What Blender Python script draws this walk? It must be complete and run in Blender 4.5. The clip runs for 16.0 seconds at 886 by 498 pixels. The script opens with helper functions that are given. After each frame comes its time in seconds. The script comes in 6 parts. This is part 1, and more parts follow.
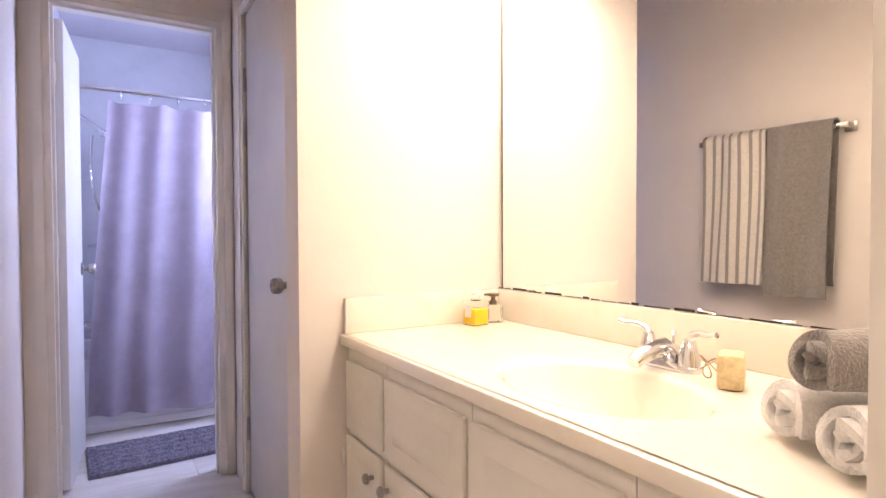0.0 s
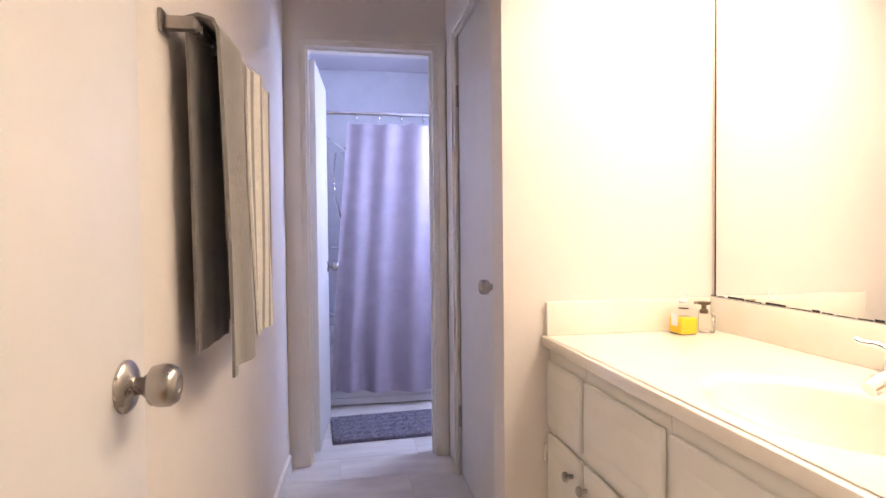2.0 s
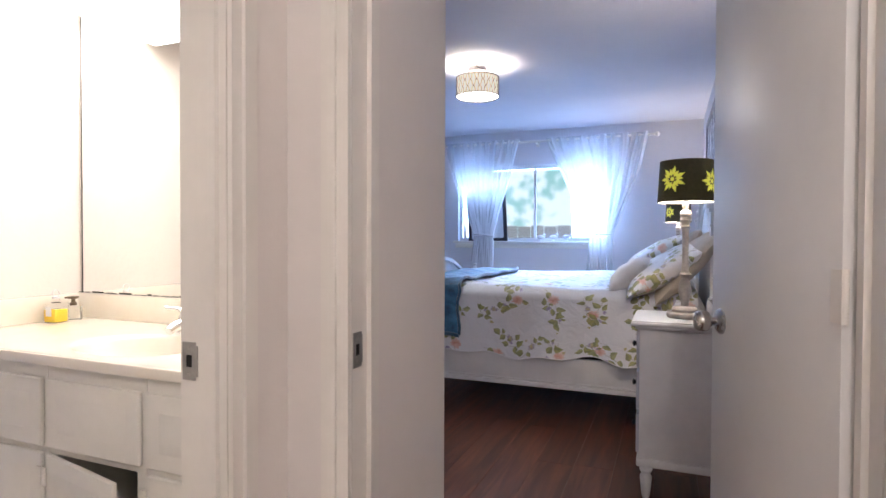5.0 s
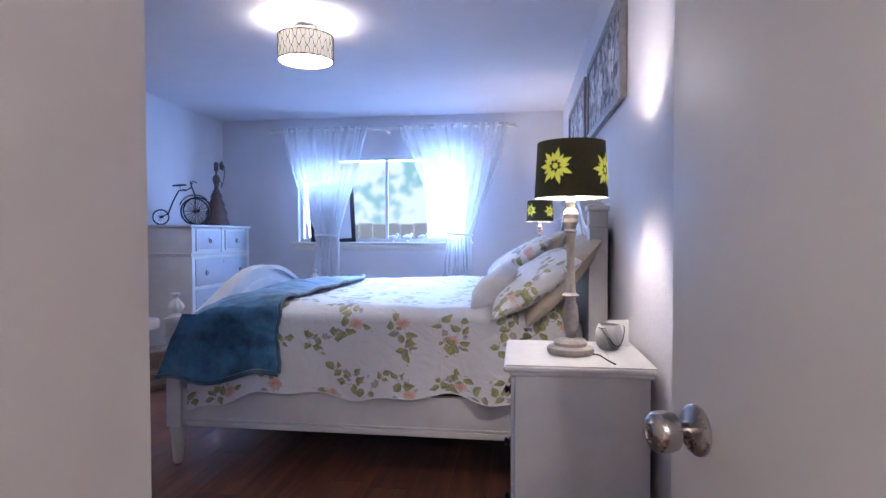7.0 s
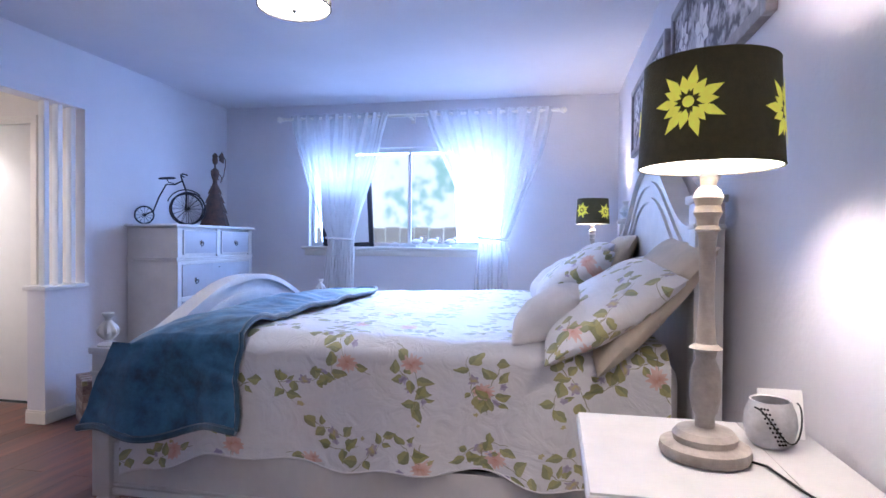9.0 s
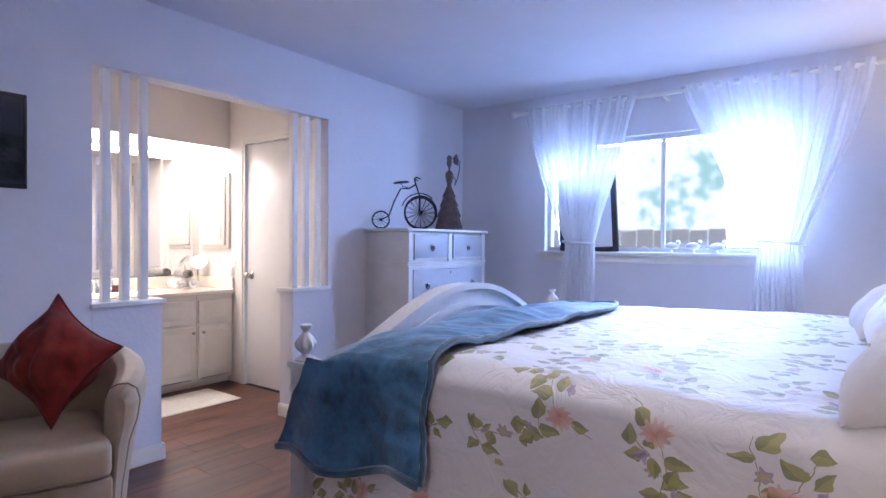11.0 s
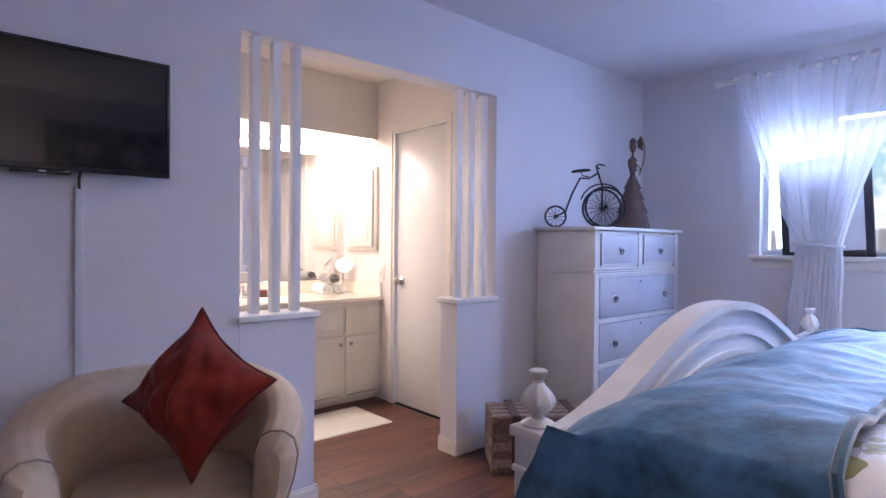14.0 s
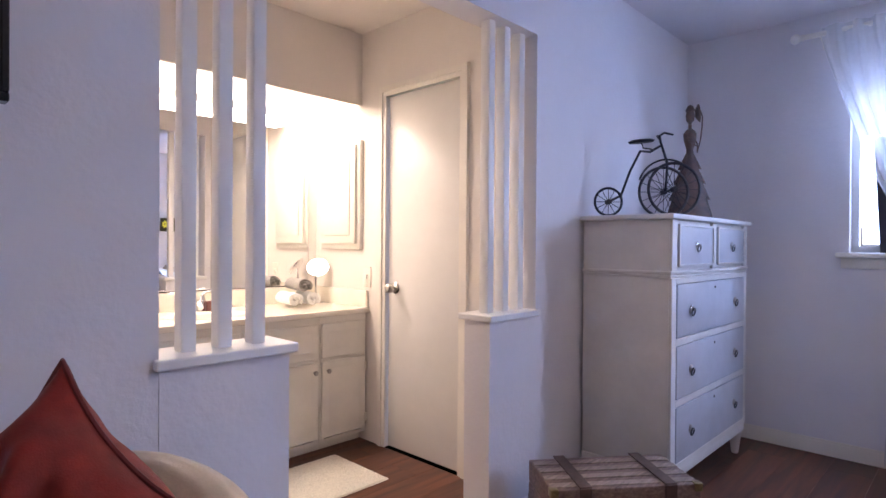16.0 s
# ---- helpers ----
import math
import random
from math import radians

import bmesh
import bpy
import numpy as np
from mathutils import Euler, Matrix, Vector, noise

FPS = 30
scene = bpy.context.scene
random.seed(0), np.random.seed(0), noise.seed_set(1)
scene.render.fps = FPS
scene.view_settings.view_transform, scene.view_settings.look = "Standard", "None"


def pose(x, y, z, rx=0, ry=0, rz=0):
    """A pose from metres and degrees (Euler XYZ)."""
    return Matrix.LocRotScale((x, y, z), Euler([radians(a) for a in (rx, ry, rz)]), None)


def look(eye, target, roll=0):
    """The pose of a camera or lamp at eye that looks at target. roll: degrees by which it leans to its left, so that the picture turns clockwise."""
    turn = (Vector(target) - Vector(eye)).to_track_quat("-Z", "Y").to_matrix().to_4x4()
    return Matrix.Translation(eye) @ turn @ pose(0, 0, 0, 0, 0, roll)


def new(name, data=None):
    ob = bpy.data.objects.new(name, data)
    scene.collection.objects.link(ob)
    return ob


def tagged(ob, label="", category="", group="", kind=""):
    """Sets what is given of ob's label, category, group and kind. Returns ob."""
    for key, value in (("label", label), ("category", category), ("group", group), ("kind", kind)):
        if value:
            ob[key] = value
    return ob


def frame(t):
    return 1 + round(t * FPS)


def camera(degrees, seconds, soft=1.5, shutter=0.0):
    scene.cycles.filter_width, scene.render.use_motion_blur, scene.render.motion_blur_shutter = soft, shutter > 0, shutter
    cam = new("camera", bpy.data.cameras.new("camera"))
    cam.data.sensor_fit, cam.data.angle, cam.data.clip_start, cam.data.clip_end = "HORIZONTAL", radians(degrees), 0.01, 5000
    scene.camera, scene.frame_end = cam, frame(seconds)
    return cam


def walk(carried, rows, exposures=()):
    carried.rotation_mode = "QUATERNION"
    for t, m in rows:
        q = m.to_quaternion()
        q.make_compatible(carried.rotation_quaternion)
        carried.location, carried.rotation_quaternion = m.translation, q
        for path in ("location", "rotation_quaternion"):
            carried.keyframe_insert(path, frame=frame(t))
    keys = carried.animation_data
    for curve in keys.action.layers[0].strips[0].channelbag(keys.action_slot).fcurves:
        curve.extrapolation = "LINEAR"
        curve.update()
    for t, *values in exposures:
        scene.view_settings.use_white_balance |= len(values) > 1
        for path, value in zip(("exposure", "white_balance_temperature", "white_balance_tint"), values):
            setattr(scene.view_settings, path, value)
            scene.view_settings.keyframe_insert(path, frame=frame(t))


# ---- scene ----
cam = camera(76.4, 16.0)
PATH = [
    (0, (0.362, 0.387, 1.094), (1.4, 2.096, 1.048), -0.2),
    (0.5, (0.359, 0.426, 1.093), (1.367, 2.153, 1.05), -0.3),
    (1, (0.379, 0.438, 1.109), (1.125, 2.293, 1.05), -0.7),
    (1.5, (0.366, 0.421, 1.114), (0.859, 2.359, 1.061), -0.6),
    (2, (0.353, 0.313, 1.12), (0.711, 2.28, 1.069), -0.6),
    (2.5, (0.311, 0.127, 1.13), (0.658, 2.096, 1.085), -0.5),
    (3, (0.255, -0.121, 1.163), (0.64, 1.841, 1.106), -0.8),
    (3.5, (0.154, -0.234, 1.152), (0.81, 1.655, 1.115), -0.2),
    (4, (0.017, -0.331, 1.157), (1.19, 1.289, 1.121), 0.2),
    (4.5, (-0.064, -0.352, 1.155), (1.542, 0.839, 1.116), 0.2),
    (5, (-0.086, -0.351, 1.144), (1.768, 0.398, 1.108), 0.2),
    (5.2, (-0.074, -0.34, 1.143), (1.831, 0.271, 1.108), 0.2),
    (6.2, (0.36, -0.285, 1.165), (2.32, 0.1, 1.12), 0.1),
    (7.3, (0.892, -0.234, 1.192), (2.875, 0.019, 1.145), -0.1),
    (8.2, (1.303, -0.203, 1.185), (3.286, 0.058, 1.145), 0.2),
    (10.3, (2.021, -0.062, 1.161), (3.811, 0.829, 1.145), -0.0),
    (10.5, (2.088, -0.087, 1.159), (3.829, 0.898, 1.143), -0.1),
    (11, (2.147, -0.028, 1.182), (3.76, 1.154, 1.16), 0.4),
    (11.5, (2.169, -0.025, 1.159), (3.671, 1.295, 1.148), 0.4),
    (12, (2.176, 0.002, 1.167), (3.612, 1.393, 1.152), 0.5),
    (12.5, (2.201, 0.057, 1.169), (3.589, 1.497, 1.155), 0.5),
    (13, (2.262, 0.237, 1.182), (3.617, 1.708, 1.164), 0.5),
    (13.5, (2.333, 0.46, 1.168), (3.673, 1.945, 1.153), 0.5),
    (14, (2.439, 0.72, 1.178), (3.772, 2.21, 1.159), 0.5),
    (14.5, (2.527, 0.959, 1.162), (3.856, 2.454, 1.147), 0.5),
    (15, (2.607, 1.206, 1.165), (3.959, 2.68, 1.145), 0.5),
    (15.5, (2.735, 1.409, 1.16), (4.111, 2.86, 1.139), 0.5),
    (16, (2.869, 1.598, 1.144), (4.308, 2.987, 1.131), 0.4),
]
# the clip's camera shifts its white balance: cooler on the way into the bedroom, warmer by the end
WHITE = [(0, 0.20, 6850, 16), (2.5, 0.16, 6700, 12), (4, 0.09, 6200, 10), (5, 0.06, 5650, 9), (7.5, 0.03, 5320, 16), (8, 0.10, 5330, 16), (10.5, 0.20, 5620, 19), (11.5, 0.18, 5760, 21), (12.5, 0.15, 5880, 23), (14, 0.14, 6200, 25), (15, 0.12, 6400, 23), (16, 0.12, 6700, 22)]
walk(cam, [(t, look(eye, target, roll)) for t, eye, target, roll in PATH], WHITE)

scene.view_settings.exposure = 0.0

# ---------------------------------------------------------------- world, sun, large lights
wd = bpy.data.worlds.new("sky")
scene.world = wd
wd.use_nodes = True
wn, wl = wd.node_tree.nodes, wd.node_tree.links
sky = wn.new("ShaderNodeTexSky")
sky.sky_type, sky.sun_disc = "NISHITA", False
sky.sun_elevation, sky.sun_rotation = radians(46), radians(228)
wl.new(sky.outputs[0], wn["Background"].inputs[0])
wn["Background"].inputs[1].default_value = 0.11


def lamp(name, kind, m, energy, color, **kw):
    d = bpy.data.lights.new(name, kind)
    d.energy, d.color = energy, color
    for k, v in kw.items():
        if k == "size":
            d.size = v
        if k == "size_y":
            d.shape, d.size_y = "RECTANGLE", v
        if k == "radius":
            d.shadow_soft_size = v
        if k == "angle":
            d.angle = v
        if k == "spread":
            d.spread = v
    o = new(name, d)
    o.matrix_world = m
    return o


lamp("sun", "SUN", look((-4, -8, 14), (6, 1, 0)), 4.0, (1, 0.95, 0.88), angle=radians(0.5))
# daylight that falls through the bedroom window and the hidden window of the tub room
for wy, wz, wide, high, watt in ((0.54, 1.58, 0.42, 0.86, 36), (1.93, 1.58, 0.34, 0.86, 10), (1.24, 2.005, 0.96, 0.045, 3)):
    lamp("window_daylight", "AREA", look((6.70, wy, wz), (4.2, wy, wz - 0.7)), watt, (0.37, 0.56, 1.0), size=wide, size_y=high)
# added lamp panel above the window's view, standing in for open sky on the bed
lamp("garden_sky_fill", "AREA", look((9.5, 1.2, 3.4), (5.6, 1.1, 1.2)), 620, (0.40, 0.60, 1.0), size=3.4, size_y=1.1)
lamp("tub_room_daylight", "AREA", look((1.50, 3.75, 1.75), (0.6, 3.7, 1.2)), 36, (0.48, 0.58, 1.0), size=0.6, size_y=0.6)
# warm tubes behind the diffusers of the two vanity soffits
lamp("bath_soffit_tube", "AREA", pose(1.30, 1.22, 2.005, 0, 0, 0), 13, (1, 0.82, 0.67), size=0.28, size_y=1.15)
lamp("alcove_soffit_tube", "AREA", pose(4.15, 4.50, 1.94, 0, 0, 0), 17, (1, 0.87, 0.72), size=1.4, size_y=0.34)
lamp("ceiling_bulb", "POINT", pose(3.92, 1.0, 2.29), 8, (1, 0.86, 0.72), radius=0.06)
# the last one is an unseen fill added in the hall for jambs and doors
lamp("hall_fill", "POINT", pose(-0.75, -0.7, 2.25), 47, (1, 0.86, 0.74), radius=0.12)

# ---------------------------------------------------------------- materials


def mat(name, color, rough=0.5, metal=0.0, var=0.06, scale=6.0, bump=0.0, bscale=80.0, emit=None, strength=1.0, coat=0.0, sheen=0.0, alpha=None, trans=0.0, color2=None, spec=0.5, stretch=None, transl=0.0):
    m = bpy.data.materials.new(name)
    m.use_nodes = True
    n, l = m.node_tree.nodes, m.node_tree.links
    b = n["Principled BSDF"]
    tc = n.new("ShaderNodeTexCoord")
    mp = n.new("ShaderNodeMapping")
    l.new(tc.outputs["Object"], mp.inputs[0])
    if stretch:
        mp.inputs["Scale"].default_value = stretch
    nz = n.new("ShaderNodeTexNoise")
    nz.inputs["Scale"].default_value, nz.inputs["Detail"].default_value = scale, 8
    nz.inputs["Roughness"].default_value = 0.65
    l.new(mp.outputs[0], nz.inputs[0])
    mx = n.new("ShaderNodeMix")
    mx.data_type = "RGBA"
    c2 = color2 or tuple(c * (1 - 2.2 * var) for c in color)
    mx.inputs[6].default_value = (*[min(1, c * (1 + var)) for c in color], 1)
    mx.inputs[7].default_value = (*c2, 1)
    ramp = n.new("ShaderNodeMapRange")
    ramp.inputs[1].default_value, ramp.inputs[2].default_value = 0.3, 0.7
    l.new(nz.outputs[0], ramp.inputs[0])
    l.new(ramp.outputs[0], mx.inputs[0])
    l.new(mx.outputs[2], b.inputs["Base Color"])
    rr = n.new("ShaderNodeMapRange")
    rr.inputs[3].default_value, rr.inputs[4].default_value = max(0.02, rough - 0.06), min(1, rough + 0.06)
    l.new(nz.outputs[0], rr.inputs[0])
    l.new(rr.outputs[0], b.inputs["Roughness"])
    b.inputs["Metallic"].default_value = metal
    b.inputs["Coat Weight"].default_value = coat
    b.inputs["Sheen Weight"].default_value = sheen
    b.inputs["Specular IOR Level"].default_value = spec
    b.inputs["Transmission Weight"].default_value = trans
    if alpha is not None:
        b.inputs["Alpha"].default_value = alpha
    if emit:
        b.inputs["Emission Color"].default_value = (*emit, 1)
        b.inputs["Emission Strength"].default_value = strength
    if bump:
        bz = n.new("ShaderNodeTexNoise")
        bz.inputs["Scale"].default_value, bz.inputs["Detail"].default_value = bscale, 4
        l.new(mp.outputs[0], bz.inputs[0])
        bp = n.new("ShaderNodeBump")
        bp.inputs["Strength"].default_value, bp.inputs["Distance"].default_value = bump, 0.004
        l.new(bz.outputs[0], bp.inputs["Height"])
        l.new(bp.outputs[0], b.inputs["Normal"])
    if transl:
        tr = n.new("ShaderNodeBsdfTranslucent")
        l.new(mx.outputs[2], tr.inputs[0])
        ms = n.new("ShaderNodeMixShader")
        ms.inputs[0].default_value = transl
        l.new(b.outputs[0], ms.inputs[1])
        l.new(tr.outputs[0], ms.inputs[2])
        l.new(ms.outputs[0], n["Material Output"].inputs[0])
    return m


WALL = mat("bedroom_wall_paint", (0.74, 0.72, 0.75), 0.62, var=0.02, scale=2.5, bump=0.38, bscale=52)
CEIL = mat("ceiling_paint", (0.72, 0.70, 0.74), 0.85, var=0.02, scale=2, bump=0.45, bscale=45)
BATHWALL = mat("bath_wall_paint", (0.80, 0.75, 0.70), 0.55, var=0.02, scale=2.5, bump=0.15, bscale=60)
TRIM = mat("trim_paint", (0.82, 0.78, 0.71), 0.38, var=0.03, scale=5, bump=0.08, bscale=30)
SLATP = mat("divider_white_paint", (0.84, 0.83, 0.82), 0.4, var=0.02, scale=5, bump=0.04, bscale=30)
DOORP = mat("door_paint", (0.80, 0.78, 0.75), 0.32, var=0.02, scale=4, bump=0.06, bscale=25)
WHITEP = mat("white_furniture_paint", (0.74, 0.72, 0.70), 0.42, var=0.04, scale=7, bump=0.06, bscale=40)
GREYP = mat("grey_drawer_paint", (0.50, 0.51, 0.56), 0.45, var=0.04, scale=7, bump=0.06, bscale=40)
CABP = mat("vanity_cabinet_paint", (0.80, 0.77, 0.70), 0.42, var=0.03, scale=6, bump=0.08, bscale=25)
COUNTER = mat("cultured_marble", (0.86, 0.82, 0.74), 0.16, var=0.03, scale=5, color2=(0.83, 0.76, 0.64), coat=0.3)
CHROME = mat("chrome", (0.75, 0.75, 0.76), 0.10, 1.0, var=0.02)
NICKEL = mat("brushed_nickel", (0.48, 0.45, 0.42), 0.28, 1.0, var=0.08, scale=20)
STEEL = mat("strike_steel", (0.45, 0.43, 0.40), 0.35, 1.0, var=0.1, scale=30)
IRON = mat("dark_iron", (0.035, 0.035, 0.042), 0.45, 0.7, var=0.2, scale=30, bump=0.2, bscale=90)
BLACKPL = mat("black_plastic", (0.012, 0.012, 0.014), 0.22, var=0.05)
SCREEN = mat("tv_screen", (0.006, 0.006, 0.007), 0.07, var=0.02, coat=0.4)
MIRROR = mat("mirror_silver", (0.93, 0.93, 0.92), 0.0, 1.0, var=0.0)
for s in [k for k in MIRROR.node_tree.links if k.to_socket.name == "Roughness"]:
    MIRROR.node_tree.links.remove(s)
MIRROR.node_tree.nodes["Principled BSDF"].inputs["Roughness"].default_value = 0.005
MIRROREDGE = mat("mirror_worn_edge", (0.05, 0.045, 0.04), 0.5, 0.4, var=0.3, scale=60)
LEATHER = mat("cream_leather", (0.60, 0.46, 0.32), 0.34, var=0.05, scale=9, bump=0.18, bscale=160, color2=(0.50, 0.39, 0.27))
SEAM = mat("leather_seam", (0.36, 0.28, 0.20), 0.6, var=0.1)
REDCLOTH = mat("russet_cushion", (0.24, 0.020, 0.010), 0.6, var=0.18, scale=14, bump=0.25, bscale=400, sheen=0.05, spec=0.3)
REDPIPE = mat("dark_red_piping", (0.13, 0.012, 0.010), 0.6, var=0.1)
# dark-to-bright mottling puts the pile's brushed highlights into the colour
PLUSH = mat("teal_plush_highlights", (0.056, 0.190, 0.350), 0.50, var=0.25, scale=11, color2=(0.016, 0.054, 0.105), bump=1.0, bscale=24, sheen=0.25)
PLUSH_HEM = mat("teal_plush_hem", (0.03, 0.10, 0.17), 0.85, var=0.2, scale=20, bump=0.3, sheen=0.8)
WHITECLOTH = mat("white_cotton", (0.82, 0.80, 0.80), 0.85, var=0.04, scale=12, bump=0.25, bscale=300, sheen=0.2)
BEIGECLOTH = mat("beige_cotton", (0.62, 0.54, 0.43), 0.85, var=0.05, scale=12, bump=0.25, bscale=300)
SHEER = mat("sheer_curtain", (0.90, 0.89, 0.90), 0.9, var=0.02, scale=30, bump=0.2, bscale=400, alpha=0.58, transl=0.16)
SHOWERC = mat("mauve_shower_curtain", (0.44, 0.39, 0.47), 0.6, var=0.05, scale=10, bump=0.2, bscale=300, transl=0.25)
TOWELG = mat("grey_terry", (0.27, 0.25, 0.23), 0.95, var=0.12, scale=90, bump=1.0, bscale=240, sheen=0.5)
TOWELW = mat("white_terry", (0.88, 0.87, 0.85), 0.95, var=0.05, scale=90, bump=1.0, bscale=240, sheen=0.4)
TOWELS = mat("striped_towel_light", (0.76, 0.72, 0.66), 0.95, var=0.06, scale=80, bump=0.8, bscale=240)
RUG = mat("slate_bath_rug", (0.14, 0.125, 0.17), 0.95, var=0.3, scale=70, bump=1.0, bscale=200, sheen=0.4)
BATHMAT = mat("cream_bath_mat", (0.78, 0.74, 0.65), 0.95, var=0.06, scale=60, bump=0.8, bscale=220)
PORC = mat("white_porcelain", (0.82, 0.82, 0.84), 0.12, var=0.02)
TILE = mat("white_wall_tile", (0.78, 0.79, 0.83), 0.18, var=0.03)
GROUT = mat("grout", (0.60, 0.60, 0.62), 0.8, var=0.08)
GLOW = mat("diffuser_glow", (0.9, 0.85, 0.75), 0.5, emit=(1, 0.88, 0.72), strength=3.2)
LAMPGLOW = mat("lamp_diffuser", (0.9, 0.88, 0.82), 0.5, emit=(1, 0.90, 0.78), strength=30.0)
BULB = mat("bulb", (0.9, 0.85, 0.75), 0.5, emit=(1, 0.80, 0.55), strength=14.0)
OLIVE = mat("olive_lampshade", (0.085, 0.075, 0.030), 0.8, var=0.08, scale=60, bump=0.3, bscale=300)
# the yellow print has a faint glow of its own added for lamplight
YELLOW = mat("glowing_flower_print", (0.72, 0.66, 0.06), 0.7, var=0.12, scale=25, emit=(0.95, 0.85, 0.10), strength=0.35)
SHADEIN = mat("lampshade_lining", (0.85, 0.82, 0.74), 0.7, var=0.02)
DISTRESS = mat("distressed_lamp_wood", (0.52, 0.47, 0.41), 0.6, var=0.18, scale=18, color2=(0.36, 0.31, 0.26), bump=0.25, bscale=60)
DISTRESSW = mat("chalky_ceramic", (0.62, 0.61, 0.62), 0.5, var=0.12, scale=30)
PATTERN_L = mat("drum_shade_cream", (0.78, 0.68, 0.50), 0.7, var=0.04, emit=(1, 0.82, 0.58), strength=0.7)
PATTERN_D = mat("drum_shade_lattice", (0.075, 0.06, 0.05), 0.7, var=0.1)
TRUNKW = mat("trunk_striped_wood", (0.20, 0.13, 0.10), 0.5, var=0.3, scale=5, stretch=(2, 18, 18), color2=(0.09, 0.05, 0.045), bump=0.2)
TRUNKL = mat("trunk_pale_slat", (0.33, 0.25, 0.20), 0.5, var=0.25, scale=5, stretch=(2, 18, 18), bump=0.2)
TRUNKS = mat("trunk_leather_strap", (0.085, 0.045, 0.035), 0.45, var=0.2, scale=20, bump=0.2)
BRASS = mat("aged_brass", (0.30, 0.25, 0.13), 0.38, 0.9, var=0.2, scale=40)
FIG = mat("rusted_tin", (0.15, 0.085, 0.065), 0.55, 0.45, var=0.4, scale=22, color2=(0.07, 0.065, 0.07), bump=0.4, bscale=60)
PICF = mat("picture_frame_dark", (0.030, 0.026, 0.034), 0.35, var=0.1)
PICG = mat("pewter_frame", (0.30, 0.28, 0.29), 0.4, 0.3, var=0.15, scale=20)
PAPER = mat("mount_board", (0.80, 0.79, 0.78), 0.8, var=0.02)
SOAP = mat("amber_soap", (0.95, 0.66, 0.04), 0.08, var=0.03)
THINGLASS = mat("thin_bottle_glass", (0.99, 0.99, 0.98), 0.03, var=0.0, trans=1.0)
THINGLASS.node_tree.nodes["Principled BSDF"].inputs["IOR"].default_value = 1.06
GLASS = mat("clear_glass", (0.97, 0.98, 0.97), 0.02, var=0.0, trans=1.0)
FENCE = mat("fence_boards", (0.34, 0.32, 0.31), 0.8, var=0.15, scale=8, stretch=(20, 20, 2), bump=0.3)
BARK = mat("bark", (0.16, 0.12, 0.09), 0.9, var=0.25, scale=14, bump=0.8, bscale=40)


def painted_distance():
    """A glowing sheet: bright summer haze and pale, sunlit far-off foliage as painted emission."""
    m = mat("painted_haze", (0.02, 0.02, 0.02), 1.0, var=0.0, emit=(1, 1, 1), strength=1.05)
    n, l = m.node_tree.nodes, m.node_tree.links
    tc, big, fine = n.new("ShaderNodeTexCoord"), n.new("ShaderNodeTexNoise"), n.new("ShaderNodeTexNoise")
    big.inputs["Scale"].default_value, big.inputs["Detail"].default_value = 0.13, 3
    fine.inputs["Scale"].default_value, fine.inputs["Detail"].default_value = 0.9, 6
    l.new(tc.outputs["Object"], big.inputs[0])
    l.new(tc.outputs["Object"], fine.inputs[0])
    mul, rg, mx = n.new("ShaderNodeMath"), n.new("ShaderNodeMapRange"), n.new("ShaderNodeMix")
    mul.operation = "MULTIPLY"
    l.new(big.outputs[0], mul.inputs[0])
    l.new(fine.outputs[0], mul.inputs[1])
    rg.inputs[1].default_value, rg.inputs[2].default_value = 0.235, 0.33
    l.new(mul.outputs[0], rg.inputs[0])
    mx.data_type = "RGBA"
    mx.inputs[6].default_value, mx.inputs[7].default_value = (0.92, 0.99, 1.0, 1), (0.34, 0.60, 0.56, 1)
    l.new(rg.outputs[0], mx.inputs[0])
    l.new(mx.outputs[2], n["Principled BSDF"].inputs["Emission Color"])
    return m


HAZE = painted_distance()
LAWN = mat("lawn", (0.10, 0.17, 0.05), 0.9, var=0.3, scale=4, bump=0.6, bscale=60)
DARK = mat("dark_gap", (0.01, 0.009, 0.008), 0.9, var=0.0)
CABLEM = mat("white_conduit", (0.66, 0.65, 0.68), 0.5, var=0.02)
BLACKCORD = mat("black_cord", (0.015, 0.015, 0.016), 0.5, var=0.0)


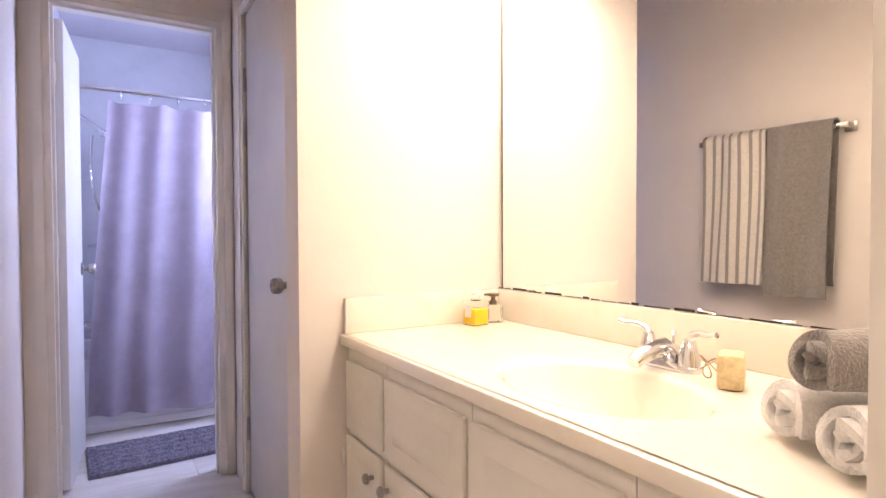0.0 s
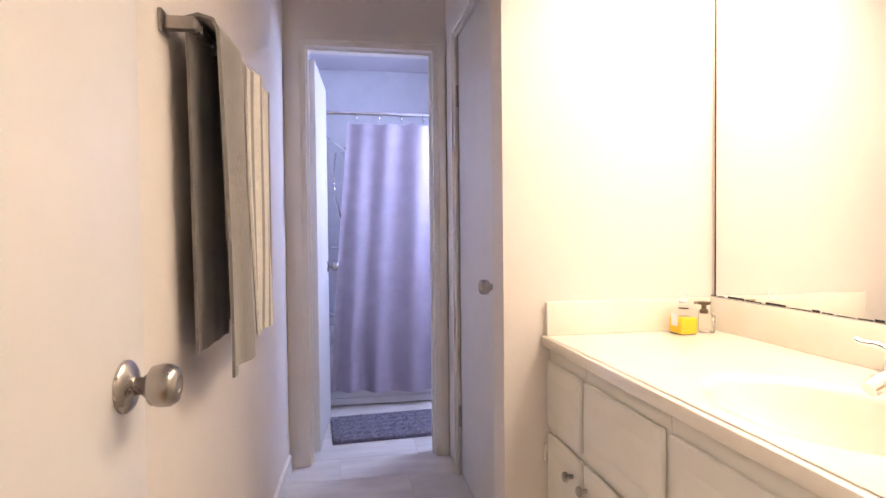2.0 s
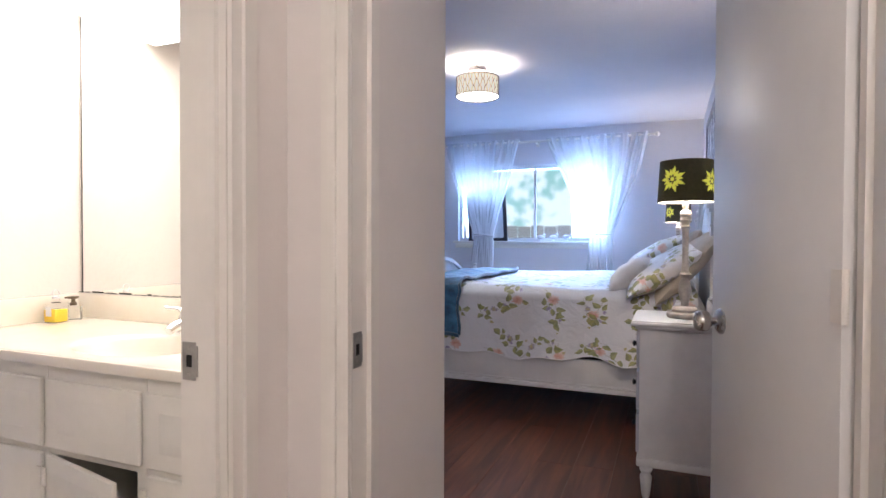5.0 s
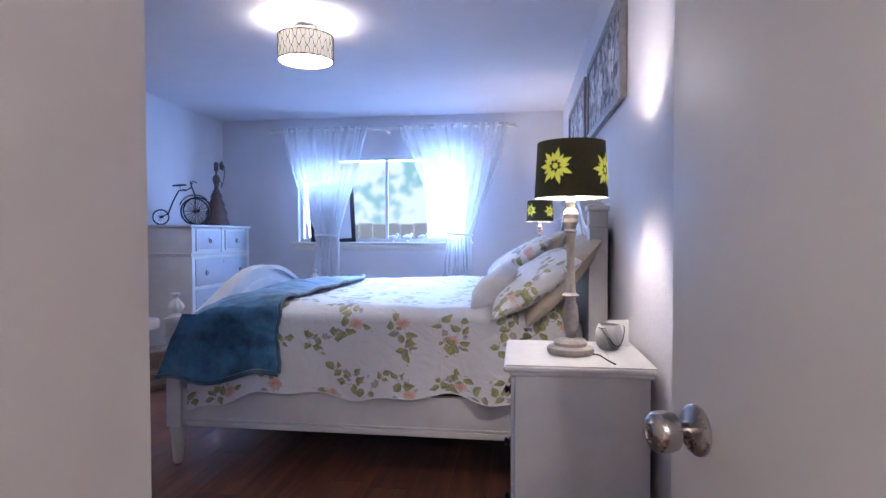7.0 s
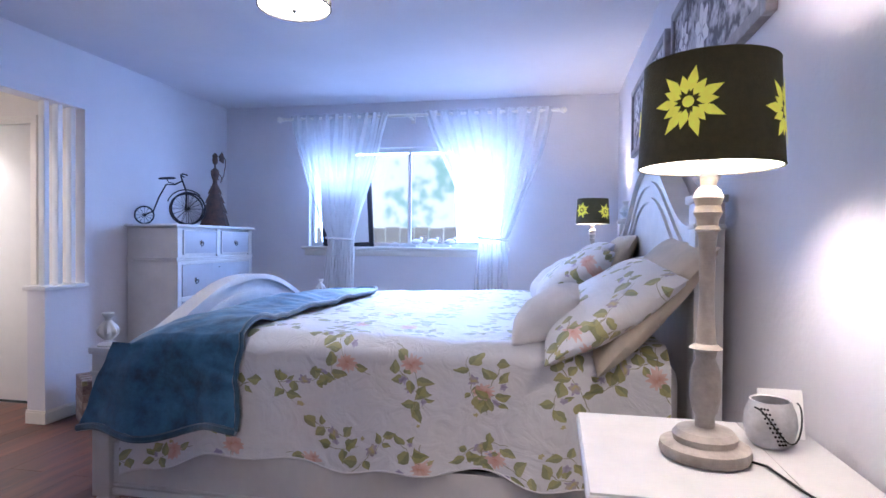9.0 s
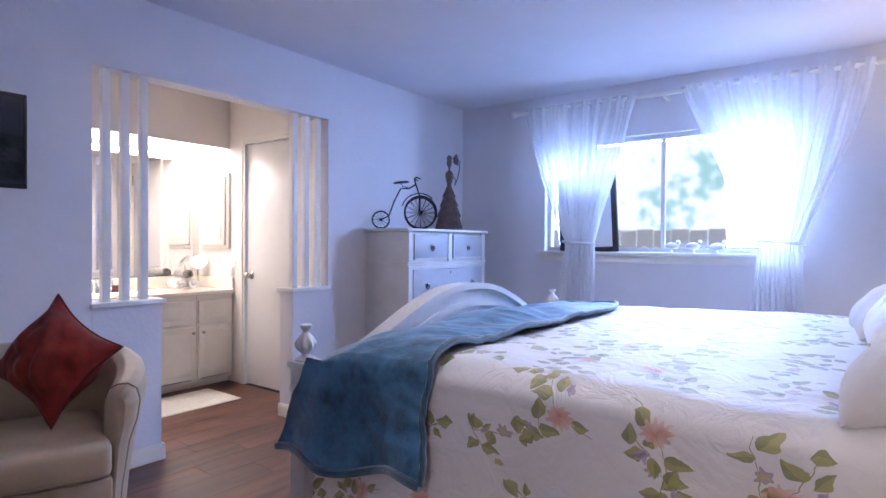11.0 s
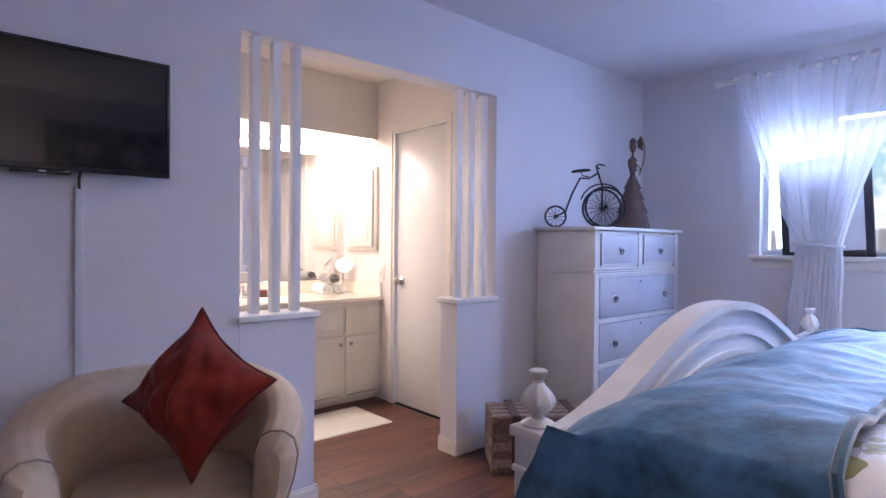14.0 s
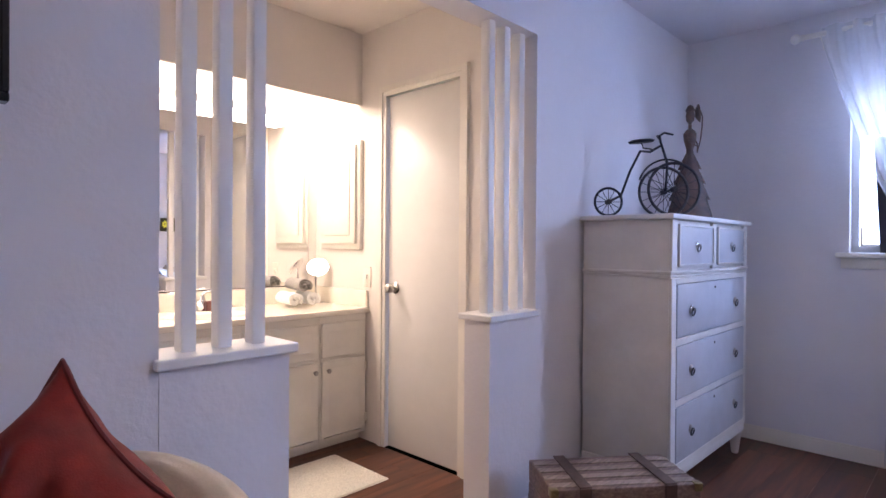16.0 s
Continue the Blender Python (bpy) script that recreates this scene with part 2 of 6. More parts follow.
def wood_floor(name, a, b, rough, bmp, rings, spread):
    m = bpy.data.materials.new(name)
    m.use_nodes = True
    n, l = m.node_tree.nodes, m.node_tree.links
    p = n["Principled BSDF"]
    tc, oi = n.new("ShaderNodeTexCoord"), n.new("ShaderNodeObjectInfo")
    add = n.new("ShaderNodeVectorMath")
    add.operation = "ADD"
    sc = n.new("ShaderNodeVectorMath")
    sc.operation = "SCALE"
    sc.inputs[0].default_value, = ((7, 3, 5),)
    l.new(oi.outputs["Random"], sc.inputs[3])
    l.new(tc.outputs["Object"], add.inputs[0])
    l.new(sc.outputs[0], add.inputs[1])
    mp = n.new("ShaderNodeMapping")
    mp.inputs["Scale"].default_value = rings
    l.new(add.outputs[0], mp.inputs[0])
    nz = n.new("ShaderNodeTexNoise")
    nz.inputs["Scale"].default_value, nz.inputs["Detail"].default_value, nz.inputs["Distortion"].default_value = 2.2, 9, 0.6
    l.new(mp.outputs[0], nz.inputs[0])
    r = n.new("ShaderNodeValToRGB")
    r.color_ramp.elements[0].position, r.color_ramp.elements[1].position = 0.32, 0.72
    r.color_ramp.elements[0].color, r.color_ramp.elements[1].color = (*a, 1), (*b, 1)
    l.new(nz.outputs[0], r.inputs[0])
    hs = n.new("ShaderNodeHueSaturation")
    vr = n.new("ShaderNodeMapRange")
    vr.inputs[3].default_value, vr.inputs[4].default_value = spread
    l.new(oi.outputs["Random"], vr.inputs[0])
    l.new(vr.outputs[0], hs.inputs["Value"])
    l.new(r.outputs[0], hs.inputs["Color"])
    l.new(hs.outputs[0], p.inputs["Base Color"])
    rr = n.new("ShaderNodeMapRange")
    rr.inputs[3].default_value, rr.inputs[4].default_value = rough - 0.08, rough + 0.12
    l.new(nz.outputs[0], rr.inputs[0])
    l.new(rr.outputs[0], p.inputs["Roughness"])
    bp = n.new("ShaderNodeBump")
    bp.inputs["Strength"].default_value, bp.inputs["Distance"].default_value = bmp, 0.002
    l.new(nz.outputs[0], bp.inputs["Height"])
    l.new(bp.outputs[0], p.inputs["Normal"])
    return m


PLANK = wood_floor("dark_laminate", (0.062, 0.022, 0.013), (0.195, 0.078, 0.046), 0.38, 0.2, (0.8, 9, 9), (0.75, 1.25))
VINYL = wood_floor("pale_vinyl_plank", (0.56, 0.51, 0.46), (0.72, 0.68, 0.62), 0.42, 0.10, (1.4, 4, 4), (0.94, 1.06))


def floral():
    """White cotton printed with scattered olive leaves and a few blossoms, laid out on the cloth's own flat measure in metres."""
    m = bpy.data.materials.new("floral_cotton")
    m.use_nodes = True
    n, l = m.node_tree.nodes, m.node_tree.links
    p = n["Principled BSDF"]
    p.inputs["Roughness"].default_value = 0.48
    p.inputs["Specular IOR Level"].default_value = 0.6
    p.inputs["Sheen Weight"].default_value = 0.35
    flat, uv = n.new("ShaderNodeUVMap"), n.new("ShaderNodeMapping")
    uv.inputs["Scale"].default_value = (1.2, 1.2, 1.2)
    l.new(flat.outputs[0], uv.inputs[0])

    def val(op, a, b=None, c=None):
        k = n.new("ShaderNodeMath")
        k.operation = op
        for i, v in enumerate((a, b, c)):
            if v is None:
                continue
            if isinstance(v, (int, float)):
                k.inputs[i].default_value = v
            else:
                l.new(v, k.inputs[i])
        return k.outputs[0]

    def blend(f, a, b):
        k = n.new("ShaderNodeMix")
        k.data_type = "RGBA"
        l.new(f, k.inputs[0])
        for i, v in ((6, a), (7, b)):
            if isinstance(v, tuple):
                k.inputs[i].default_value = (*v, 1)
            else:
                l.new(v, k.inputs[i])
        return k.outputs[2]

    warp = n.new("ShaderNodeTexNoise")
    warp.inputs["Scale"].default_value = 14
    l.new(uv.outputs[0], warp.inputs[0])
    wsub = n.new("ShaderNodeVectorMath")
    wsub.operation = "MULTIPLY_ADD"
    l.new(warp.outputs["Color"], wsub.inputs[0])
    wsub.inputs[1].default_value, wsub.inputs[2].default_value = (0.05, 0.05, 0), (-0.025, -0.025, 0)
    wadd = n.new("ShaderNodeVectorMath")
    l.new(uv.outputs[0], wadd.inputs[0])
    l.new(wsub.outputs[0], wadd.inputs[1])
    fine = n.new("ShaderNodeTexNoise")
    fine.inputs["Scale"].default_value, fine.inputs["Detail"].default_value = 55, 4
    l.new(uv.outputs[0], fine.inputs[0])

    def cell(scale, off, keep):
        vo = n.new("ShaderNodeTexVoronoi")
        vo.voronoi_dimensions, vo.inputs["Scale"].default_value = "2D", scale
        vo.inputs["Randomness"].default_value = 0.62
        ov = n.new("ShaderNodeVectorMath")
        ov.inputs[1].default_value = (off, off * 0.37, 0)
        l.new(wadd.outputs[0], ov.inputs[0])
        l.new(ov.outputs[0], vo.inputs[0])
        df = n.new("ShaderNodeVectorMath")
        df.operation = "SUBTRACT"
        l.new(ov.outputs[0], df.inputs[0])
        l.new(vo.outputs["Position"], df.inputs[1])
        sep, col = n.new("ShaderNodeSeparateXYZ"), n.new("ShaderNodeSeparateColor")
        l.new(df.outputs[0], sep.inputs[0])
        l.new(vo.outputs["Color"], col.inputs[0])
        ang = val("MULTIPLY", col.outputs[1], 6.283)
        ca, sa = val("COSINE", ang), val("SINE", ang)
        x, y = sep.outputs[0], sep.outputs[1]
        u = val("ADD", val("MULTIPLY", x, ca), val("MULTIPLY", y, sa))
        v = val("SUBTRACT", val("MULTIPLY", y, ca), val("MULTIPLY", x, sa))
        return u, v, val("GREATER_THAN", col.outputs[0], keep), col.outputs[2]

    def leaves(u, v, rows):
        """Mask and dark half of the leaves of one sprig: (middle, turn, half length, half width) each."""
        mask = dark = None
        for cx, cy, turn, length, width in rows:
            du, dv = val("SUBTRACT", u, cx), val("SUBTRACT", v, cy)
            c, q = math.cos(turn), math.sin(turn)
            a = val("DIVIDE", val("ADD", val("MULTIPLY", du, c), val("MULTIPLY", dv, q)), length)
            b = val("SUBTRACT", val("MULTIPLY", dv, c), val("MULTIPLY", du, q))
            body = val("MULTIPLY", val("MAXIMUM", val("SUBTRACT", 1.0, val("MULTIPLY", a, a)), 0.0), val("SUBTRACT", width, val("MULTIPLY", a, width * 0.5)))
            inside = val("LESS_THAN", val("ABSOLUTE", b), body)
            half = val("MULTIPLY", inside, val("GREATER_THAN", b, 0.001))
            mask = inside if mask is None else val("MAXIMUM", mask, inside)
            dark = half if dark is None else val("MAXIMUM", dark, half)
        return mask, dark

    def stem(u, v, curve, reach):
        bow = val("MULTIPLY", val("MULTIPLY", u, u), curve)
        return val("MULTIPLY", val("LESS_THAN", val("ABSOLUTE", val("SUBTRACT", v, bow)), 0.0016), val("LESS_THAN", val("ABSOLUTE", u), reach))

    def bloom(u, v, cx, cy, radius, petals):
        du, dv = val("SUBTRACT", u, cx), val("SUBTRACT", v, cy)
        r = val("SQRT", val("ADD", val("MULTIPLY", du, du), val("MULTIPLY", dv, dv)))
        th = val("ARCTAN2", dv, du)
        edge = val("MULTIPLY", val("ADD", 0.84, val("MULTIPLY", val("COSINE", val("MULTIPLY", th, petals)), 0.16)), radius)
        ripple = val("MULTIPLY", val("SINE", val("ADD", val("MULTIPLY", r, 260 / petals * 3), val("MULTIPLY", th, 2.0))), 0.22)
        return val("LESS_THAN", r, edge), val("ADD", val("DIVIDE", r, radius), ripple)

    out = blend(fine.outputs[0], (0.80, 0.79, 0.80), (0.85, 0.84, 0.84))

    def print_sprig(out, scale, off, keep, rows, curve, reach, blooms, light, dark):
        u, v, pick, rnd_ = cell(scale, off, keep)
        out = blend(val("MULTIPLY", val("MULTIPLY", stem(u, v, curve, reach), pick), 0.8), out, (0.30, 0.27, 0.13))
        mk, dk = leaves(u, v, rows)
        tone = blend(val("MULTIPLY", rnd_, fine.outputs[0]), light, (0.46, 0.40, 0.10))
        leaf_c = blend(val("MULTIPLY", dk, 0.8), tone, dark)
        leaf_c = blend(val("MULTIPLY", fine.outputs[0], 0.55), leaf_c, (0.40, 0.38, 0.17))
        out = blend(val("MULTIPLY", val("MULTIPLY", mk, pick), 0.93), out, leaf_c)
        for cx, cy, radius, petals, inner, outer in blooms:
            mk, sh_ = bloom(u, v, cx, cy, radius, petals)
            out = blend(val("MULTIPLY", val("MULTIPLY", mk, pick), 0.85), out, blend(sh_, inner, outer))
        return out

    out = print_sprig(out, 3.1, 0.0, 0.08, ((-0.100, 0.050, 2.3, 0.034, 0.021), (-0.060, -0.024, -1.9, 0.030, 0.018), (0.052, 0.034, 1.2, 0.032, 0.020), (0.062, -0.022, -1.1, 0.022, 0.013), (0.108, 0.012, -0.4, 0.034, 0.021)), 1.1, 0.115, ((-0.004, 0.012, 0.027, 6, (0.55, 0.46, 0.12), (0.36, 0.30, 0.48)),), (0.36, 0.36, 0.12), (0.17, 0.20, 0.065))
    out = print_sprig(out, 2.5, 5.3, 0.34, ((0.076, 0.020, 0.9, 0.036, 0.022), (0.070, -0.046, -0.5, 0.034, 0.021), (0.128, -0.030, -1.3, 0.028, 0.017), (-0.078, -0.020, 3.9, 0.034, 0.021)), -1.6, 0.13, ((-0.022, 0.008, 0.046, 11, (0.66, 0.28, 0.18), (0.82, 0.60, 0.52)), (0.030, -0.062, 0.018, 5, (0.26, 0.20, 0.36), (0.50, 0.44, 0.60))), (0.38, 0.37, 0.13), (0.18, 0.21, 0.07))
    out = print_sprig(out, 3.6, 11.1, 0.14, ((-0.062, 0.020, 2.9, 0.032, 0.020), (0.010, -0.030, -1.4, 0.030, 0.019), (0.052, 0.026, 0.8, 0.034, 0.021), (-0.030, 0.052, 1.9, 0.020, 0.012)), 1.8, 0.075, ((0.098, 0.040, 0.012, 5, (0.50, 0.44, 0.14), (0.56, 0.48, 0.20)), (-0.016, 0.034, 0.015, 5, (0.30, 0.25, 0.38), (0.52, 0.46, 0.60))), (0.34, 0.35, 0.11), (0.15, 0.19, 0.06))
    l.new(out, p.inputs["Base Color"])
    bp = n.new("ShaderNodeBump")
    bp.inputs["Strength"].default_value, bp.inputs["Distance"].default_value = 0.6, 0.016
    cr = n.new("ShaderNodeTexNoise")
    cr.inputs["Scale"].default_value, cr.inputs["Detail"].default_value, cr.inputs["Distortion"].default_value = 9, 6, 1.2
    l.new(uv.outputs[0], cr.inputs[0])
    l.new(cr.outputs[0], bp.inputs["Height"])
    l.new(bp.outputs[0], p.inputs["Normal"])
    return m


FLORAL = floral()

# ---------------------------------------------------------------- mesh helpers


def add_box(bm, x0, x1, y0, y1, z0, z1, m=None):
    vs = [Vector((x, y, z)) for x in (x0, x1) for y in (y0, y1) for z in (z0, z1)]
    if m is not None:
        vs = [m @ v for v in vs]
    v = [bm.verts.new(p) for p in vs]
    for f in ((0, 1, 3, 2), (4, 6, 7, 5), (0, 4, 5, 1), (2, 3, 7, 6), (0, 2, 6, 4), (1, 5, 7, 3)):
        bm.faces.new([v[i] for i in f])
    return bm


def boxes(*rows, bev=0.0, seg=2, m=None):
    bm = bmesh.new()
    for r in rows:
        add_box(bm, *r, m=m)
    if bev:
        bmesh.ops.bevel(bm, geom=list(bm.edges), offset=bev, segments=seg, affect="EDGES", profile=0.5)
    return bm


def add_lathe(bm, prof, at=(0, 0, 0), n=24, m=None, cap=True):
    rings = []
    M = m if m is not None else Matrix.Translation(at)
    for r, z in prof:
        rings.append([bm.verts.new(M @ Vector((r * math.cos(2 * math.pi * i / n), r * math.sin(2 * math.pi * i / n), z))) for i in range(n)])
    for a, b in zip(rings, rings[1:]):
        for i in range(n):
            bm.faces.new((a[i], a[(i + 1) % n], b[(i + 1) % n], b[i]))
    if cap:
        bm.faces.new(rings[0][::-1])
        bm.faces.new(rings[-1])
    return bm


def lathe(prof, at=(0, 0, 0), n=24, m=None, cap=True):
    return add_lathe(bmesh.new(), prof, at, n, m, cap)


def add_tube(bm, pts, r, n=8, closed=False):
    pts = [Vector(p) for p in pts]
    rings = []
    for i, p in enumerate(pts):
        a = pts[(i - 1) % len(pts)] if closed or i else p
        b = pts[(i + 1) % len(pts)] if closed or i < len(pts) - 1 else p
        q = (b - a).normalized().to_track_quat("Z", "Y")
        rr = r[i] if isinstance(r, (list, tuple)) else r
        rings.append([bm.verts.new(p + q @ Vector((rr * math.cos(2 * math.pi * k / n), rr * math.sin(2 * math.pi * k / n), 0))) for k in range(n)])
    for i in range(len(rings) - (0 if closed else 1)):
        a, b = rings[i], rings[(i + 1) % len(rings)]
        best = min(range(n), key=lambda s: sum((a[k].co - b[(k + s) % n].co).length for k in range(0, n, 2)))
        for k in range(n):
            bm.faces.new((a[k], a[(k + 1) % n], b[(k + 1 + best) % n], b[(k + best) % n]))
    if not closed:
        bm.faces.new(rings[0][::-1])
        bm.faces.new(rings[-1])
    return bm


def tube(pts, r, n=8, closed=False):
    return add_tube(bmesh.new(), pts, r, n, closed)


def ring_pts(c, r, axis, n=28):
    c, q = Vector(c), Vector(axis).normalized().to_track_quat("Z", "Y")
    return [c + q @ Vector((r * math.cos(2 * math.pi * i / n), r * math.sin(2 * math.pi * i / n), 0)) for i in range(n)]


def sheet(fn, nu, nv, uvfn=None, thick=0.0):
    """A cloth or shell from fn(s, t), s and t from 0 to 1; uvfn gives its flat measure."""
    bm = bmesh.new()
    lay = bm.loops.layers.uv.new("flat")
    g = [[bm.verts.new(fn(i / nu, j / nv)) for j in range(nv + 1)] for i in range(nu + 1)]
    for i in range(nu):
        for j in range(nv):
            f = bm.faces.new((g[i][j], g[i + 1][j], g[i + 1][j + 1], g[i][j + 1]))
            if uvfn:
                for lp, (a, b) in zip(f.loops, ((i, j), (i + 1, j), (i + 1, j + 1), (i, j + 1))):
                    lp[lay].uv = uvfn(a / nu, b / nv)
    if thick:
        bm.normal_update()
        bmesh.ops.solidify(bm, geom=list(bm.faces), thickness=thick)
    return bm


def link_mesh(name, bm, material, smooth=None):
    bm.normal_update()
    bmesh.ops.recalc_face_normals(bm, faces=list(bm.faces))
    me = bpy.data.meshes.new(name)
    bm.to_mesh(me)
    bm.free()
    me.materials.append(material)
    ob = new(name, me)
    if smooth is not None:
        me.shade_smooth()
        if smooth:
            me.set_sharp_from_angle(angle=radians(smooth))
    return ob


def structure(name, bm, material, label, category, smooth=None):
    return tagged(link_mesh(name, bm, material, smooth), label, category, kind="structure")


def thing(name, label, category, base=(0, 0, 0), group="", kind=""):
    e = new(name)
    e.empty_display_size = 0.05
    e.location = base
    return tagged(e, label, category, group, kind)


def part(name, bm, material, parent, label="", smooth=35):
    """One mesh under a thing or a part; its geometry is given in the world's measure."""
    ob = link_mesh(name, bm, material, smooth)
    ob.parent = parent
    ob.matrix_parent_inverse = Matrix.Translation(-parent.location) if parent.parent is None else Matrix()
    return tagged(ob, label)


def leaf(name, me, parent, loc, rot=None):
    o = new(name, me)
    o.parent = parent
    o.location = loc
    if rot:
        o.rotation_euler = rot
    return o

# ---------------------------------------------------------------- large structure
H = 2.44
structure("ceiling", boxes((-2.1, 6.69, -1.7, 5.05, H, H + 0.1)), CEIL, "pale textured flat ceiling", "ceiling")
structure("alcove_ceiling", boxes((3.3, 4.93, 3.13, 4.73, 2.385, 2.43)), BATHWALL, "cream painted alcove ceiling", "ceiling")

# bedroom shell
WX, TVY, HBY = 6.57, 2.99, -0.67
win_y0, win_y1, win_z0, win_z1 = 0.30, 2.13, 1.12, 2.03
structure("wall_window", boxes((WX, WX + 0.12, HBY - 0.12, win_y0, 0, H), (WX, WX + 0.12, win_y1, TVY + 0.13, 0, H), (WX, WX + 0.12, win_y0, win_y1, 0, win_z0), (WX, WX + 0.12, win_y0, win_y1, win_z1, H)), WALL, "pale lilac painted wall with a window", "wall")
structure("wall_headboard", boxes((1.042, WX, HBY - 0.12, HBY, 0, H)), WALL, "pale textured wall behind the bed", "wall")
OL, OR, OT = 3.355, 4.885, 2.05
structure("wall_television", boxes((1.40, OL, TVY, TVY + 0.13, 0, H), (OR, WX, TVY, TVY + 0.13, 0, H), (OL, OR, TVY, TVY + 0.13, OT, H)), WALL, "pale wall with an opening to the vanity alcove", "wall")
structure("wall_between_baths", boxes((1.478, 1.512, 0.516, 3.10, 0, H), (1.042, 1.49, 0.28, 0.515, 0, H)), BATHWALL, "beige painted wall beside the bedroom entry", "wall")
structure("pony_wall_a", boxes((OL, 3.698, TVY - 0.002, TVY + 0.13, 0, 0.845), bev=0.001), WALL, "low white pony wall under wooden slats", "low wall")
structure("pony_wall_b", boxes((4.575, OR, TVY - 0.002, TVY + 0.13, 0, 0.845), bev=0.001), WALL, "low white pony wall beside the dresser", "low wall")
structure("pony_cap_a", boxes((OL - 0.012, 3.716, TVY - 0.024, TVY + 0.15, 0.846, 0.872), bev=0.005), SLATP, "white painted wooden cap", "trim")
structure("pony_cap_b", boxes((4.555, OR + 0.012, TVY - 0.024, TVY + 0.15, 0.846, 0.872), bev=0.005), SLATP, "white painted wooden cap", "trim")

# alcove shell
structure("wall_alcove_west", boxes((3.18, 3.298, TVY + 0.132, 4.85, 0, H)), BATHWALL, "cream alcove wall", "wall")
structure("wall_alcove_north", boxes((3.30, 4.93, 4.732, 4.85, 0, H)), BATHWALL, "cream wall behind the vanity mirror", "wall")
ad0, ad1, adz = 3.455, 4.045, 1.995
structure("wall_alcove_east", boxes((4.932, 5.05, TVY + 0.132, ad0, 0, H), (4.932, 5.05, ad1, 4.85, 0, H), (4.932, 5.05, ad0, ad1, adz, H)), BATHWALL, "cream alcove wall with a closed door", "wall")
structure("alcove_soffit", boxes((3.302, 4.930, 4.26, 4.73, 2.03, 2.383), (3.302, 4.930, 4.26, 4.285, 1.965, 2.03)), BATHWALL, "cream boxed soffit over the vanity", "soffit")

# bathroom shell: the long side wall leans a little out of square
lw = Matrix.Translation((-0.015, 0.515, 0)) @ Matrix.Rotation(-math.atan2(0.11, 2.53), 4, "Z")
structure("wall_bath_west", boxes((-0.12, 0.0, 0.002, 2.585, 0, H), m=lw), BATHWALL, "cream bathroom wall with a towel bar", "wall")
structure("wall_bath_door", boxes((-2.0, -0.010, 0.42, 0.515, 0, H), (0.755, 1.04, 0.42, 0.515, 0, H), (-0.010, 0.755, 0.42, 0.515, 2.05, H)), BATHWALL, "cream wall round the bathroom door", "wall")
fx0, fx1 = 0.200, 0.815
structure("wall_bath_far", boxes((-0.1, fx0 - 0.015, 3.102, 3.22, 0, H), (fx1 + 0.015, 0.99, 3.102, 3.22, 0, H), (fx0 - 0.015, fx1 + 0.015, 3.102, 3.22, 2.045, H)), BATHWALL, "cream wall round the tub room door", "wall")
cl0, cl1 = 2.07, 2.86
structure("wall_closet", boxes((0.81, 1.477, 1.864, 1.98, 0, H), (0.885, 0.99, 1.98, cl0, 0, H), (0.885, 0.99, cl1, 3.10, 0, H), (0.885, 0.99, cl0, cl1, 2.04, H)), BATHWALL, "cream wall beside the vanity with a closet door", "wall")
structure("bath_soffit", boxes((1.12, 1.145, 0.517, 1.862, 2.03, H - 0.002), (1.145, 1.478, 0.517, 1.862, 2.08, H - 0.002)), BATHWALL, "cream boxed soffit over the vanity", "soffit")

# hall and entry
structure("wall_bedroom_door", boxes((0.92, 1.04, 0.28, 0.419, 0, H), (0.92, 1.04, -1.7, -0.665, 0, H), (0.92, 1.04, -0.665, 0.28, 2.05, H)), BATHWALL, "cream wall round the bedroom door", "wall")
structure("wall_hall_west", boxes((-2.1, -2.0, -1.7, 0.57, 0, H)), BATHWALL, "cream hall wall", "wall")
structure("wall_hall_south", boxes((-2.0, 0.92, -1.8, -1.7, 0, H)), BATHWALL, "cream hall wall", "wall")

# tub room shell
tr0, tr1 = 0.165, 1.60
structure("wall_tub_west", boxes((tr0 - 0.12, tr0, 3.222, 4.9, 0, H)), TILE, "white tub room wall", "wall")
structure("wall_tub_north", boxes((tr0 - 0.12, tr1 + 0.1, 4.9, 5.0, 0, H)), TILE, "white tub room wall", "wall")
structure("wall_tub_east", boxes((tr1, tr1 + 0.1, 3.222, 3.4, 0, H), (tr1, tr1 + 0.1, 4.05, 4.9, 0, H), (tr1, tr1 + 0.1, 3.4, 4.05, 0, 1.4), (tr1, tr1 + 0.1, 3.4, 4.05, 2.05, H), (0.96, tr1, 3.16, 3.222, 0, H)), BATHWALL, "white tub room wall with a small window", "wall")


def baseboard(name, rows, label="white painted wooden baseboard"):
    bm = bmesh.new()
    for x0, x1, y0, y1 in rows:
        add_box(bm, x0, x1, y0, y1, 0.004, 0.075)
        dx, dy = (0.004, 0) if x1 - x0 < y1 - y0 else (0, 0.004)
        add_box(bm, x0 + dx, x1 - dx, y0 + dy, y1 - dy, 0.075, 0.088)
    return structure(name, bm, TRIM, label, "baseboard")


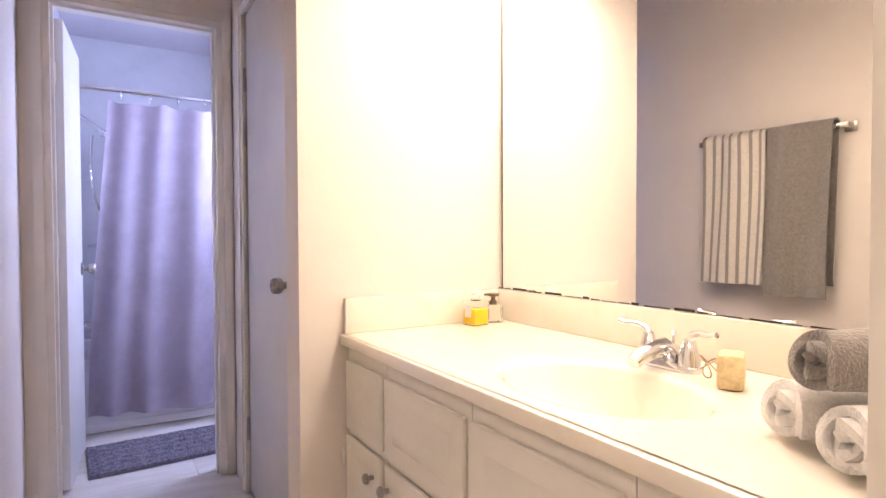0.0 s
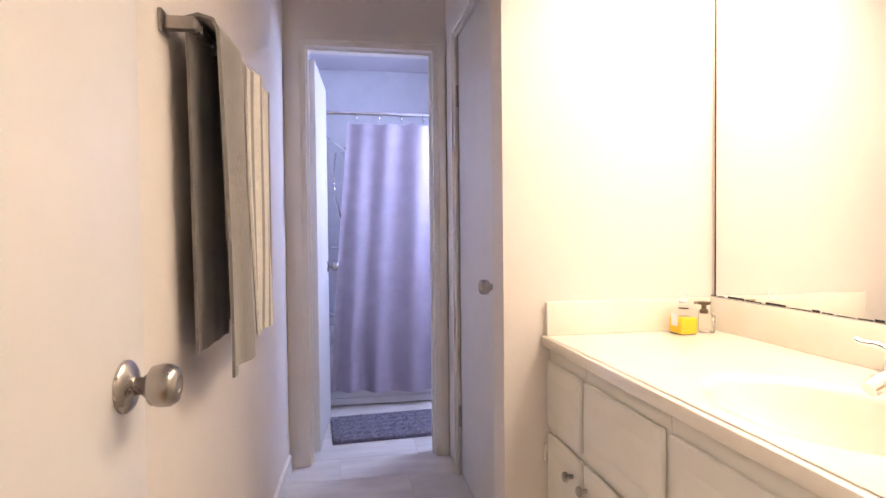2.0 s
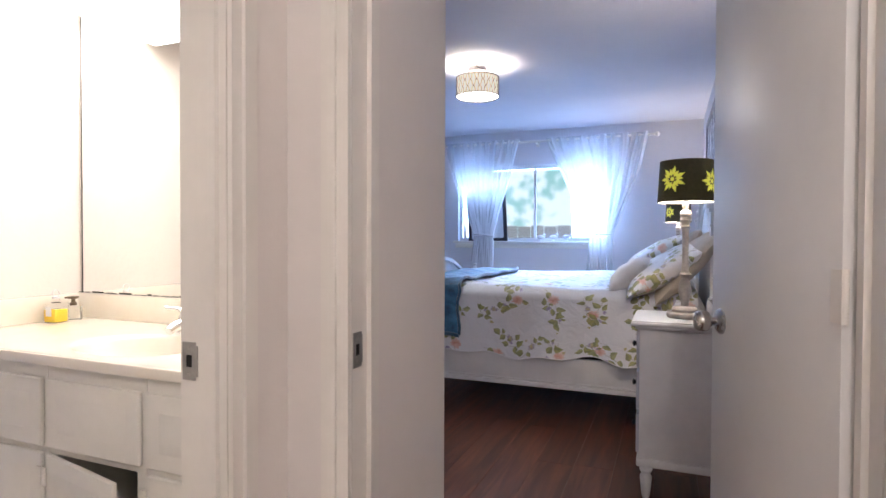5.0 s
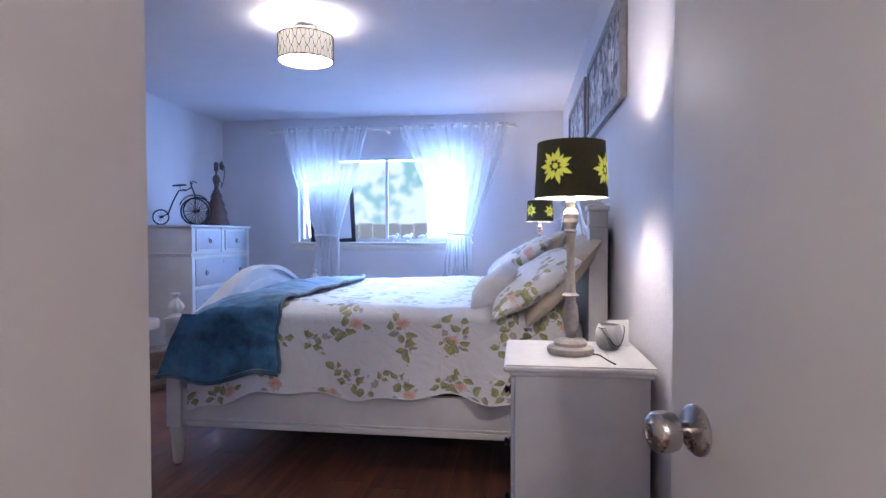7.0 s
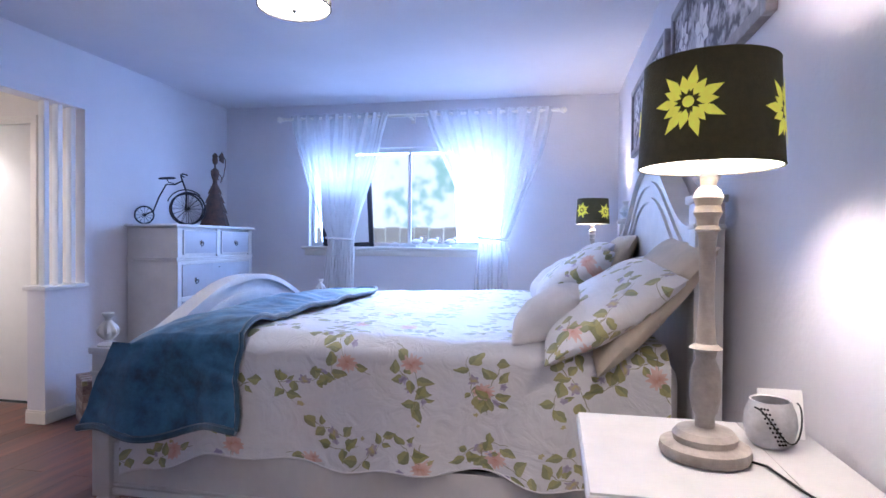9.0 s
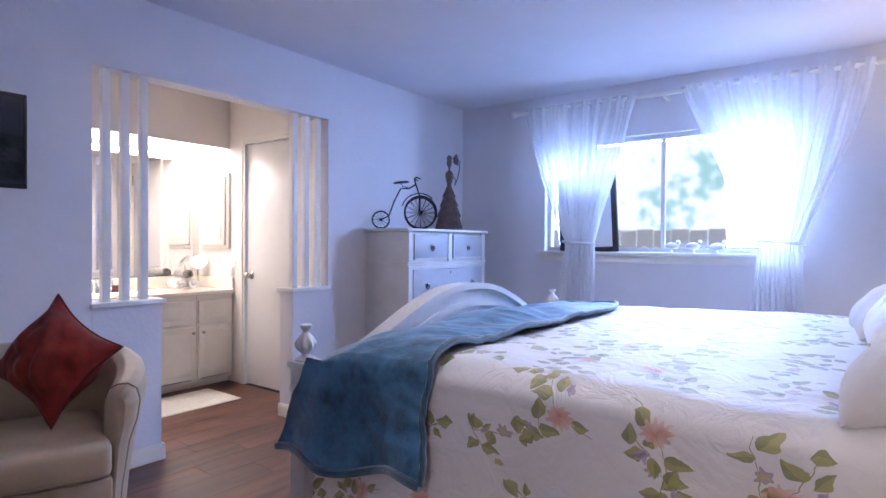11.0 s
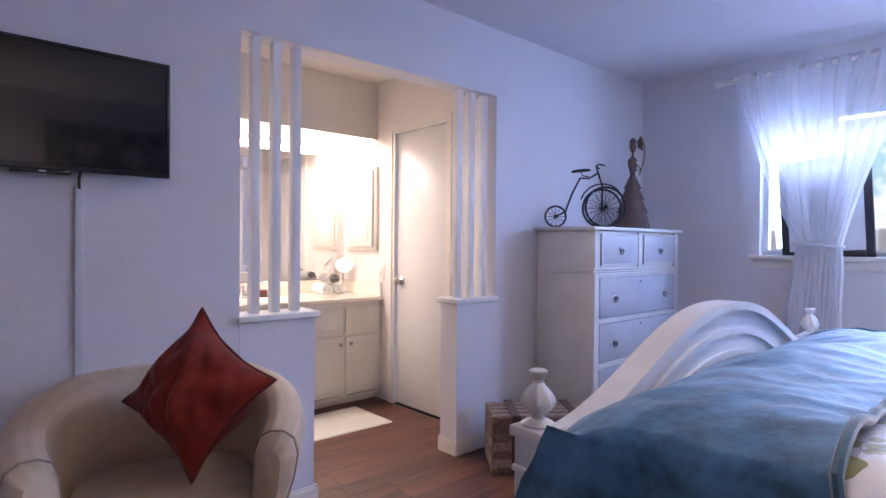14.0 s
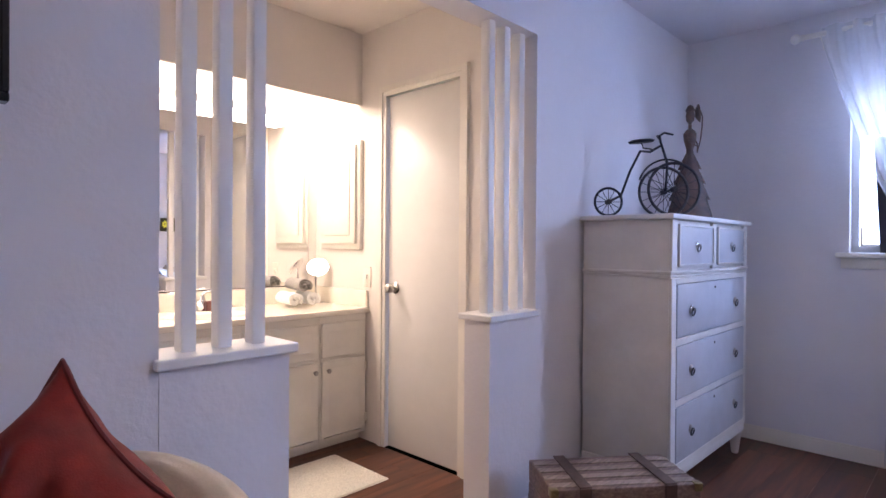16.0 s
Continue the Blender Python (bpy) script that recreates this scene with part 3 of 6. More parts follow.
baseboard("baseboard_bedroom", [(4.575, OR + 0.01, TVY - 0.018, TVY - 0.003), (4.56, 4.574, TVY - 0.018, TVY + 0.13), (3.699, 3.713, TVY - 0.018, TVY + 0.13), (OL, 3.699, TVY - 0.018, TVY - 0.003), (OR + 0.01, WX - 0.001, TVY - 0.016, TVY - 0.001), (1.532, OL, TVY - 0.016, TVY - 0.001), (WX - 0.016, WX - 0.001, HBY + 0.016, TVY - 0.016), (1.7, WX - 0.016, HBY + 0.001, HBY + 0.016), (1.513, 1.528, 0.52, TVY - 0.016)])
baseboard("baseboard_bath", [(0.795, 0.809, 1.85, 1.98), (0.81, 0.93, 1.848, 1.863), (0.12, 0.14, 3.085, 3.10)])
bm = boxes((0.001, 0.015, 0.65, 2.53, 0.004, 0.085), m=lw)
structure("baseboard_bath_west", bm, TRIM, "white painted wooden baseboard", "baseboard")


def casing(name, axis, face, side, a0, a1, top, w=0.06, label="cream painted wooden door casing"):
    """Two uprights and a head on a wall's face; axis: the way the wall runs; side: to which the face looks."""
    t0, t1, t2 = face + side * 0.001, face + side * 0.012, face + side * 0.02
    bm = bmesh.new()
    for lo, hi, p, q, z0, z1 in ((a0 - w, a0, t0, t1, 0.004, top + w), (a1, a1 + w, t0, t1, 0.004, top + w), (a0, a1, t0, t1, top, top + w), (a0 - w, a0 - w * 0.45, t1, t2, 0.004, top + w), (a1 + w * 0.45, a1 + w, t1, t2, 0.004, top + w), (a0 - w * 0.45, a1 + w * 0.45, t1, t2, top + w * 0.45, top + w)):
        p, q = min(p, q), max(p, q)
        add_box(bm, *((lo, hi, p, q) if axis == "x" else (p, q, lo, hi)), z0, z1)
    return structure(name, bm, TRIM, label, "door casing")


casing("trim_bath_door", "x", 0.42, -1, 0.012, 0.742, 2.03)
casing("trim_bath_door_inner", "x", 0.515, 1, -0.012, 0.764, 2.052, w=0.05)
casing("trim_bedroom_door", "y", 0.92, -1, -0.645, 0.26, 2.03)
casing("trim_tub_door", "x", 3.102, -1, fx0, fx1, 2.03)
casing("trim_closet_door", "y", 0.885, -1, cl0 + 0.015, cl1 - 0.015, 2.02, w=0.05)
casing("trim_alcove_door", "y", 4.932, -1, ad0 + 0.015, ad1 - 0.015, 1.978, w=0.055)


def jambs(name, axis, p0, p1, a0, a1, top, stop, label="cream painted door jamb with a stop"):
    bm = bmesh.new()
    for lo, hi, q0, q1, z0, z1 in ((a0 - 0.02, a0, p0, p1, 0.004, top), (a1, a1 + 0.02, p0, p1, 0.004, top), (a0 - 0.02, a1 + 0.02, p0, p1, top, top + 0.02), (a0, a0 + 0.011, stop, stop + 0.035, 0.004, top - 0.011), (a1 - 0.011, a1, stop, stop + 0.035, 0.004, top - 0.011), (a0, a1, stop, stop + 0.035, top - 0.011, top)):
        add_box(bm, *((lo, hi, q0, q1) if axis == "x" else (q0, q1, lo, hi)), z0, z1)
    return structure(name, bm, TRIM, label, "door jamb")


jambs("jamb_bath_door", "x", 0.422, 0.537, 0.012, 0.742, 2.03, 0.44)
jambs("jamb_bedroom_door", "y", 0.922, 1.038, -0.645, 0.26, 2.03, 0.985)
jambs("jamb_tub_door", "x", 3.104, 3.218, fx0, fx1, 2.03, 3.13)


def strike(m):
    s = thing("strike_plate", "worn steel strike plate let into the jamb", "strike plate", m.translation, "door strikes")
    part("plate", boxes((-0.016, 0.016, -0.0015, 0.001, -0.037, -0.012), (-0.016, 0.016, -0.0015, 0.001, 0.012, 0.037), (-0.016, -0.007, -0.0015, 0.001, -0.012, 0.012), (0.008, 0.016, -0.0015, 0.001, -0.012, 0.012), (0.016, 0.021, -0.001, 0.006, -0.030, 0.030), m=m), STEEL, s)
    part("latch_hole", boxes((-0.007, 0.008, -0.0008, 0.0015, -0.012, 0.012), m=m), DARK, s)
    for z in (-0.026, 0.026):
        part("screw", lathe([(0.004, 0), (0.0036, 0.0012), (0.001, 0.0016)], n=10, m=m @ Matrix.Translation((0, -0.0015, z)) @ Matrix.Rotation(radians(90), 4, "X")), NICKEL, s)


strike(pose(0.7405, 0.514, 0.905, 0, 0, -90))
strike(pose(0.942, 0.2585, 0.910, 0, 0, 0))

# ---------------------------------------------------------------- doors


def knob(parent, m, material=NICKEL, r=0.027):
    """A round knob on its rose; m: at the door's face, z outwards."""
    k = part("door_knob", lathe([(0.011, 0.0), (0.011, 0.022), (0.016, 0.028), (r * 0.92, 0.034), (r, 0.046), (r * 0.97, 0.056), (r * 0.8, 0.063), (r * 0.45, 0.066), (r * 0.42, 0.064), (r * 0.2, 0.064)], n=28, m=m), material, parent, "brushed nickel door knob", 40)
    part("rose", lathe([(0.033, 0.0), (0.033, 0.004), (0.029, 0.008), (0.014, 0.011), (0.011, 0.014)], n=28, m=m), material, k, "", 40)


def hinge(parent, m):
    part("hinge", add_lathe(boxes((-0.002, 0.030, -0.0015, 0.0015, -0.045, 0.045), m=m), [(0.006, -0.046), (0.006, 0.046)], n=10, m=m @ Matrix.Translation((0, -0.005, 0))), TRIM, parent, "painted butt hinge")


def slab_door(name, origin, angle, width, label, height=2.01, sides=(1, -1), hinges=True, thick=0.035, handle_z=0.935):
    """A flush door: its hinge edge at origin, running along +x turned by angle."""
    d = tagged(new(name), label, "door", kind="structure")
    d.location = (origin[0], origin[1], 0)
    m = Matrix.Translation((origin[0], origin[1], 0)) @ Matrix.Rotation(radians(angle), 4, "Z")
    part("door_leaf", boxes((0, width, -thick / 2, thick / 2, 0.014, height), bev=0.002, m=m), DOORP, d)
    for s in sides:
        knob(d, m @ Matrix.Translation((width - 0.062, s * thick / 2, handle_z)) @ Matrix.Rotation(radians(-90 * s), 4, "X"))
    part("latch_plate", boxes((width, width + 0.001, -0.012, 0.012, handle_z - 0.028, handle_z + 0.028), m=m), STEEL, d)
    if hinges:
        for z in (0.25, 1.05, 1.78):
            hinge(d, m @ Matrix.Translation((-0.004, thick / 2 + 0.002, z)))
    return d


slab_door("door_1", (0.034, 0.548), 86.2, 0.585, "cream flush bathroom door, open against the wall", sides=(-1,))
slab_door("door_2", (1.03, -0.632), 16.0, 0.575, "white flush bedroom door, open into the room")
slab_door("door_3", (fx0 + 0.020, 3.255), 86, 0.59, "white flush tub room door, open inwards")


# ---------------------------------------------------------------- closed doors set in their frames
def closed_door(name, x0, x1, y0, y1, h, knob_at, knob_turn, hinge_rows, label):
    d = tagged(new(name), label, "door", kind="structure")
    part("door_leaf", boxes((x0, x1, y0 + 0.004, y1 - 0.004, 0.012, h), bev=0.002), DOORP, d)
    knob(d, Matrix.Translation(knob_at) @ Matrix.Rotation(radians(knob_turn), 4, "Y"))
    for hx, hy, hz in hinge_rows:
        part("hinge", boxes((hx - 0.008, hx + 0.004, hy - 0.007, hy + 0.007, hz - 0.05, hz + 0.05), bev=0.002), STEEL, d, "steel butt hinge")


closed_door("door_4", 0.893, 0.93, cl0 + 0.012, cl1 - 0.012, 2.02, (0.893, 2.222, 0.935), -90, [(0.887, cl1 - 0.012, z) for z in (0.28, 1.75)], "white flush closet door, closed, beside the vanity")
closed_door("door_5", 4.945, 4.98, ad0 + 0.012, ad1 - 0.012, 1.976, (4.945, 3.968, 0.905), -90, [(4.936, ad0 + 0.014, z) for z in (0.28, 1.80)], "white flush alcove door, closed")

# slats over the pony walls
for grp, xs in (("slats over the low wall", (3.440, 3.534, 3.629)), ("slats beside the dresser", (4.630, 4.730, 4.832))):
    for x in xs:
        s = tagged(link_mesh("divider_slat", boxes((x - 0.019, x + 0.019, TVY + 0.04, TVY + 0.085, 0.872, OT), bev=0.003), SLATP, 30), "white painted upright wooden divider slat", "slat", grp)

# ---------------------------------------------------------------- bedroom window
w1 = tagged(new("window_1"), "white framed sliding window over a sill", "window", kind="structure")
fx = WX + 0.06
part("window_frame", boxes((fx, fx + 0.05, win_y0, win_y0 + 0.035, win_z0, win_z1), (fx, fx + 0.05, win_y1 - 0.035, win_y1, win_z0, win_z1), (fx, fx + 0.05, win_y0 + 0.035, win_y1 - 0.035, win_z0, win_z0 + 0.035), (fx, fx + 0.05, win_y0 + 0.035, win_y1 - 0.035, win_z1 - 0.035, win_z1), (fx + 0.01, fx + 0.04, 1.155, 1.185, win_z0 + 0.035, win_z1 - 0.035)), WHITEP, w1)
part("window_sill", boxes((WX - 0.055, WX + 0.06, win_y0 - 0.06, win_y1 + 0.055, win_z0 - 0.028, win_z0), bev=0.006), TRIM, w1)
part("sill_apron", boxes((WX - 0.016, WX - 0.002, win_y0 - 0.04, win_y1 + 0.035, win_z0 - 0.085, win_z0 - 0.03), bev=0.004), TRIM, w1)
for a, b in ((win_y0 + 0.037, 1.153), (1.187, win_y1 - 0.037)):
    g = part("pane", boxes((fx + 0.022, fx + 0.026, a, b, win_z0 + 0.037, win_z1 - 0.037)), GLASS, w1)
    g.visible_shadow = False
w2 = tagged(new("window_2"), "small white framed window of the tub room", "window", kind="structure")
part("window_frame", boxes((tr1 + 0.03, tr1 + 0.07, 3.4, 3.44, 1.4, 2.05), (tr1 + 0.03, tr1 + 0.07, 4.01, 4.05, 1.4, 2.05), (tr1 + 0.03, tr1 + 0.07, 3.44, 4.01, 1.4, 1.44), (tr1 + 0.03, tr1 + 0.07, 3.44, 4.01, 2.01, 2.05)), WHITEP, w2)
g = part("pane", boxes((tr1 + 0.045, tr1 + 0.05, 3.44, 4.01, 1.44, 2.01)), GLASS, w2)
g.visible_shadow = False

# ---------------------------------------------------------------- bathroom vanity


def raised_panel(m, w, h, t=0.013):
    """A door or drawer front with a raised field; m: its lower corner, x along, y outwards (front at -y)."""
    bm = boxes((0, w, -t, 0, 0, h), bev=0.003, seg=1, m=m)
    f = 0.045 if min(w, h) > 0.16 else 0.03
    a = [(f, f), (w - f, f), (w - f, h - f), (f, h - f)]
    g = 0.014
    b = [(f + g, f + g), (w - f - g, f + g), (w - f - g, h - f - g), (f + g, h - f - g)]
    va = [bm.verts.new(m @ Vector((x, -t - 0.0005, z))) for x, z in a]
    vb = [bm.verts.new(m @ Vector((x, -t - 0.005, z))) for x, z in b]
    for i in range(4):
        bm.faces.new((va[i], va[(i + 1) % 4], vb[(i + 1) % 4], vb[i]))
    bm.faces.new(vb)
    return bm


def small_knob(parent, m, material=NICKEL, r=0.013):
    part("knob", lathe([(0.006, 0), (0.006, 0.012), (r, 0.016), (r, 0.022), (r * 0.7, 0.026), (0.002, 0.027)], n=16, m=m @ Matrix.Rotation(radians(90), 4, "X")), material, parent, "small nickel knob")


def cabinet_unit(m, w, rows, depth, ajar=0.0, label="cream painted vanity cabinet with raised panel fronts", group="vanity cabinets", top=0.795, knob_end=1):
    """rows: (z0, z1, kind). m: its lower front corner, x along the front, -y outwards."""
    c = thing("vanity_cabinet", label, "cabinet", m.translation, group)
    for x0 in (0.001, w - 0.018):
        part("side_panel", boxes((x0, x0 + 0.017, 0.018, depth, 0.10, 0.66), m=m), CABP, c)
    part("bottom_panel", boxes((0.018, w - 0.018, 0.018, depth - 0.01, 0.10, 0.118), m=m), CABP, c)
    part("back_panel", boxes((0.018, w - 0.018, depth - 0.01, depth, 0.10, 0.66), m=m), CABP, c)
    part("face_frame", boxes((0.001, 0.035, 0, 0.018, 0.10, top), (w - 0.035, w - 0.001, 0, 0.018, 0.10, top), (0.035, w - 0.035, 0, 0.018, top - 0.05, top), (0.035, w - 0.035, 0, 0.018, 0.545, 0.57), (0.035, w - 0.035, 0, 0.018, 0.10, 0.118), m=m), CABP, c)
    part("toe_kick", boxes((0.001, w - 0.001, 0.06, 0.075, 0.004, 0.10), m=m), CABP, c)
    for z0, z1, kind in rows:
        if kind == "drawer":
            part("drawer_front", raised_panel(m @ Matrix.Translation((0.012, -0.002, z0)), w - 0.024, z1 - z0), CABP, c)
        else:
            mm = m @ Matrix.Translation((0.012, -0.002, z0))
            if ajar:
                mm = mm @ Matrix.Rotation(radians(ajar), 4, "Z")
            d = part("cabinet_door", raised_panel(mm, w - 0.024, z1 - z0), CABP, c)
            kx = w - 0.024 - 0.03 if knob_end > 0 else 0.03
            small_knob(d, mm @ Matrix.Translation((kx, -0.018, z1 - z0 - 0.05)))
            hx = 0.0 if kx > w / 2 else w - 0.024
            for z in (0.06, z1 - z0 - 0.06):
                part("hinge", boxes((hx - 0.009, hx + 0.009, -0.021, -0.016, z - 0.025, z + 0.025), bev=0.001, seg=1, m=mm), TRIM, d)
    return c


# fronts face the room (towards -x), so a unit's x runs towards +y... seen from the room, from the far wall to the door
mv = Matrix(((0, 1, 0, 0), (-1, 0, 0, 0), (0, 0, 1, 0), (0, 0, 0, 1)))
DR, DO = (0.565, 0.755, "drawer"), (0.13, 0.548, "door")
for y_far, w, aj, ke in ((1.860, 0.245, 0, 1), (1.614, 0.365, 0, -1), (1.248, 0.375, -11, 1), (0.872, 0.350, 0, 1)):
    cabinet_unit(Matrix.Translation((0.948, y_far, 0)) @ mv, w, (DR, DO), 0.52, aj, "cream painted vanity cabinet with an ajar door" if aj else "cream painted vanity cabinet with raised panel fronts", "bathroom vanity cabinets", knob_end=ke)


def worktop(name, m, w, d, sink_x, sink_y, top, label, sides=(True, False)):
    """A moulded top with its basin and splashes: x along the back, y from the front edge to the wall."""
    t = thing(name, label, "vanity top", m @ Vector((0, 0, top - 0.03)))
    ra, rb = 0.215, 0.150
    n = 56
    bm = bmesh.new()
    loops = []
    for f, z in ((1.22, 0.0), (1.10, 0.0), (1.05, -0.0008), (1.0, -0.003), (0.96, -0.012), (0.88, -0.05), (0.70, -0.10), (0.40, -0.13), (0.10, -0.137)):
        loops.append([bm.verts.new((sink_x + ra * f * math.cos(2 * math.pi * i / n), sink_y + rb * f * math.sin(2 * math.pi * i / n), top + z)) for i in range(n)])
    outer = []
    for i in range(n):
        c, s = math.cos(2 * math.pi * i / n), math.sin(2 * math.pi * i / n)
        lim = [((w - 0.002 if c > 0 else 0.002) - sink_x) / c if abs(c) > 1e-6 else 1e9, ((d - 0.001 if s > 0 else 0.006) - sink_y) / s if abs(s) > 1e-6 else 1e9]
        k = min(lim)
        outer.append(bm.verts.new((sink_x + c * k, sink_y + s * k, top)))
    loops.insert(0, outer)
    corners = []
    for cx, cy in ((w - 0.002, d - 0.001), (0.002, d - 0.001), (0.002, 0.006), (w - 0.002, 0.006)):
        corners.append(((cx, cy), bm.verts.new((cx, cy, top))))
    for a, b in zip(loops, loops[1:]):
        for i in range(n):
            bm.faces.new((a[i], a[(i + 1) % n], b[(i + 1) % n], b[i]))
    bm.faces.new(loops[-1])
    for (cx, cy), cv in corners:
        for i in range(n):
            p, q = outer[i], outer[(i + 1) % n]
            on = lambda v: (abs(v.co.x - cx) < 1e-4, abs(v.co.y - cy) < 1e-4)
            a, b = on(p), on(q)
            if (a[0] and b[1]) or (a[1] and b[0]):
                bm.faces.new((p, cv, q))
    for v in bm.verts:
        v.co = m @ v.co
    part("counter_surface", bm, COUNTER, t, "cream cultured marble with an oval basin", 50)
    part("front_edge", boxes((0.0, w, -0.012, 0.006, top - 0.030, top), bev=0.005, m=m), COUNTER, t)
    part("counter_underside", boxes((0.002, w - 0.002, 0.006, 0.03, top - 0.028, top - 0.003), m=m), COUNTER, t)
    part("backsplash", boxes((0.0, w, d - 0.019, d - 0.001, top, top + 0.098), bev=0.003, m=m), COUNTER, t)
    if sides[0]:
        part("side_splash", boxes((0.001, 0.019, 0.0, d - 0.02, top, top + 0.098), bev=0.003, m=m), COUNTER, t)
    if sides[1]:
        part("side_splash", boxes((w - 0.019, w - 0.001, 0.0, d - 0.02, top, top + 0.098), bev=0.003, m=m), COUNTER, t)
    part("drain", lathe([(0.022, 0), (0.022, 0.003), (0.014, 0.004), (0.004, 0.003)], n=20, m=m @ Matrix.Translation((sink_x, sink_y, top - 0.137))), CHROME, t, "chrome drain")
    return t


m_bath = Matrix.Translation((0.933, 1.862, 0)) @ mv
worktop("sink_counter", m_bath, 1.343, 0.543, 0.747, 0.200, 0.825, "cream moulded vanity top with an oval basin")


def faucet(m, label="chrome faucet with two lever taps", name="faucet"):
    """Stands at m's origin, spout towards -y."""
    f = thing(name, label, "faucet", m.translation)
    bm = bmesh.new()
    n = 24
    rings = []
    for k, z in ((1.0, 0), (1.0, 0.012), (0.9, 0.022)):
        rings.append([bm.verts.new(m @ Vector((0.082 * k * math.copysign(abs(math.cos(2 * math.pi * i / n)) ** 0.6, math.cos(2 * math.pi * i / n)), 0.028 * k * math.copysign(abs(math.sin(2 * math.pi * i / n)) ** 0.8, math.sin(2 * math.pi * i / n)), z))) for i in range(n)])
    for a, b in zip(rings, rings[1:]):
        for i in range(n):
            bm.faces.new((a[i], a[(i + 1) % n], b[(i + 1) % n], b[i]))
    bm.faces.new(rings[-1])
    bm.faces.new(rings[0][::-1])
    part("base", bm, CHROME, f)
    pts = [(0, 0.010, 0.012), (0, 0.004, 0.040), (0, -0.018, 0.056), (0, -0.055, 0.052), (0, -0.095, 0.040), (0, -0.115, 0.028)]
    part("spout", tube([m @ Vector(p) for p in pts], [0.026, 0.023, 0.020, 0.018, 0.017, 0.014], 14), CHROME, f)
    part("pop_up_rod", add_lathe(tube([m @ Vector((0, 0.018, 0.01)), m @ Vector((0, 0.018, 0.085))], 0.0028, 8), [(0.003, 0), (0.006, 0.006), (0.004, 0.013)], n=10, m=m @ Matrix.Translation((0, 0.018, 0.083))), CHROME, f)
    for s in (-1, 1):
        h = part("tap", lathe([(0.025, 0), (0.024, 0.012), (0.019, 0.036), (0.015, 0.056), (0.011, 0.066), (0.003, 0.070)], n=20, m=m @ Matrix.Translation((s * 0.055, 0, 0.018))), CHROME, f)
        lv = [(s * 0.055, 0, 0.078), (s * 0.066, -0.002, 0.096), (s * 0.085, -0.006, 0.104), (s * 0.115, -0.012, 0.103), (s * 0.132, -0.014, 0.107)]
        part("lever", tube([m @ Vector(p) for p in lv], [0.009, 0.008, 0.006, 0.005, 0.006], 10), CHROME, h)


faucet(m_bath @ Matrix.Translation((0.738, 0.412, 0.825)) @ Matrix.Diagonal((0.86, 0.92, 0.78, 1)))
tagged(link_mesh("soap_bar", boxes((-0.022, 0.022, -0.030, 0.030, 0.0, 0.062), bev=0.008, m=m_bath @ Matrix.Translation((0.895, 0.375, 0.8255)) @ Matrix.Rotation(0.5, 4, "Z")), mat("handmade_soap", (0.74, 0.62, 0.38), 0.6, var=0.2, scale=45, color2=(0.52, 0.40, 0.20)), 30), "tan handmade soap block tied with twine", "soap")
tw = tagged(link_mesh("twine_bow", tube([m_bath @ Vector((0.895 - 0.026 + 0.02 * math.sin(a * 1.3), 0.345 - 0.02 * math.cos(a), 0.86 + 0.018 * math.sin(a))) for a in np.linspace(0, 11, 40)], 0.0012, 5), mat("jute_twine", (0.36, 0.26, 0.14), 0.9)), "brown jute twine bow on the soap", "twine")

# soap bottles in the corner
b = thing("soap_bottle", "square glass bottle half full of amber soap", "bottle", m_bath @ Vector((0.078, 0.392, 0.826)))
mb = m_bath @ Matrix.Translation((0.078, 0.392, 0.8258)) @ Matrix.Rotation(0.12, 4, "Z")
part("soap", boxes((-0.027, 0.027, -0.027, 0.027, 0.003, 0.050), bev=0.005, m=mb), SOAP, b, "amber liquid soap")
part("bottle_body", add_lathe(boxes((-0.030, 0.030, -0.030, 0.030, 0.0, 0.074), bev=0.006, m=mb), [(0.015, 0), (0.012, 0.008), (0.012, 0.016)], n=16, m=mb @ Matrix.Translation((0, 0, 0.074))), THINGLASS, b)
part("paper_label", boxes((-0.013, 0.013, -0.0315, -0.0305, 0.026, 0.062), m=mb), PAPER, b, "white paper label")
part("stopper", add_tube(lathe([(0.013, 0), (0.013, 0.006), (0.004, 0.008)], n=14, m=mb @ Matrix.Translation((0, 0, 0.09))), [mb @ Vector((0, 0.014 * math.cos(a), 0.108 + 0.014 * math.sin(a))) for a in np.linspace(-1.2, 4.3, 14)], 0.0018, 6), PORC, b, "white wire stopper")
b = thing("lotion_bottle", "clear glass pump bottle with a bronze pump", "bottle", m_bath @ Vector((0.066, 0.466, 0.826)))
mb = m_bath @ Matrix.Translation((0.066, 0.466, 0.8258)) @ Matrix.Rotation(-0.3, 4, "Z")
part("bottle_body", boxes((-0.030, 0.030, -0.024, 0.024, 0.0, 0.056), bev=0.007, m=mb), THINGLASS, b)
part("paper_label", boxes((-0.018, 0.018, -0.0255, -0.0245, 0.012, 0.042), m=mb), PAPER, b, "white paper label")
part("pump", add_tube(lathe([(0.012, 0), (0.012, 0.010), (0.007, 0.014), (0.007, 0.024), (0.017, 0.026), (0.020, 0.034), (0.004, 0.036)], n=16, m=mb @ Matrix.Translation((0, 0, 0.056))), [mb @ Vector((0, 0, 0.087)), mb @ Vector((0, -0.028, 0.087))], 0.004, 8), mat("bronze_pump", (0.20, 0.15, 0.10), 0.35, 0.8), b, "bronze pump")


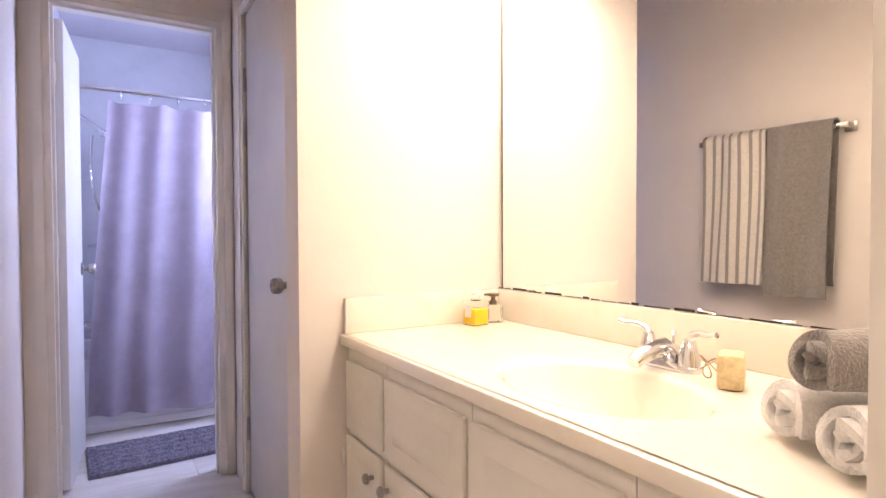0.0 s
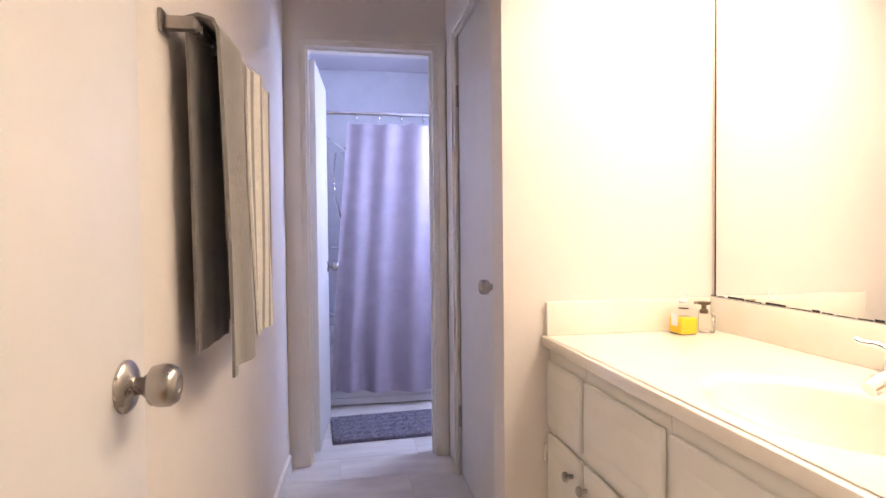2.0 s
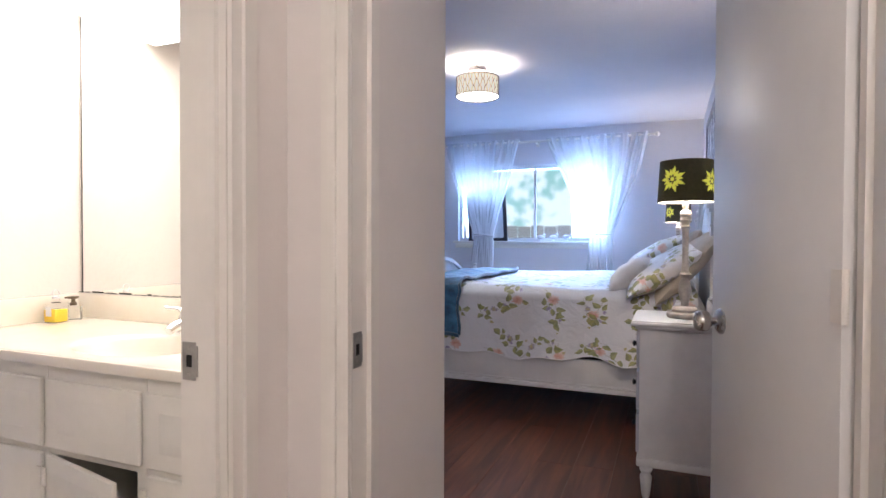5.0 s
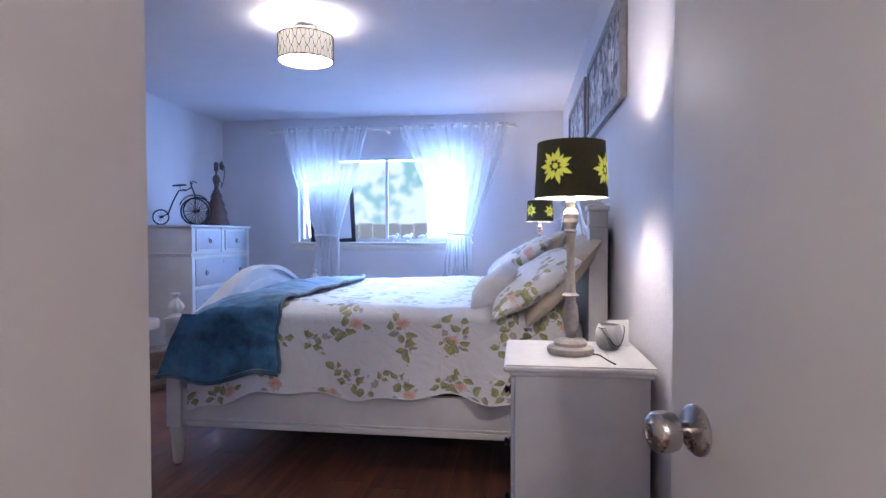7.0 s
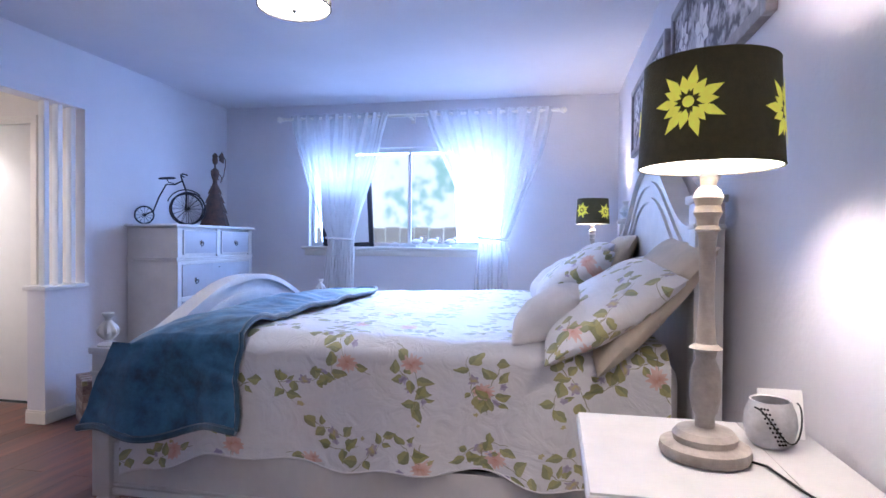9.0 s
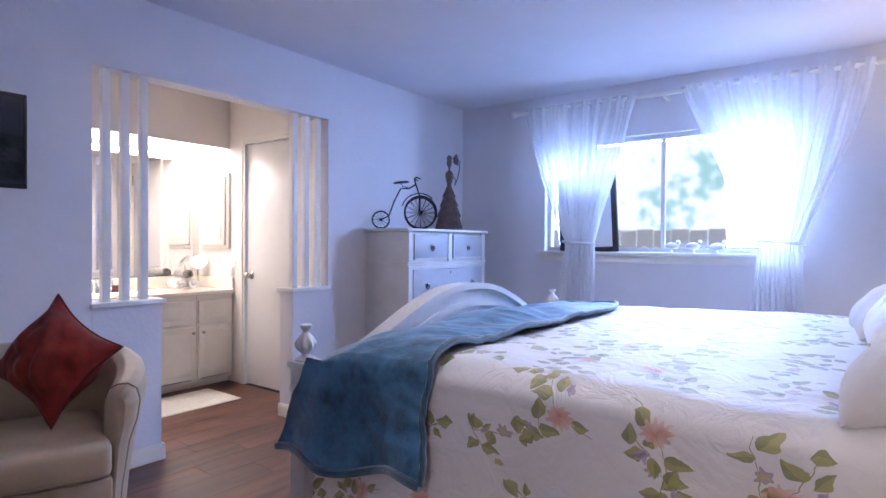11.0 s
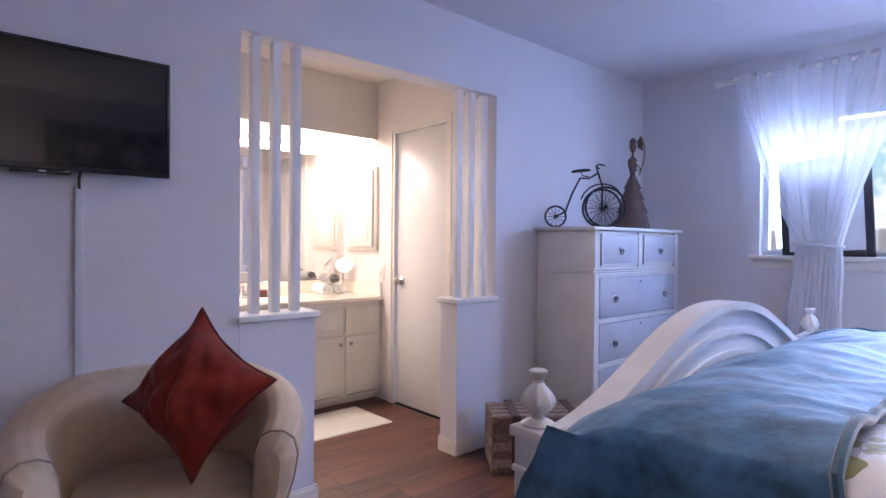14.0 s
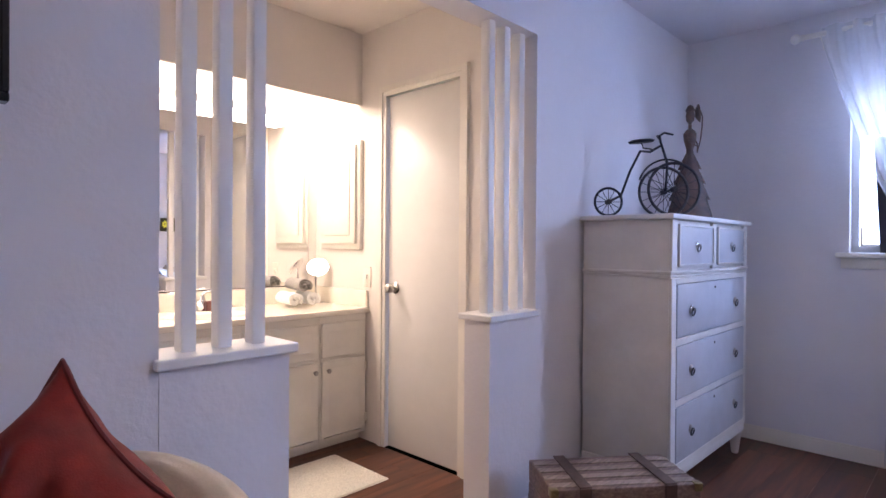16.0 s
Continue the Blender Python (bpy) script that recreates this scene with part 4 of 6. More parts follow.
def towel_roll(m, length, r, material, label, group, turns=2.6):
    """A rolled towel lying along x."""
    def fn(s, t):
        th = s * turns * 2 * math.pi
        rr = r * (0.22 + 0.78 * s) * (1 + 0.025 * math.sin(th * 3 + 9 * t) + 0.02 * noise.noise(Vector((t * 7, th, r * 50))))
        x = (t - 0.5) * length + 0.008 * math.sin(th * 1.7) * (1 if t > 0.5 else -1)
        return m @ Vector((x, rr * math.cos(th), r + rr * math.sin(th) * (0.94)))
    bm = sheet(fn, 72, 12, thick=r * 0.25)
    return tagged(link_mesh("rolled_towel", bm, material, 60), label, "towel", group)


def roll_pose(x, y, z):
    return pose(x, y, z, 0, 0, -28)


RG = "rolled towels on the bathroom vanity"
towel_roll(roll_pose(1.222, 0.722, 0.819), 0.24, 0.048, TOWELW, "white terry towel, rolled, on the vanity top", RG)
towel_roll(roll_pose(1.160, 0.624, 0.819), 0.24, 0.048, TOWELW, "white terry towel, rolled, on the vanity top", RG)
towel_roll(roll_pose(1.196, 0.670, 0.895), 0.25, 0.047, TOWELG, "grey terry towel, rolled, on two white towels", RG)


def wall_mirror(name, bm, edge, label):
    t = thing(name, label, "mirror")
    part("glass", bm, MIRROR, t)
    part("worn_edge", edge, MIRROREDGE, t, "blackened lower edge")
    return t


rnd = random.Random(4)
eb = bmesh.new()
y = 0.53
while y < 1.84:
    w = rnd.uniform(0.02, 0.09)
    add_box(eb, 1.4712, 1.4722, y, y + w * 0.8, 0.924, 0.924 + rnd.choice((0.002, 0.003, 0.006)))
    y += w
add_box(eb, 1.4705, 1.4722, 1.8445, 1.8470, 0.924, 2.026)
wall_mirror("bath_mirror", boxes((1.4725, 1.4775, 0.53, 1.846, 0.924, 2.028)), eb, "large frameless wall mirror over the bathroom vanity")
part("diffuser", boxes((1.146, 1.470, 0.53, 1.86, 2.036, 2.040)), GLOW, thing("soffit_light", "lit white diffuser panel under the bathroom soffit", "light", (1.3, 1.2, 2.036)))

# ---------------------------------------------------------------- towel bar and towels on the bathroom wall
tb = thing("towel_bar", "brushed nickel towel bar on the bathroom wall", "towel bar", lw @ Vector((0.03, 1.2, 1.55)))
for y in (0.95, 1.55):
    part("post", boxes((0.001, 0.008, y - 0.022, y + 0.022, 1.503, 1.547), (0.008, 0.062, y - 0.012, y + 0.012, 1.513, 1.537), bev=0.002, m=lw), NICKEL, tb)
part("bar", boxes((0.048, 0.066, 0.942, 1.558, 1.516, 1.534), bev=0.002, m=lw), NICKEL, tb)


def hung_towel(y0, y1, front, back, material, label, seed, bulge=0.02):
    def fn(s, t):
        y = y0 + (y1 - y0) * t + 0.006 * math.sin(7 * s + seed)
        L = front + back + 0.08
        d = s * L
        wob = 0.009 * math.sin(t * 9 + seed + 4 * s) + 0.006 * noise.noise(Vector((t * 5, s * 3, seed)))
        r = 0.018 + bulge * 0.3
        if d < front:
            z, x = 1.536 - (front - d), 0.057 + r + bulge + wob + 0.012 * (front - d)
        elif d < front + 0.08:
            a = math.pi * (d - front) / 0.08
            z, x = 1.536 + r * math.sin(a) * 0.8, 0.057 + (r + bulge * (1 - a / math.pi)) * math.cos(a) + wob * 0.4
        else:
            z, x = 1.536 - (d - front - 0.08), 0.057 - r * 0.85 + abs(wob) * 0.6
        return lw @ Vector((x, y, z))
    bm = sheet(fn, 60, 24, lambda s, t: (s * (front + back + 0.08), t * (y1 - y0)), thick=0.006)
    return tagged(link_mesh("hanging_towel", bm, material, 60), label, "towel", "towels on the bathroom bar")


def striped():
    m = TOWELS.copy()
    m.name = "striped_towel"
    n, l = m.node_tree.nodes, m.node_tree.links
    uv, sp = n.new("ShaderNodeUVMap"), n.new("ShaderNodeSeparateXYZ")
    l.new(uv.outputs[0], sp.inputs[0])
    fr = n.new("ShaderNodeMath")
    fr.operation = "PINGPONG"
    l.new(sp.outputs[1], fr.inputs[0])
    fr.inputs[1].default_value = 0.021
    gt = n.new("ShaderNodeMath")
    gt.operation = "GREATER_THAN"
    l.new(fr.outputs[0], gt.inputs[0])
    gt.inputs[1].default_value = 0.0142
    mx = n.new("ShaderNodeMix")
    mx.data_type = "RGBA"
    b = n["Principled BSDF"]
    old = b.inputs["Base Color"].links[0].from_socket
    l.new(gt.outputs[0], mx.inputs[0])
    l.new(old, mx.inputs[6])
    mx.inputs[7].default_value = (0.34, 0.315, 0.29, 1)
    l.new(mx.outputs[2], b.inputs["Base Color"])
    return m


hung_towel(0.985, 1.235, 0.70, 0.65, TOWELG, "grey terry bath towel hung over the bar", 1.0, 0.012)
hung_towel(1.240, 1.52, 0.66, 0.62, striped(), "cream and grey striped towel hung over the bar", 2.3, 0.016)

# ---------------------------------------------------------------- tub room
t = thing("bathtub", "white enamelled alcove bathtub behind a curtain", "bathtub", (0.8, 4.45, 0))
bm = bmesh.new()
ox0, ox1, oy0, oy1 = tr0 + 0.002, tr1 - 0.002, 4.06, 4.898
rings = []
for i, z in ((0.0, 0.004), (0.0, 0.40), (0.008, 0.412), (0.07, 0.412), (0.085, 0.40), (0.12, 0.12), (0.18, 0.09)):
    rings.append([bm.verts.new(v) for v in ((ox0 + i, oy0 + i, z), (ox1 - i, oy0 + i, z), (ox1 - i, oy1 - i, z), (ox0 + i, oy1 - i, z))])
for a, b in zip(rings, rings[1:]):
    for i in range(4):
        bm.faces.new((a[i], a[(i + 1) % 4], b[(i + 1) % 4], b[i]))
bm.faces.new(rings[-1])
part("tub_shell", bm, PORC, t, "", 30)
part("apron_ridge", boxes((ox0, ox1, oy0 - 0.012, oy0, 0.004, 0.05), (ox0, ox1, oy0 - 0.008, oy0, 0.35, 0.405), bev=0.003), PORC, t)
sc = thing("shower_curtain", "mauve fabric shower curtain on a chrome rod", "shower curtain", (0.8, 4.05, 0.3))


def curtain_fn(s, t_):
    z = 0.118 - 0.05 * s + (1.85 - 0.118 + 0.05 * s) * t_
    x = 0.288 + 0.122 * t_ ** 1.3 + s * (1.26 - 0.122 * t_ ** 1.3)
    return Vector((x, 4.00 + (0.020 + 0.02 * (1 - t_)) * math.sin(s * 36 + 3.2 * math.sin(5 * s)) * (0.85 + 0.9 * noise.noise(Vector((s * 5, 0.5 * t_, 8)))) + 0.03 * noise.noise(Vector((s * 6, t_ * 2, 1))) - 0.03 * (1 - t_), z - 0.014 * t_ ** 8 * abs(math.sin(s * 26))))


part("curtain_cloth", sheet(curtain_fn, 120, 24), SHOWERC, sc, "", 70)
part("rod", tube([(tr0 + 0.002, 4.03, 1.913), (tr1 - 0.002, 4.03, 1.913)], 0.0125, 14), CHROME, sc, "chrome rod")
for i in range(8):
    part("ring", tube(ring_pts((0.47 + i * 0.145, 4.03, 1.886), 0.029, (1, 0, 0.1), 18), 0.002, 6, True), CHROME, sc, "chrome ring")
sh = thing("hand_shower", "chrome hand shower with a flexible hose", "shower head", (tr0 + 0.1, 4.45, 1.85))
part("shower_arm", tube([(tr0 + 0.002, 4.45, 1.83), (tr0 + 0.10, 4.45, 1.83), (tr0 + 0.20, 4.45, 1.76), (tr0 + 0.23, 4.45, 1.73)], 0.010, 10), CHROME, sh)
part("head", lathe([(0.012, 0), (0.016, 0.04), (0.028, 0.07), (0.036, 0.085), (0.034, 0.095), (0.004, 0.096)], n=20, m=look((tr0 + 0.21, 4.44, 1.75), (tr0 + 0.36, 4.36, 1.61)) @ pose(0, 0, 0, 180, 0, 0)), CHROME, sh)
part("holder", boxes((tr0 + 0.20, tr0 + 0.26, 4.425, 4.475, 1.715, 1.755), bev=0.008), CHROME, sh)
hp = [(tr0 + 0.16, 4.42, 1.71), (tr0 + 0.15, 4.42, 1.45), (tr0 + 0.20, 4.40, 1.22), (tr0 + 0.235, 4.40, 1.10), (tr0 + 0.20, 4.40, 1.045), (tr0 + 0.12, 4.42, 1.04)]
sm = []
for i in range(len(hp) - 1):
    p0, p1, p2, p3 = (Vector(hp[max(0, min(len(hp) - 1, k))]) for k in (i - 1, i, i + 1, i + 2))
    for u in np.linspace(0, 1, 8, endpoint=False):
        sm.append(0.5 * ((2 * p1) + (p2 - p0) * u + (2 * p0 - 5 * p1 + 4 * p2 - p3) * u * u + (3 * p1 - p0 - 3 * p2 + p3) * u ** 3))
part("hose", tube(sm, 0.007, 8), CHROME, sh)
tf = thing("tub_spout", "chrome tub spout and mixer on the wall", "tap", (tr0 + 0.01, 4.45, 0.6))
part("spout", tube([(tr0 + 0.002, 4.45, 0.56), (tr0 + 0.11, 4.45, 0.56), (tr0 + 0.135, 4.45, 0.545)], 0.022, 14), CHROME, tf)
part("mixer_handle", lathe([(0.045, 0), (0.045, 0.006), (0.016, 0.012), (0.014, 0.05), (0.02, 0.055), (0.003, 0.06)], n=20, m=pose(tr0 + 0.002, 4.45, 0.80, 0, 90, 0)), CHROME, tf)


def rug(name, x0, x1, y0, y1, material, label, h=0.018, seed=1, turn=0.0):
    c = Matrix.Translation(((x0 + x1) / 2, (y0 + y1) / 2, 0)) @ Matrix.Rotation(radians(turn), 4, "Z")
    nx, ny = 90, 60
    bm = bmesh.new()
    W, D = x1 - x0, y1 - y0
    def p(i, j, z):
        return c @ Vector(((i / nx - 0.5) * W + 0.004 * noise.noise(Vector((j * 0.5, i, seed))), (j / ny - 0.5) * D + 0.004 * noise.noise(Vector((i * 0.5, j, seed))), z))
    g = [[bm.verts.new(p(i, j, 0.003 + (h if 0 < i < nx and 0 < j < ny else 0.0) * (0.75 + 0.35 * noise.noise(Vector((i * 0.9, j * 0.9, seed)))))) for j in range(ny + 1)] for i in range(nx + 1)]
    for i in range(nx):
        for j in range(ny):
            bm.faces.new((g[i][j], g[i + 1][j], g[i + 1][j + 1], g[i][j + 1]))
    return tagged(link_mesh(name, bm, material), label, "rug")


rug("bath_rug", 0.285, 1.0, 3.37, 3.80, RUG, "slate grey shaggy bath rug before the tub", 0.022, 2, 3)
rug("bath_mat", 4.02, 4.66, 3.68, 4.13, BATHMAT, "cream cotton bath mat before the alcove vanity", 0.010, 5, 0)

# ---------------------------------------------------------------- alcove vanity
ma = Matrix.Translation((3.302, 4.21, 0))
for x, w, ke in ((0.0, 0.42, 1), (0.42, 0.44, -1), (0.86, 0.445, 1), (1.305, 0.32, -1)):
    cabinet_unit(ma @ Matrix.Translation((x, 0, -0.045)), w, (DR, DO), 0.515, 0, "cream painted alcove vanity cabinet with raised panels", "alcove vanity cabinets", knob_end=ke)
m_alc = Matrix.Translation((3.302, 4.188, 0))
worktop("alcove_sink_counter", m_alc, 1.626, 0.543, 0.80, 0.25, 0.780, "cream moulded alcove vanity top with an oval basin", (False, True))
faucet(m_alc @ Matrix.Translation((0.80, 0.463, 0.780)), name="alcove_faucet")
wall_mirror("alcove_mirror", boxes((3.31, 4.865, 4.724, 4.730, 0.882, 1.925)), boxes((3.31, 4.865, 4.7225, 4.7238, 0.882, 0.887)), "large frameless wall mirror over the alcove vanity")
part("diffuser", boxes((3.305, 4.928, 4.288, 4.728, 1.968, 1.974)), GLOW, thing("alcove_soffit_light", "lit white diffuser panel under the alcove soffit", "light", (4.1, 4.5, 1.968)))
mr = m_alc @ Matrix.Translation((1.36, 0.33, 0.781)) @ Matrix.Rotation(radians(80), 4, "Z")
towel_roll(mr @ Matrix.Translation((0, 0.056, 0)), 0.22, 0.046, TOWELW, "white terry towel, rolled, on the alcove vanity", "rolled towels on the alcove vanity")
towel_roll(mr @ Matrix.Translation((0, -0.05, 0)), 0.22, 0.046, TOWELW, "white terry towel, rolled, on the alcove vanity", "rolled towels on the alcove vanity")
towel_roll(mr @ Matrix.Translation((0, 0.0, 0.080)), 0.22, 0.045, TOWELG, "grey terry towel, rolled, on two white towels", "rolled towels on the alcove vanity")
mm_ = thing("makeup_mirror", "round chrome magnifying mirror on a stand", "mirror", (4.855, 4.60, 0.781))
part("stand", add_tube(lathe([(0.055, 0), (0.055, 0.006), (0.015, 0.012), (0.007, 0.02), (0.007, 0.17)], (4.855, 4.62, 0.781), 24), [(4.855, 4.62, 0.94), (4.855, 4.61, 0.985)], 0.006, 8), CHROME, mm_)
part("mirror_disc", lathe([(0.066, 0), (0.069, 0.004), (0.066, 0.010), (0.002, 0.011)], n=36, m=look((4.855, 4.60, 1.0), (4.735, 4.45, 1.153)) @ pose(0, 0, -0.005)), MIRROR, mm_)
tagged(link_mesh("soap_dispenser", boxes((4.16, 4.21, 4.60, 4.635, 0.781, 0.835), bev=0.006), mat("maroon_ceramic", (0.16, 0.05, 0.045), 0.3)), "small maroon box beside the alcove basin", "box")
mc = thing("medicine_cabinet", "white framed medicine cabinet on the alcove wall", "cabinet", (4.93, 4.47, 1.1))
part("body", boxes((4.905, 4.931, 4.245, 4.645, 1.12, 1.76), bev=0.003), CABP, mc)
part("cabinet_door", boxes((4.886, 4.904, 4.27, 4.62, 1.15, 1.735), (4.880, 4.886, 4.315, 4.575, 1.20, 1.685), bev=0.004), CABP, mc)
ol = thing("light_switch", "white switch plate on the alcove wall", "switch", (4.93, 4.20, 1.0))
part("plate", boxes((4.926, 4.931, 4.165, 4.235, 0.90, 1.015), bev=0.002), TRIM, ol)
part("toggle", boxes((4.918, 4.926, 4.194, 4.206, 0.945, 0.97), bev=0.002), TRIM, ol)

# ---------------------------------------------------------------- bed
BX0, BX1, BY0, BY1 = 3.46, 5.46, -0.60, 1.53
TOPZ = 0.83
bed = thing("bed", "white painted king bed with turned finials and an arched footboard", "bed", ((BX0 + BX1) / 2, 0.5, 0))


def turned(parent, x, y, z0, name="finial"):
    """A carved urn: spiral lobes round its belly, a flared lip above."""
    prof = [(0.036, 0), (0.038, 0.006), (0.030, 0.011), (0.016, 0.017), (0.014, 0.024), (0.020, 0.029), (0.031, 0.040), (0.036, 0.052), (0.035, 0.063), (0.028, 0.078), (0.018, 0.090), (0.012, 0.098), (0.012, 0.106), (0.017, 0.113), (0.021, 0.119), (0.021, 0.125), (0.016, 0.128), (0.004, 0.127)]
    bm, n, rows = bmesh.new(), 40, []
    for r, z in prof:
        lobe = 0.13 * max(0.0, math.sin(math.pi * (z - 0.024) / 0.070)) if 0.024 < z < 0.094 else 0.0
        rows.append([bm.verts.new((x + r * (1 + lobe * math.sin(8 * a + 45 * z)) * math.cos(a), y + r * (1 + lobe * math.sin(8 * a + 45 * z)) * math.sin(a), z0 + z)) for a in (2 * math.pi * i / n for i in range(n))])
    for p, q in zip(rows, rows[1:]):
        for i in range(n):
            bm.faces.new((p[i], p[(i + 1) % n], q[(i + 1) % n], q[i]))
    bm.faces.new(rows[0][::-1])
    bm.faces.new(rows[-1])
    return part(name, bm, WHITEP, parent, "carved white finial")


for x in (BX0, BX1):
    p = part("foot_post", boxes((x - 0.038, x + 0.038, BY1 - 0.038, BY1 + 0.038, 0.20, 0.74), (x - 0.047, x + 0.047, BY1 - 0.047, BY1 + 0.047, 0.74, 0.765), (x - 0.043, x + 0.043, BY1 - 0.043, BY1 + 0.043, 0.66, 0.675), bev=0.004), WHITEP, bed)
    turned(p, x, BY1, 0.765)
    part("foot_leg", lathe([(0.020, 0.004), (0.024, 0.02), (0.034, 0.16), (0.040, 0.185), (0.034, 0.20)], (x, BY1, 0), 18), WHITEP, bed)
    q = part("head_post", boxes((x - 0.042, x + 0.042, BY0 - 0.045, BY0 + 0.04, 0.004, 1.30), (x - 0.052, x + 0.052, BY0 - 0.052, BY0 + 0.05, 1.30, 1.325), (x - 0.047, x + 0.047, BY0 - 0.049, BY0 + 0.045, 1.22, 1.235), bev=0.004), WHITEP, bed)
    turned(q, x, BY0, 1.325)


def arch(x0, x1, base, rise, s):
    """Height of an arched panel's top: low shoulders that swing up to a round crown."""
    u = (s - 0.5) * 2
    return base + rise * (0.5 + 0.5 * math.cos(math.pi * min(1.0, abs(u) ** 1.15)))


def arched_board(name, yb, z0, base, rise, parent, t=0.035):
    n = 64
    xs = [BX0 + 0.038 + (BX1 - BX0 - 0.076) * i / n for i in range(n + 1)]
    def ribbon(y0, y1, lo, hi):
        bm = bmesh.new()
        rows = []
        for i, x in enumerate(xs):
            a, b = lo(i / n), hi(i / n)
            rows.append([bm.verts.new(v) for v in ((x, y0, a), (x, y1, a), (x, y1, b), (x, y0, b))])
        for p, q in zip(rows, rows[1:]):
            for k in range(4):
                bm.faces.new((p[k], p[(k + 1) % 4], q[(k + 1) % 4], q[k]))
        bm.faces.new(rows[0])
        bm.faces.new(rows[-1][::-1])
        return bm
    top = lambda s: arch(BX0, BX1, base, rise, s)
    part(name, ribbon(yb - t / 2, yb + t / 2, lambda s: z0, top), WHITEP, parent, "", 40)
    part("top_rail", ribbon(yb - 0.042, yb + 0.042, lambda s: top(s) + 0.001, lambda s: top(s) + 0.03), WHITEP, parent, "", 40)
    for off in (0.085, 0.16):
        part("moulding", ribbon(yb - t / 2 - 0.012, yb + t / 2 + 0.012, lambda s: top(s) - off, lambda s: top(s) - off + 0.022), WHITEP, parent, "", 40)


arched_board("footboard", BY1, 0.25, 0.70, 0.255, bed)
arched_board("headboard", BY0 - 0.005, 0.30, 1.20, 0.33, bed)
for x in (BX0, BX1):
    rail = part("side_rail", boxes((x - 0.018, x + 0.018, BY0 + 0.04, BY1 - 0.038, 0.236, 0.40), bev=0.004), WHITEP, bed)
    part("base_moulding", boxes((x - 0.026, x + 0.026, BY0 + 0.04, BY1 - 0.038, 0.205, 0.235), bev=0.006), WHITEP, rail)
    part("bead", boxes((x - 0.022, x + 0.022, BY0 + 0.04, BY1 - 0.038, 0.240, 0.251), bev=0.004), WHITEP, rail)
part("foot_rail", boxes((BX0 + 0.038, BX1 - 0.038, BY1 - 0.022, BY1 + 0.022, 0.205, 0.25), bev=0.004), WHITEP, bed)
mt_ = tagged(link_mesh("mattress", boxes((BX0 + 0.03, BX1 - 0.03, BY0 + 0.05, BY1 - 0.17, 0.40, TOPZ - 0.03), bev=0.09, seg=4), WHITECLOTH, 60), "thick white mattress on the bed", "mattress")
part("slat_base", boxes((BX0 + 0.02, BX1 - 0.02, BY0 + 0.04, BY1 - 0.04, 0.34, 0.385)), DARK, bed)

# bedspread: over the mattress and down both long sides
HANG, SPW = 0.43, BX1 - BX0 + 0.03
SY0, SY1 = -0.50, 1.455


def spread_fn(s, t):
    total = HANG * 2 + SPW
    d = s * total
    y = SY0 + (SY1 - SY0) * t
    hem = 0.018 * math.sin(y * 7.5 + 0.6) + 0.012 * math.sin(y * 19)
    wr = 0.018 * noise.noise(Vector((d * 2.3, y * 2.1, 0))) + 0.007 * (1 - 2 * abs(noise.noise(Vector((d * 2.5 + y, y * 4.5, 6))))) + 0.006 * noise.noise(Vector((d * 7, y * 6, 3)))
    r = 0.06
    if d < HANG:
        k = (HANG - d) / HANG
        z = TOPZ - r - (HANG - r) * k + hem * k
        x = BX0 - 0.030 - 0.02 * k + k * 0.020 * math.sin(y * 11 + 1.2 * math.sin(y * 3)) + wr * k
    elif d > HANG + SPW:
        k = (d - HANG - SPW) / HANG
        z = TOPZ - r - (HANG - r) * k
        x = BX1 + 0.030 + 0.02 * k + k * 0.02 * math.sin(y * 10)
    else:
        e = d - HANG
        ed = min(e, SPW - e)
        a = min(1.0, ed / 0.11)
        z = TOPZ - r * (1 - math.sin(a * math.pi / 2)) + wr * 0.9 * a + 0.012 * a
        x = BX0 - 0.030 + e
        x += 0.015 * (e - SPW / 2) / (SPW / 2)
    z -= 0.105 * max(0.0, (t - 0.68) / 0.32) ** 2
    return Vector((x, y, z))


sp_ob = tagged(link_mesh("bedspread", sheet(spread_fn, 130, 90, lambda s, t: (s * (HANG * 2 + SPW), (SY1 - SY0) * t)), FLORAL, 70), "white cotton bedspread printed with olive leaves and blossoms", "bedspread")
part("hem", tube([spread_fn(0.0, t) for t in np.linspace(0, 1, 110)], 0.0035, 6), WHITECLOTH, sp_ob, "stitched hem")

# plush throw over the foot end
TH, THTOP = 0.42, 1.70


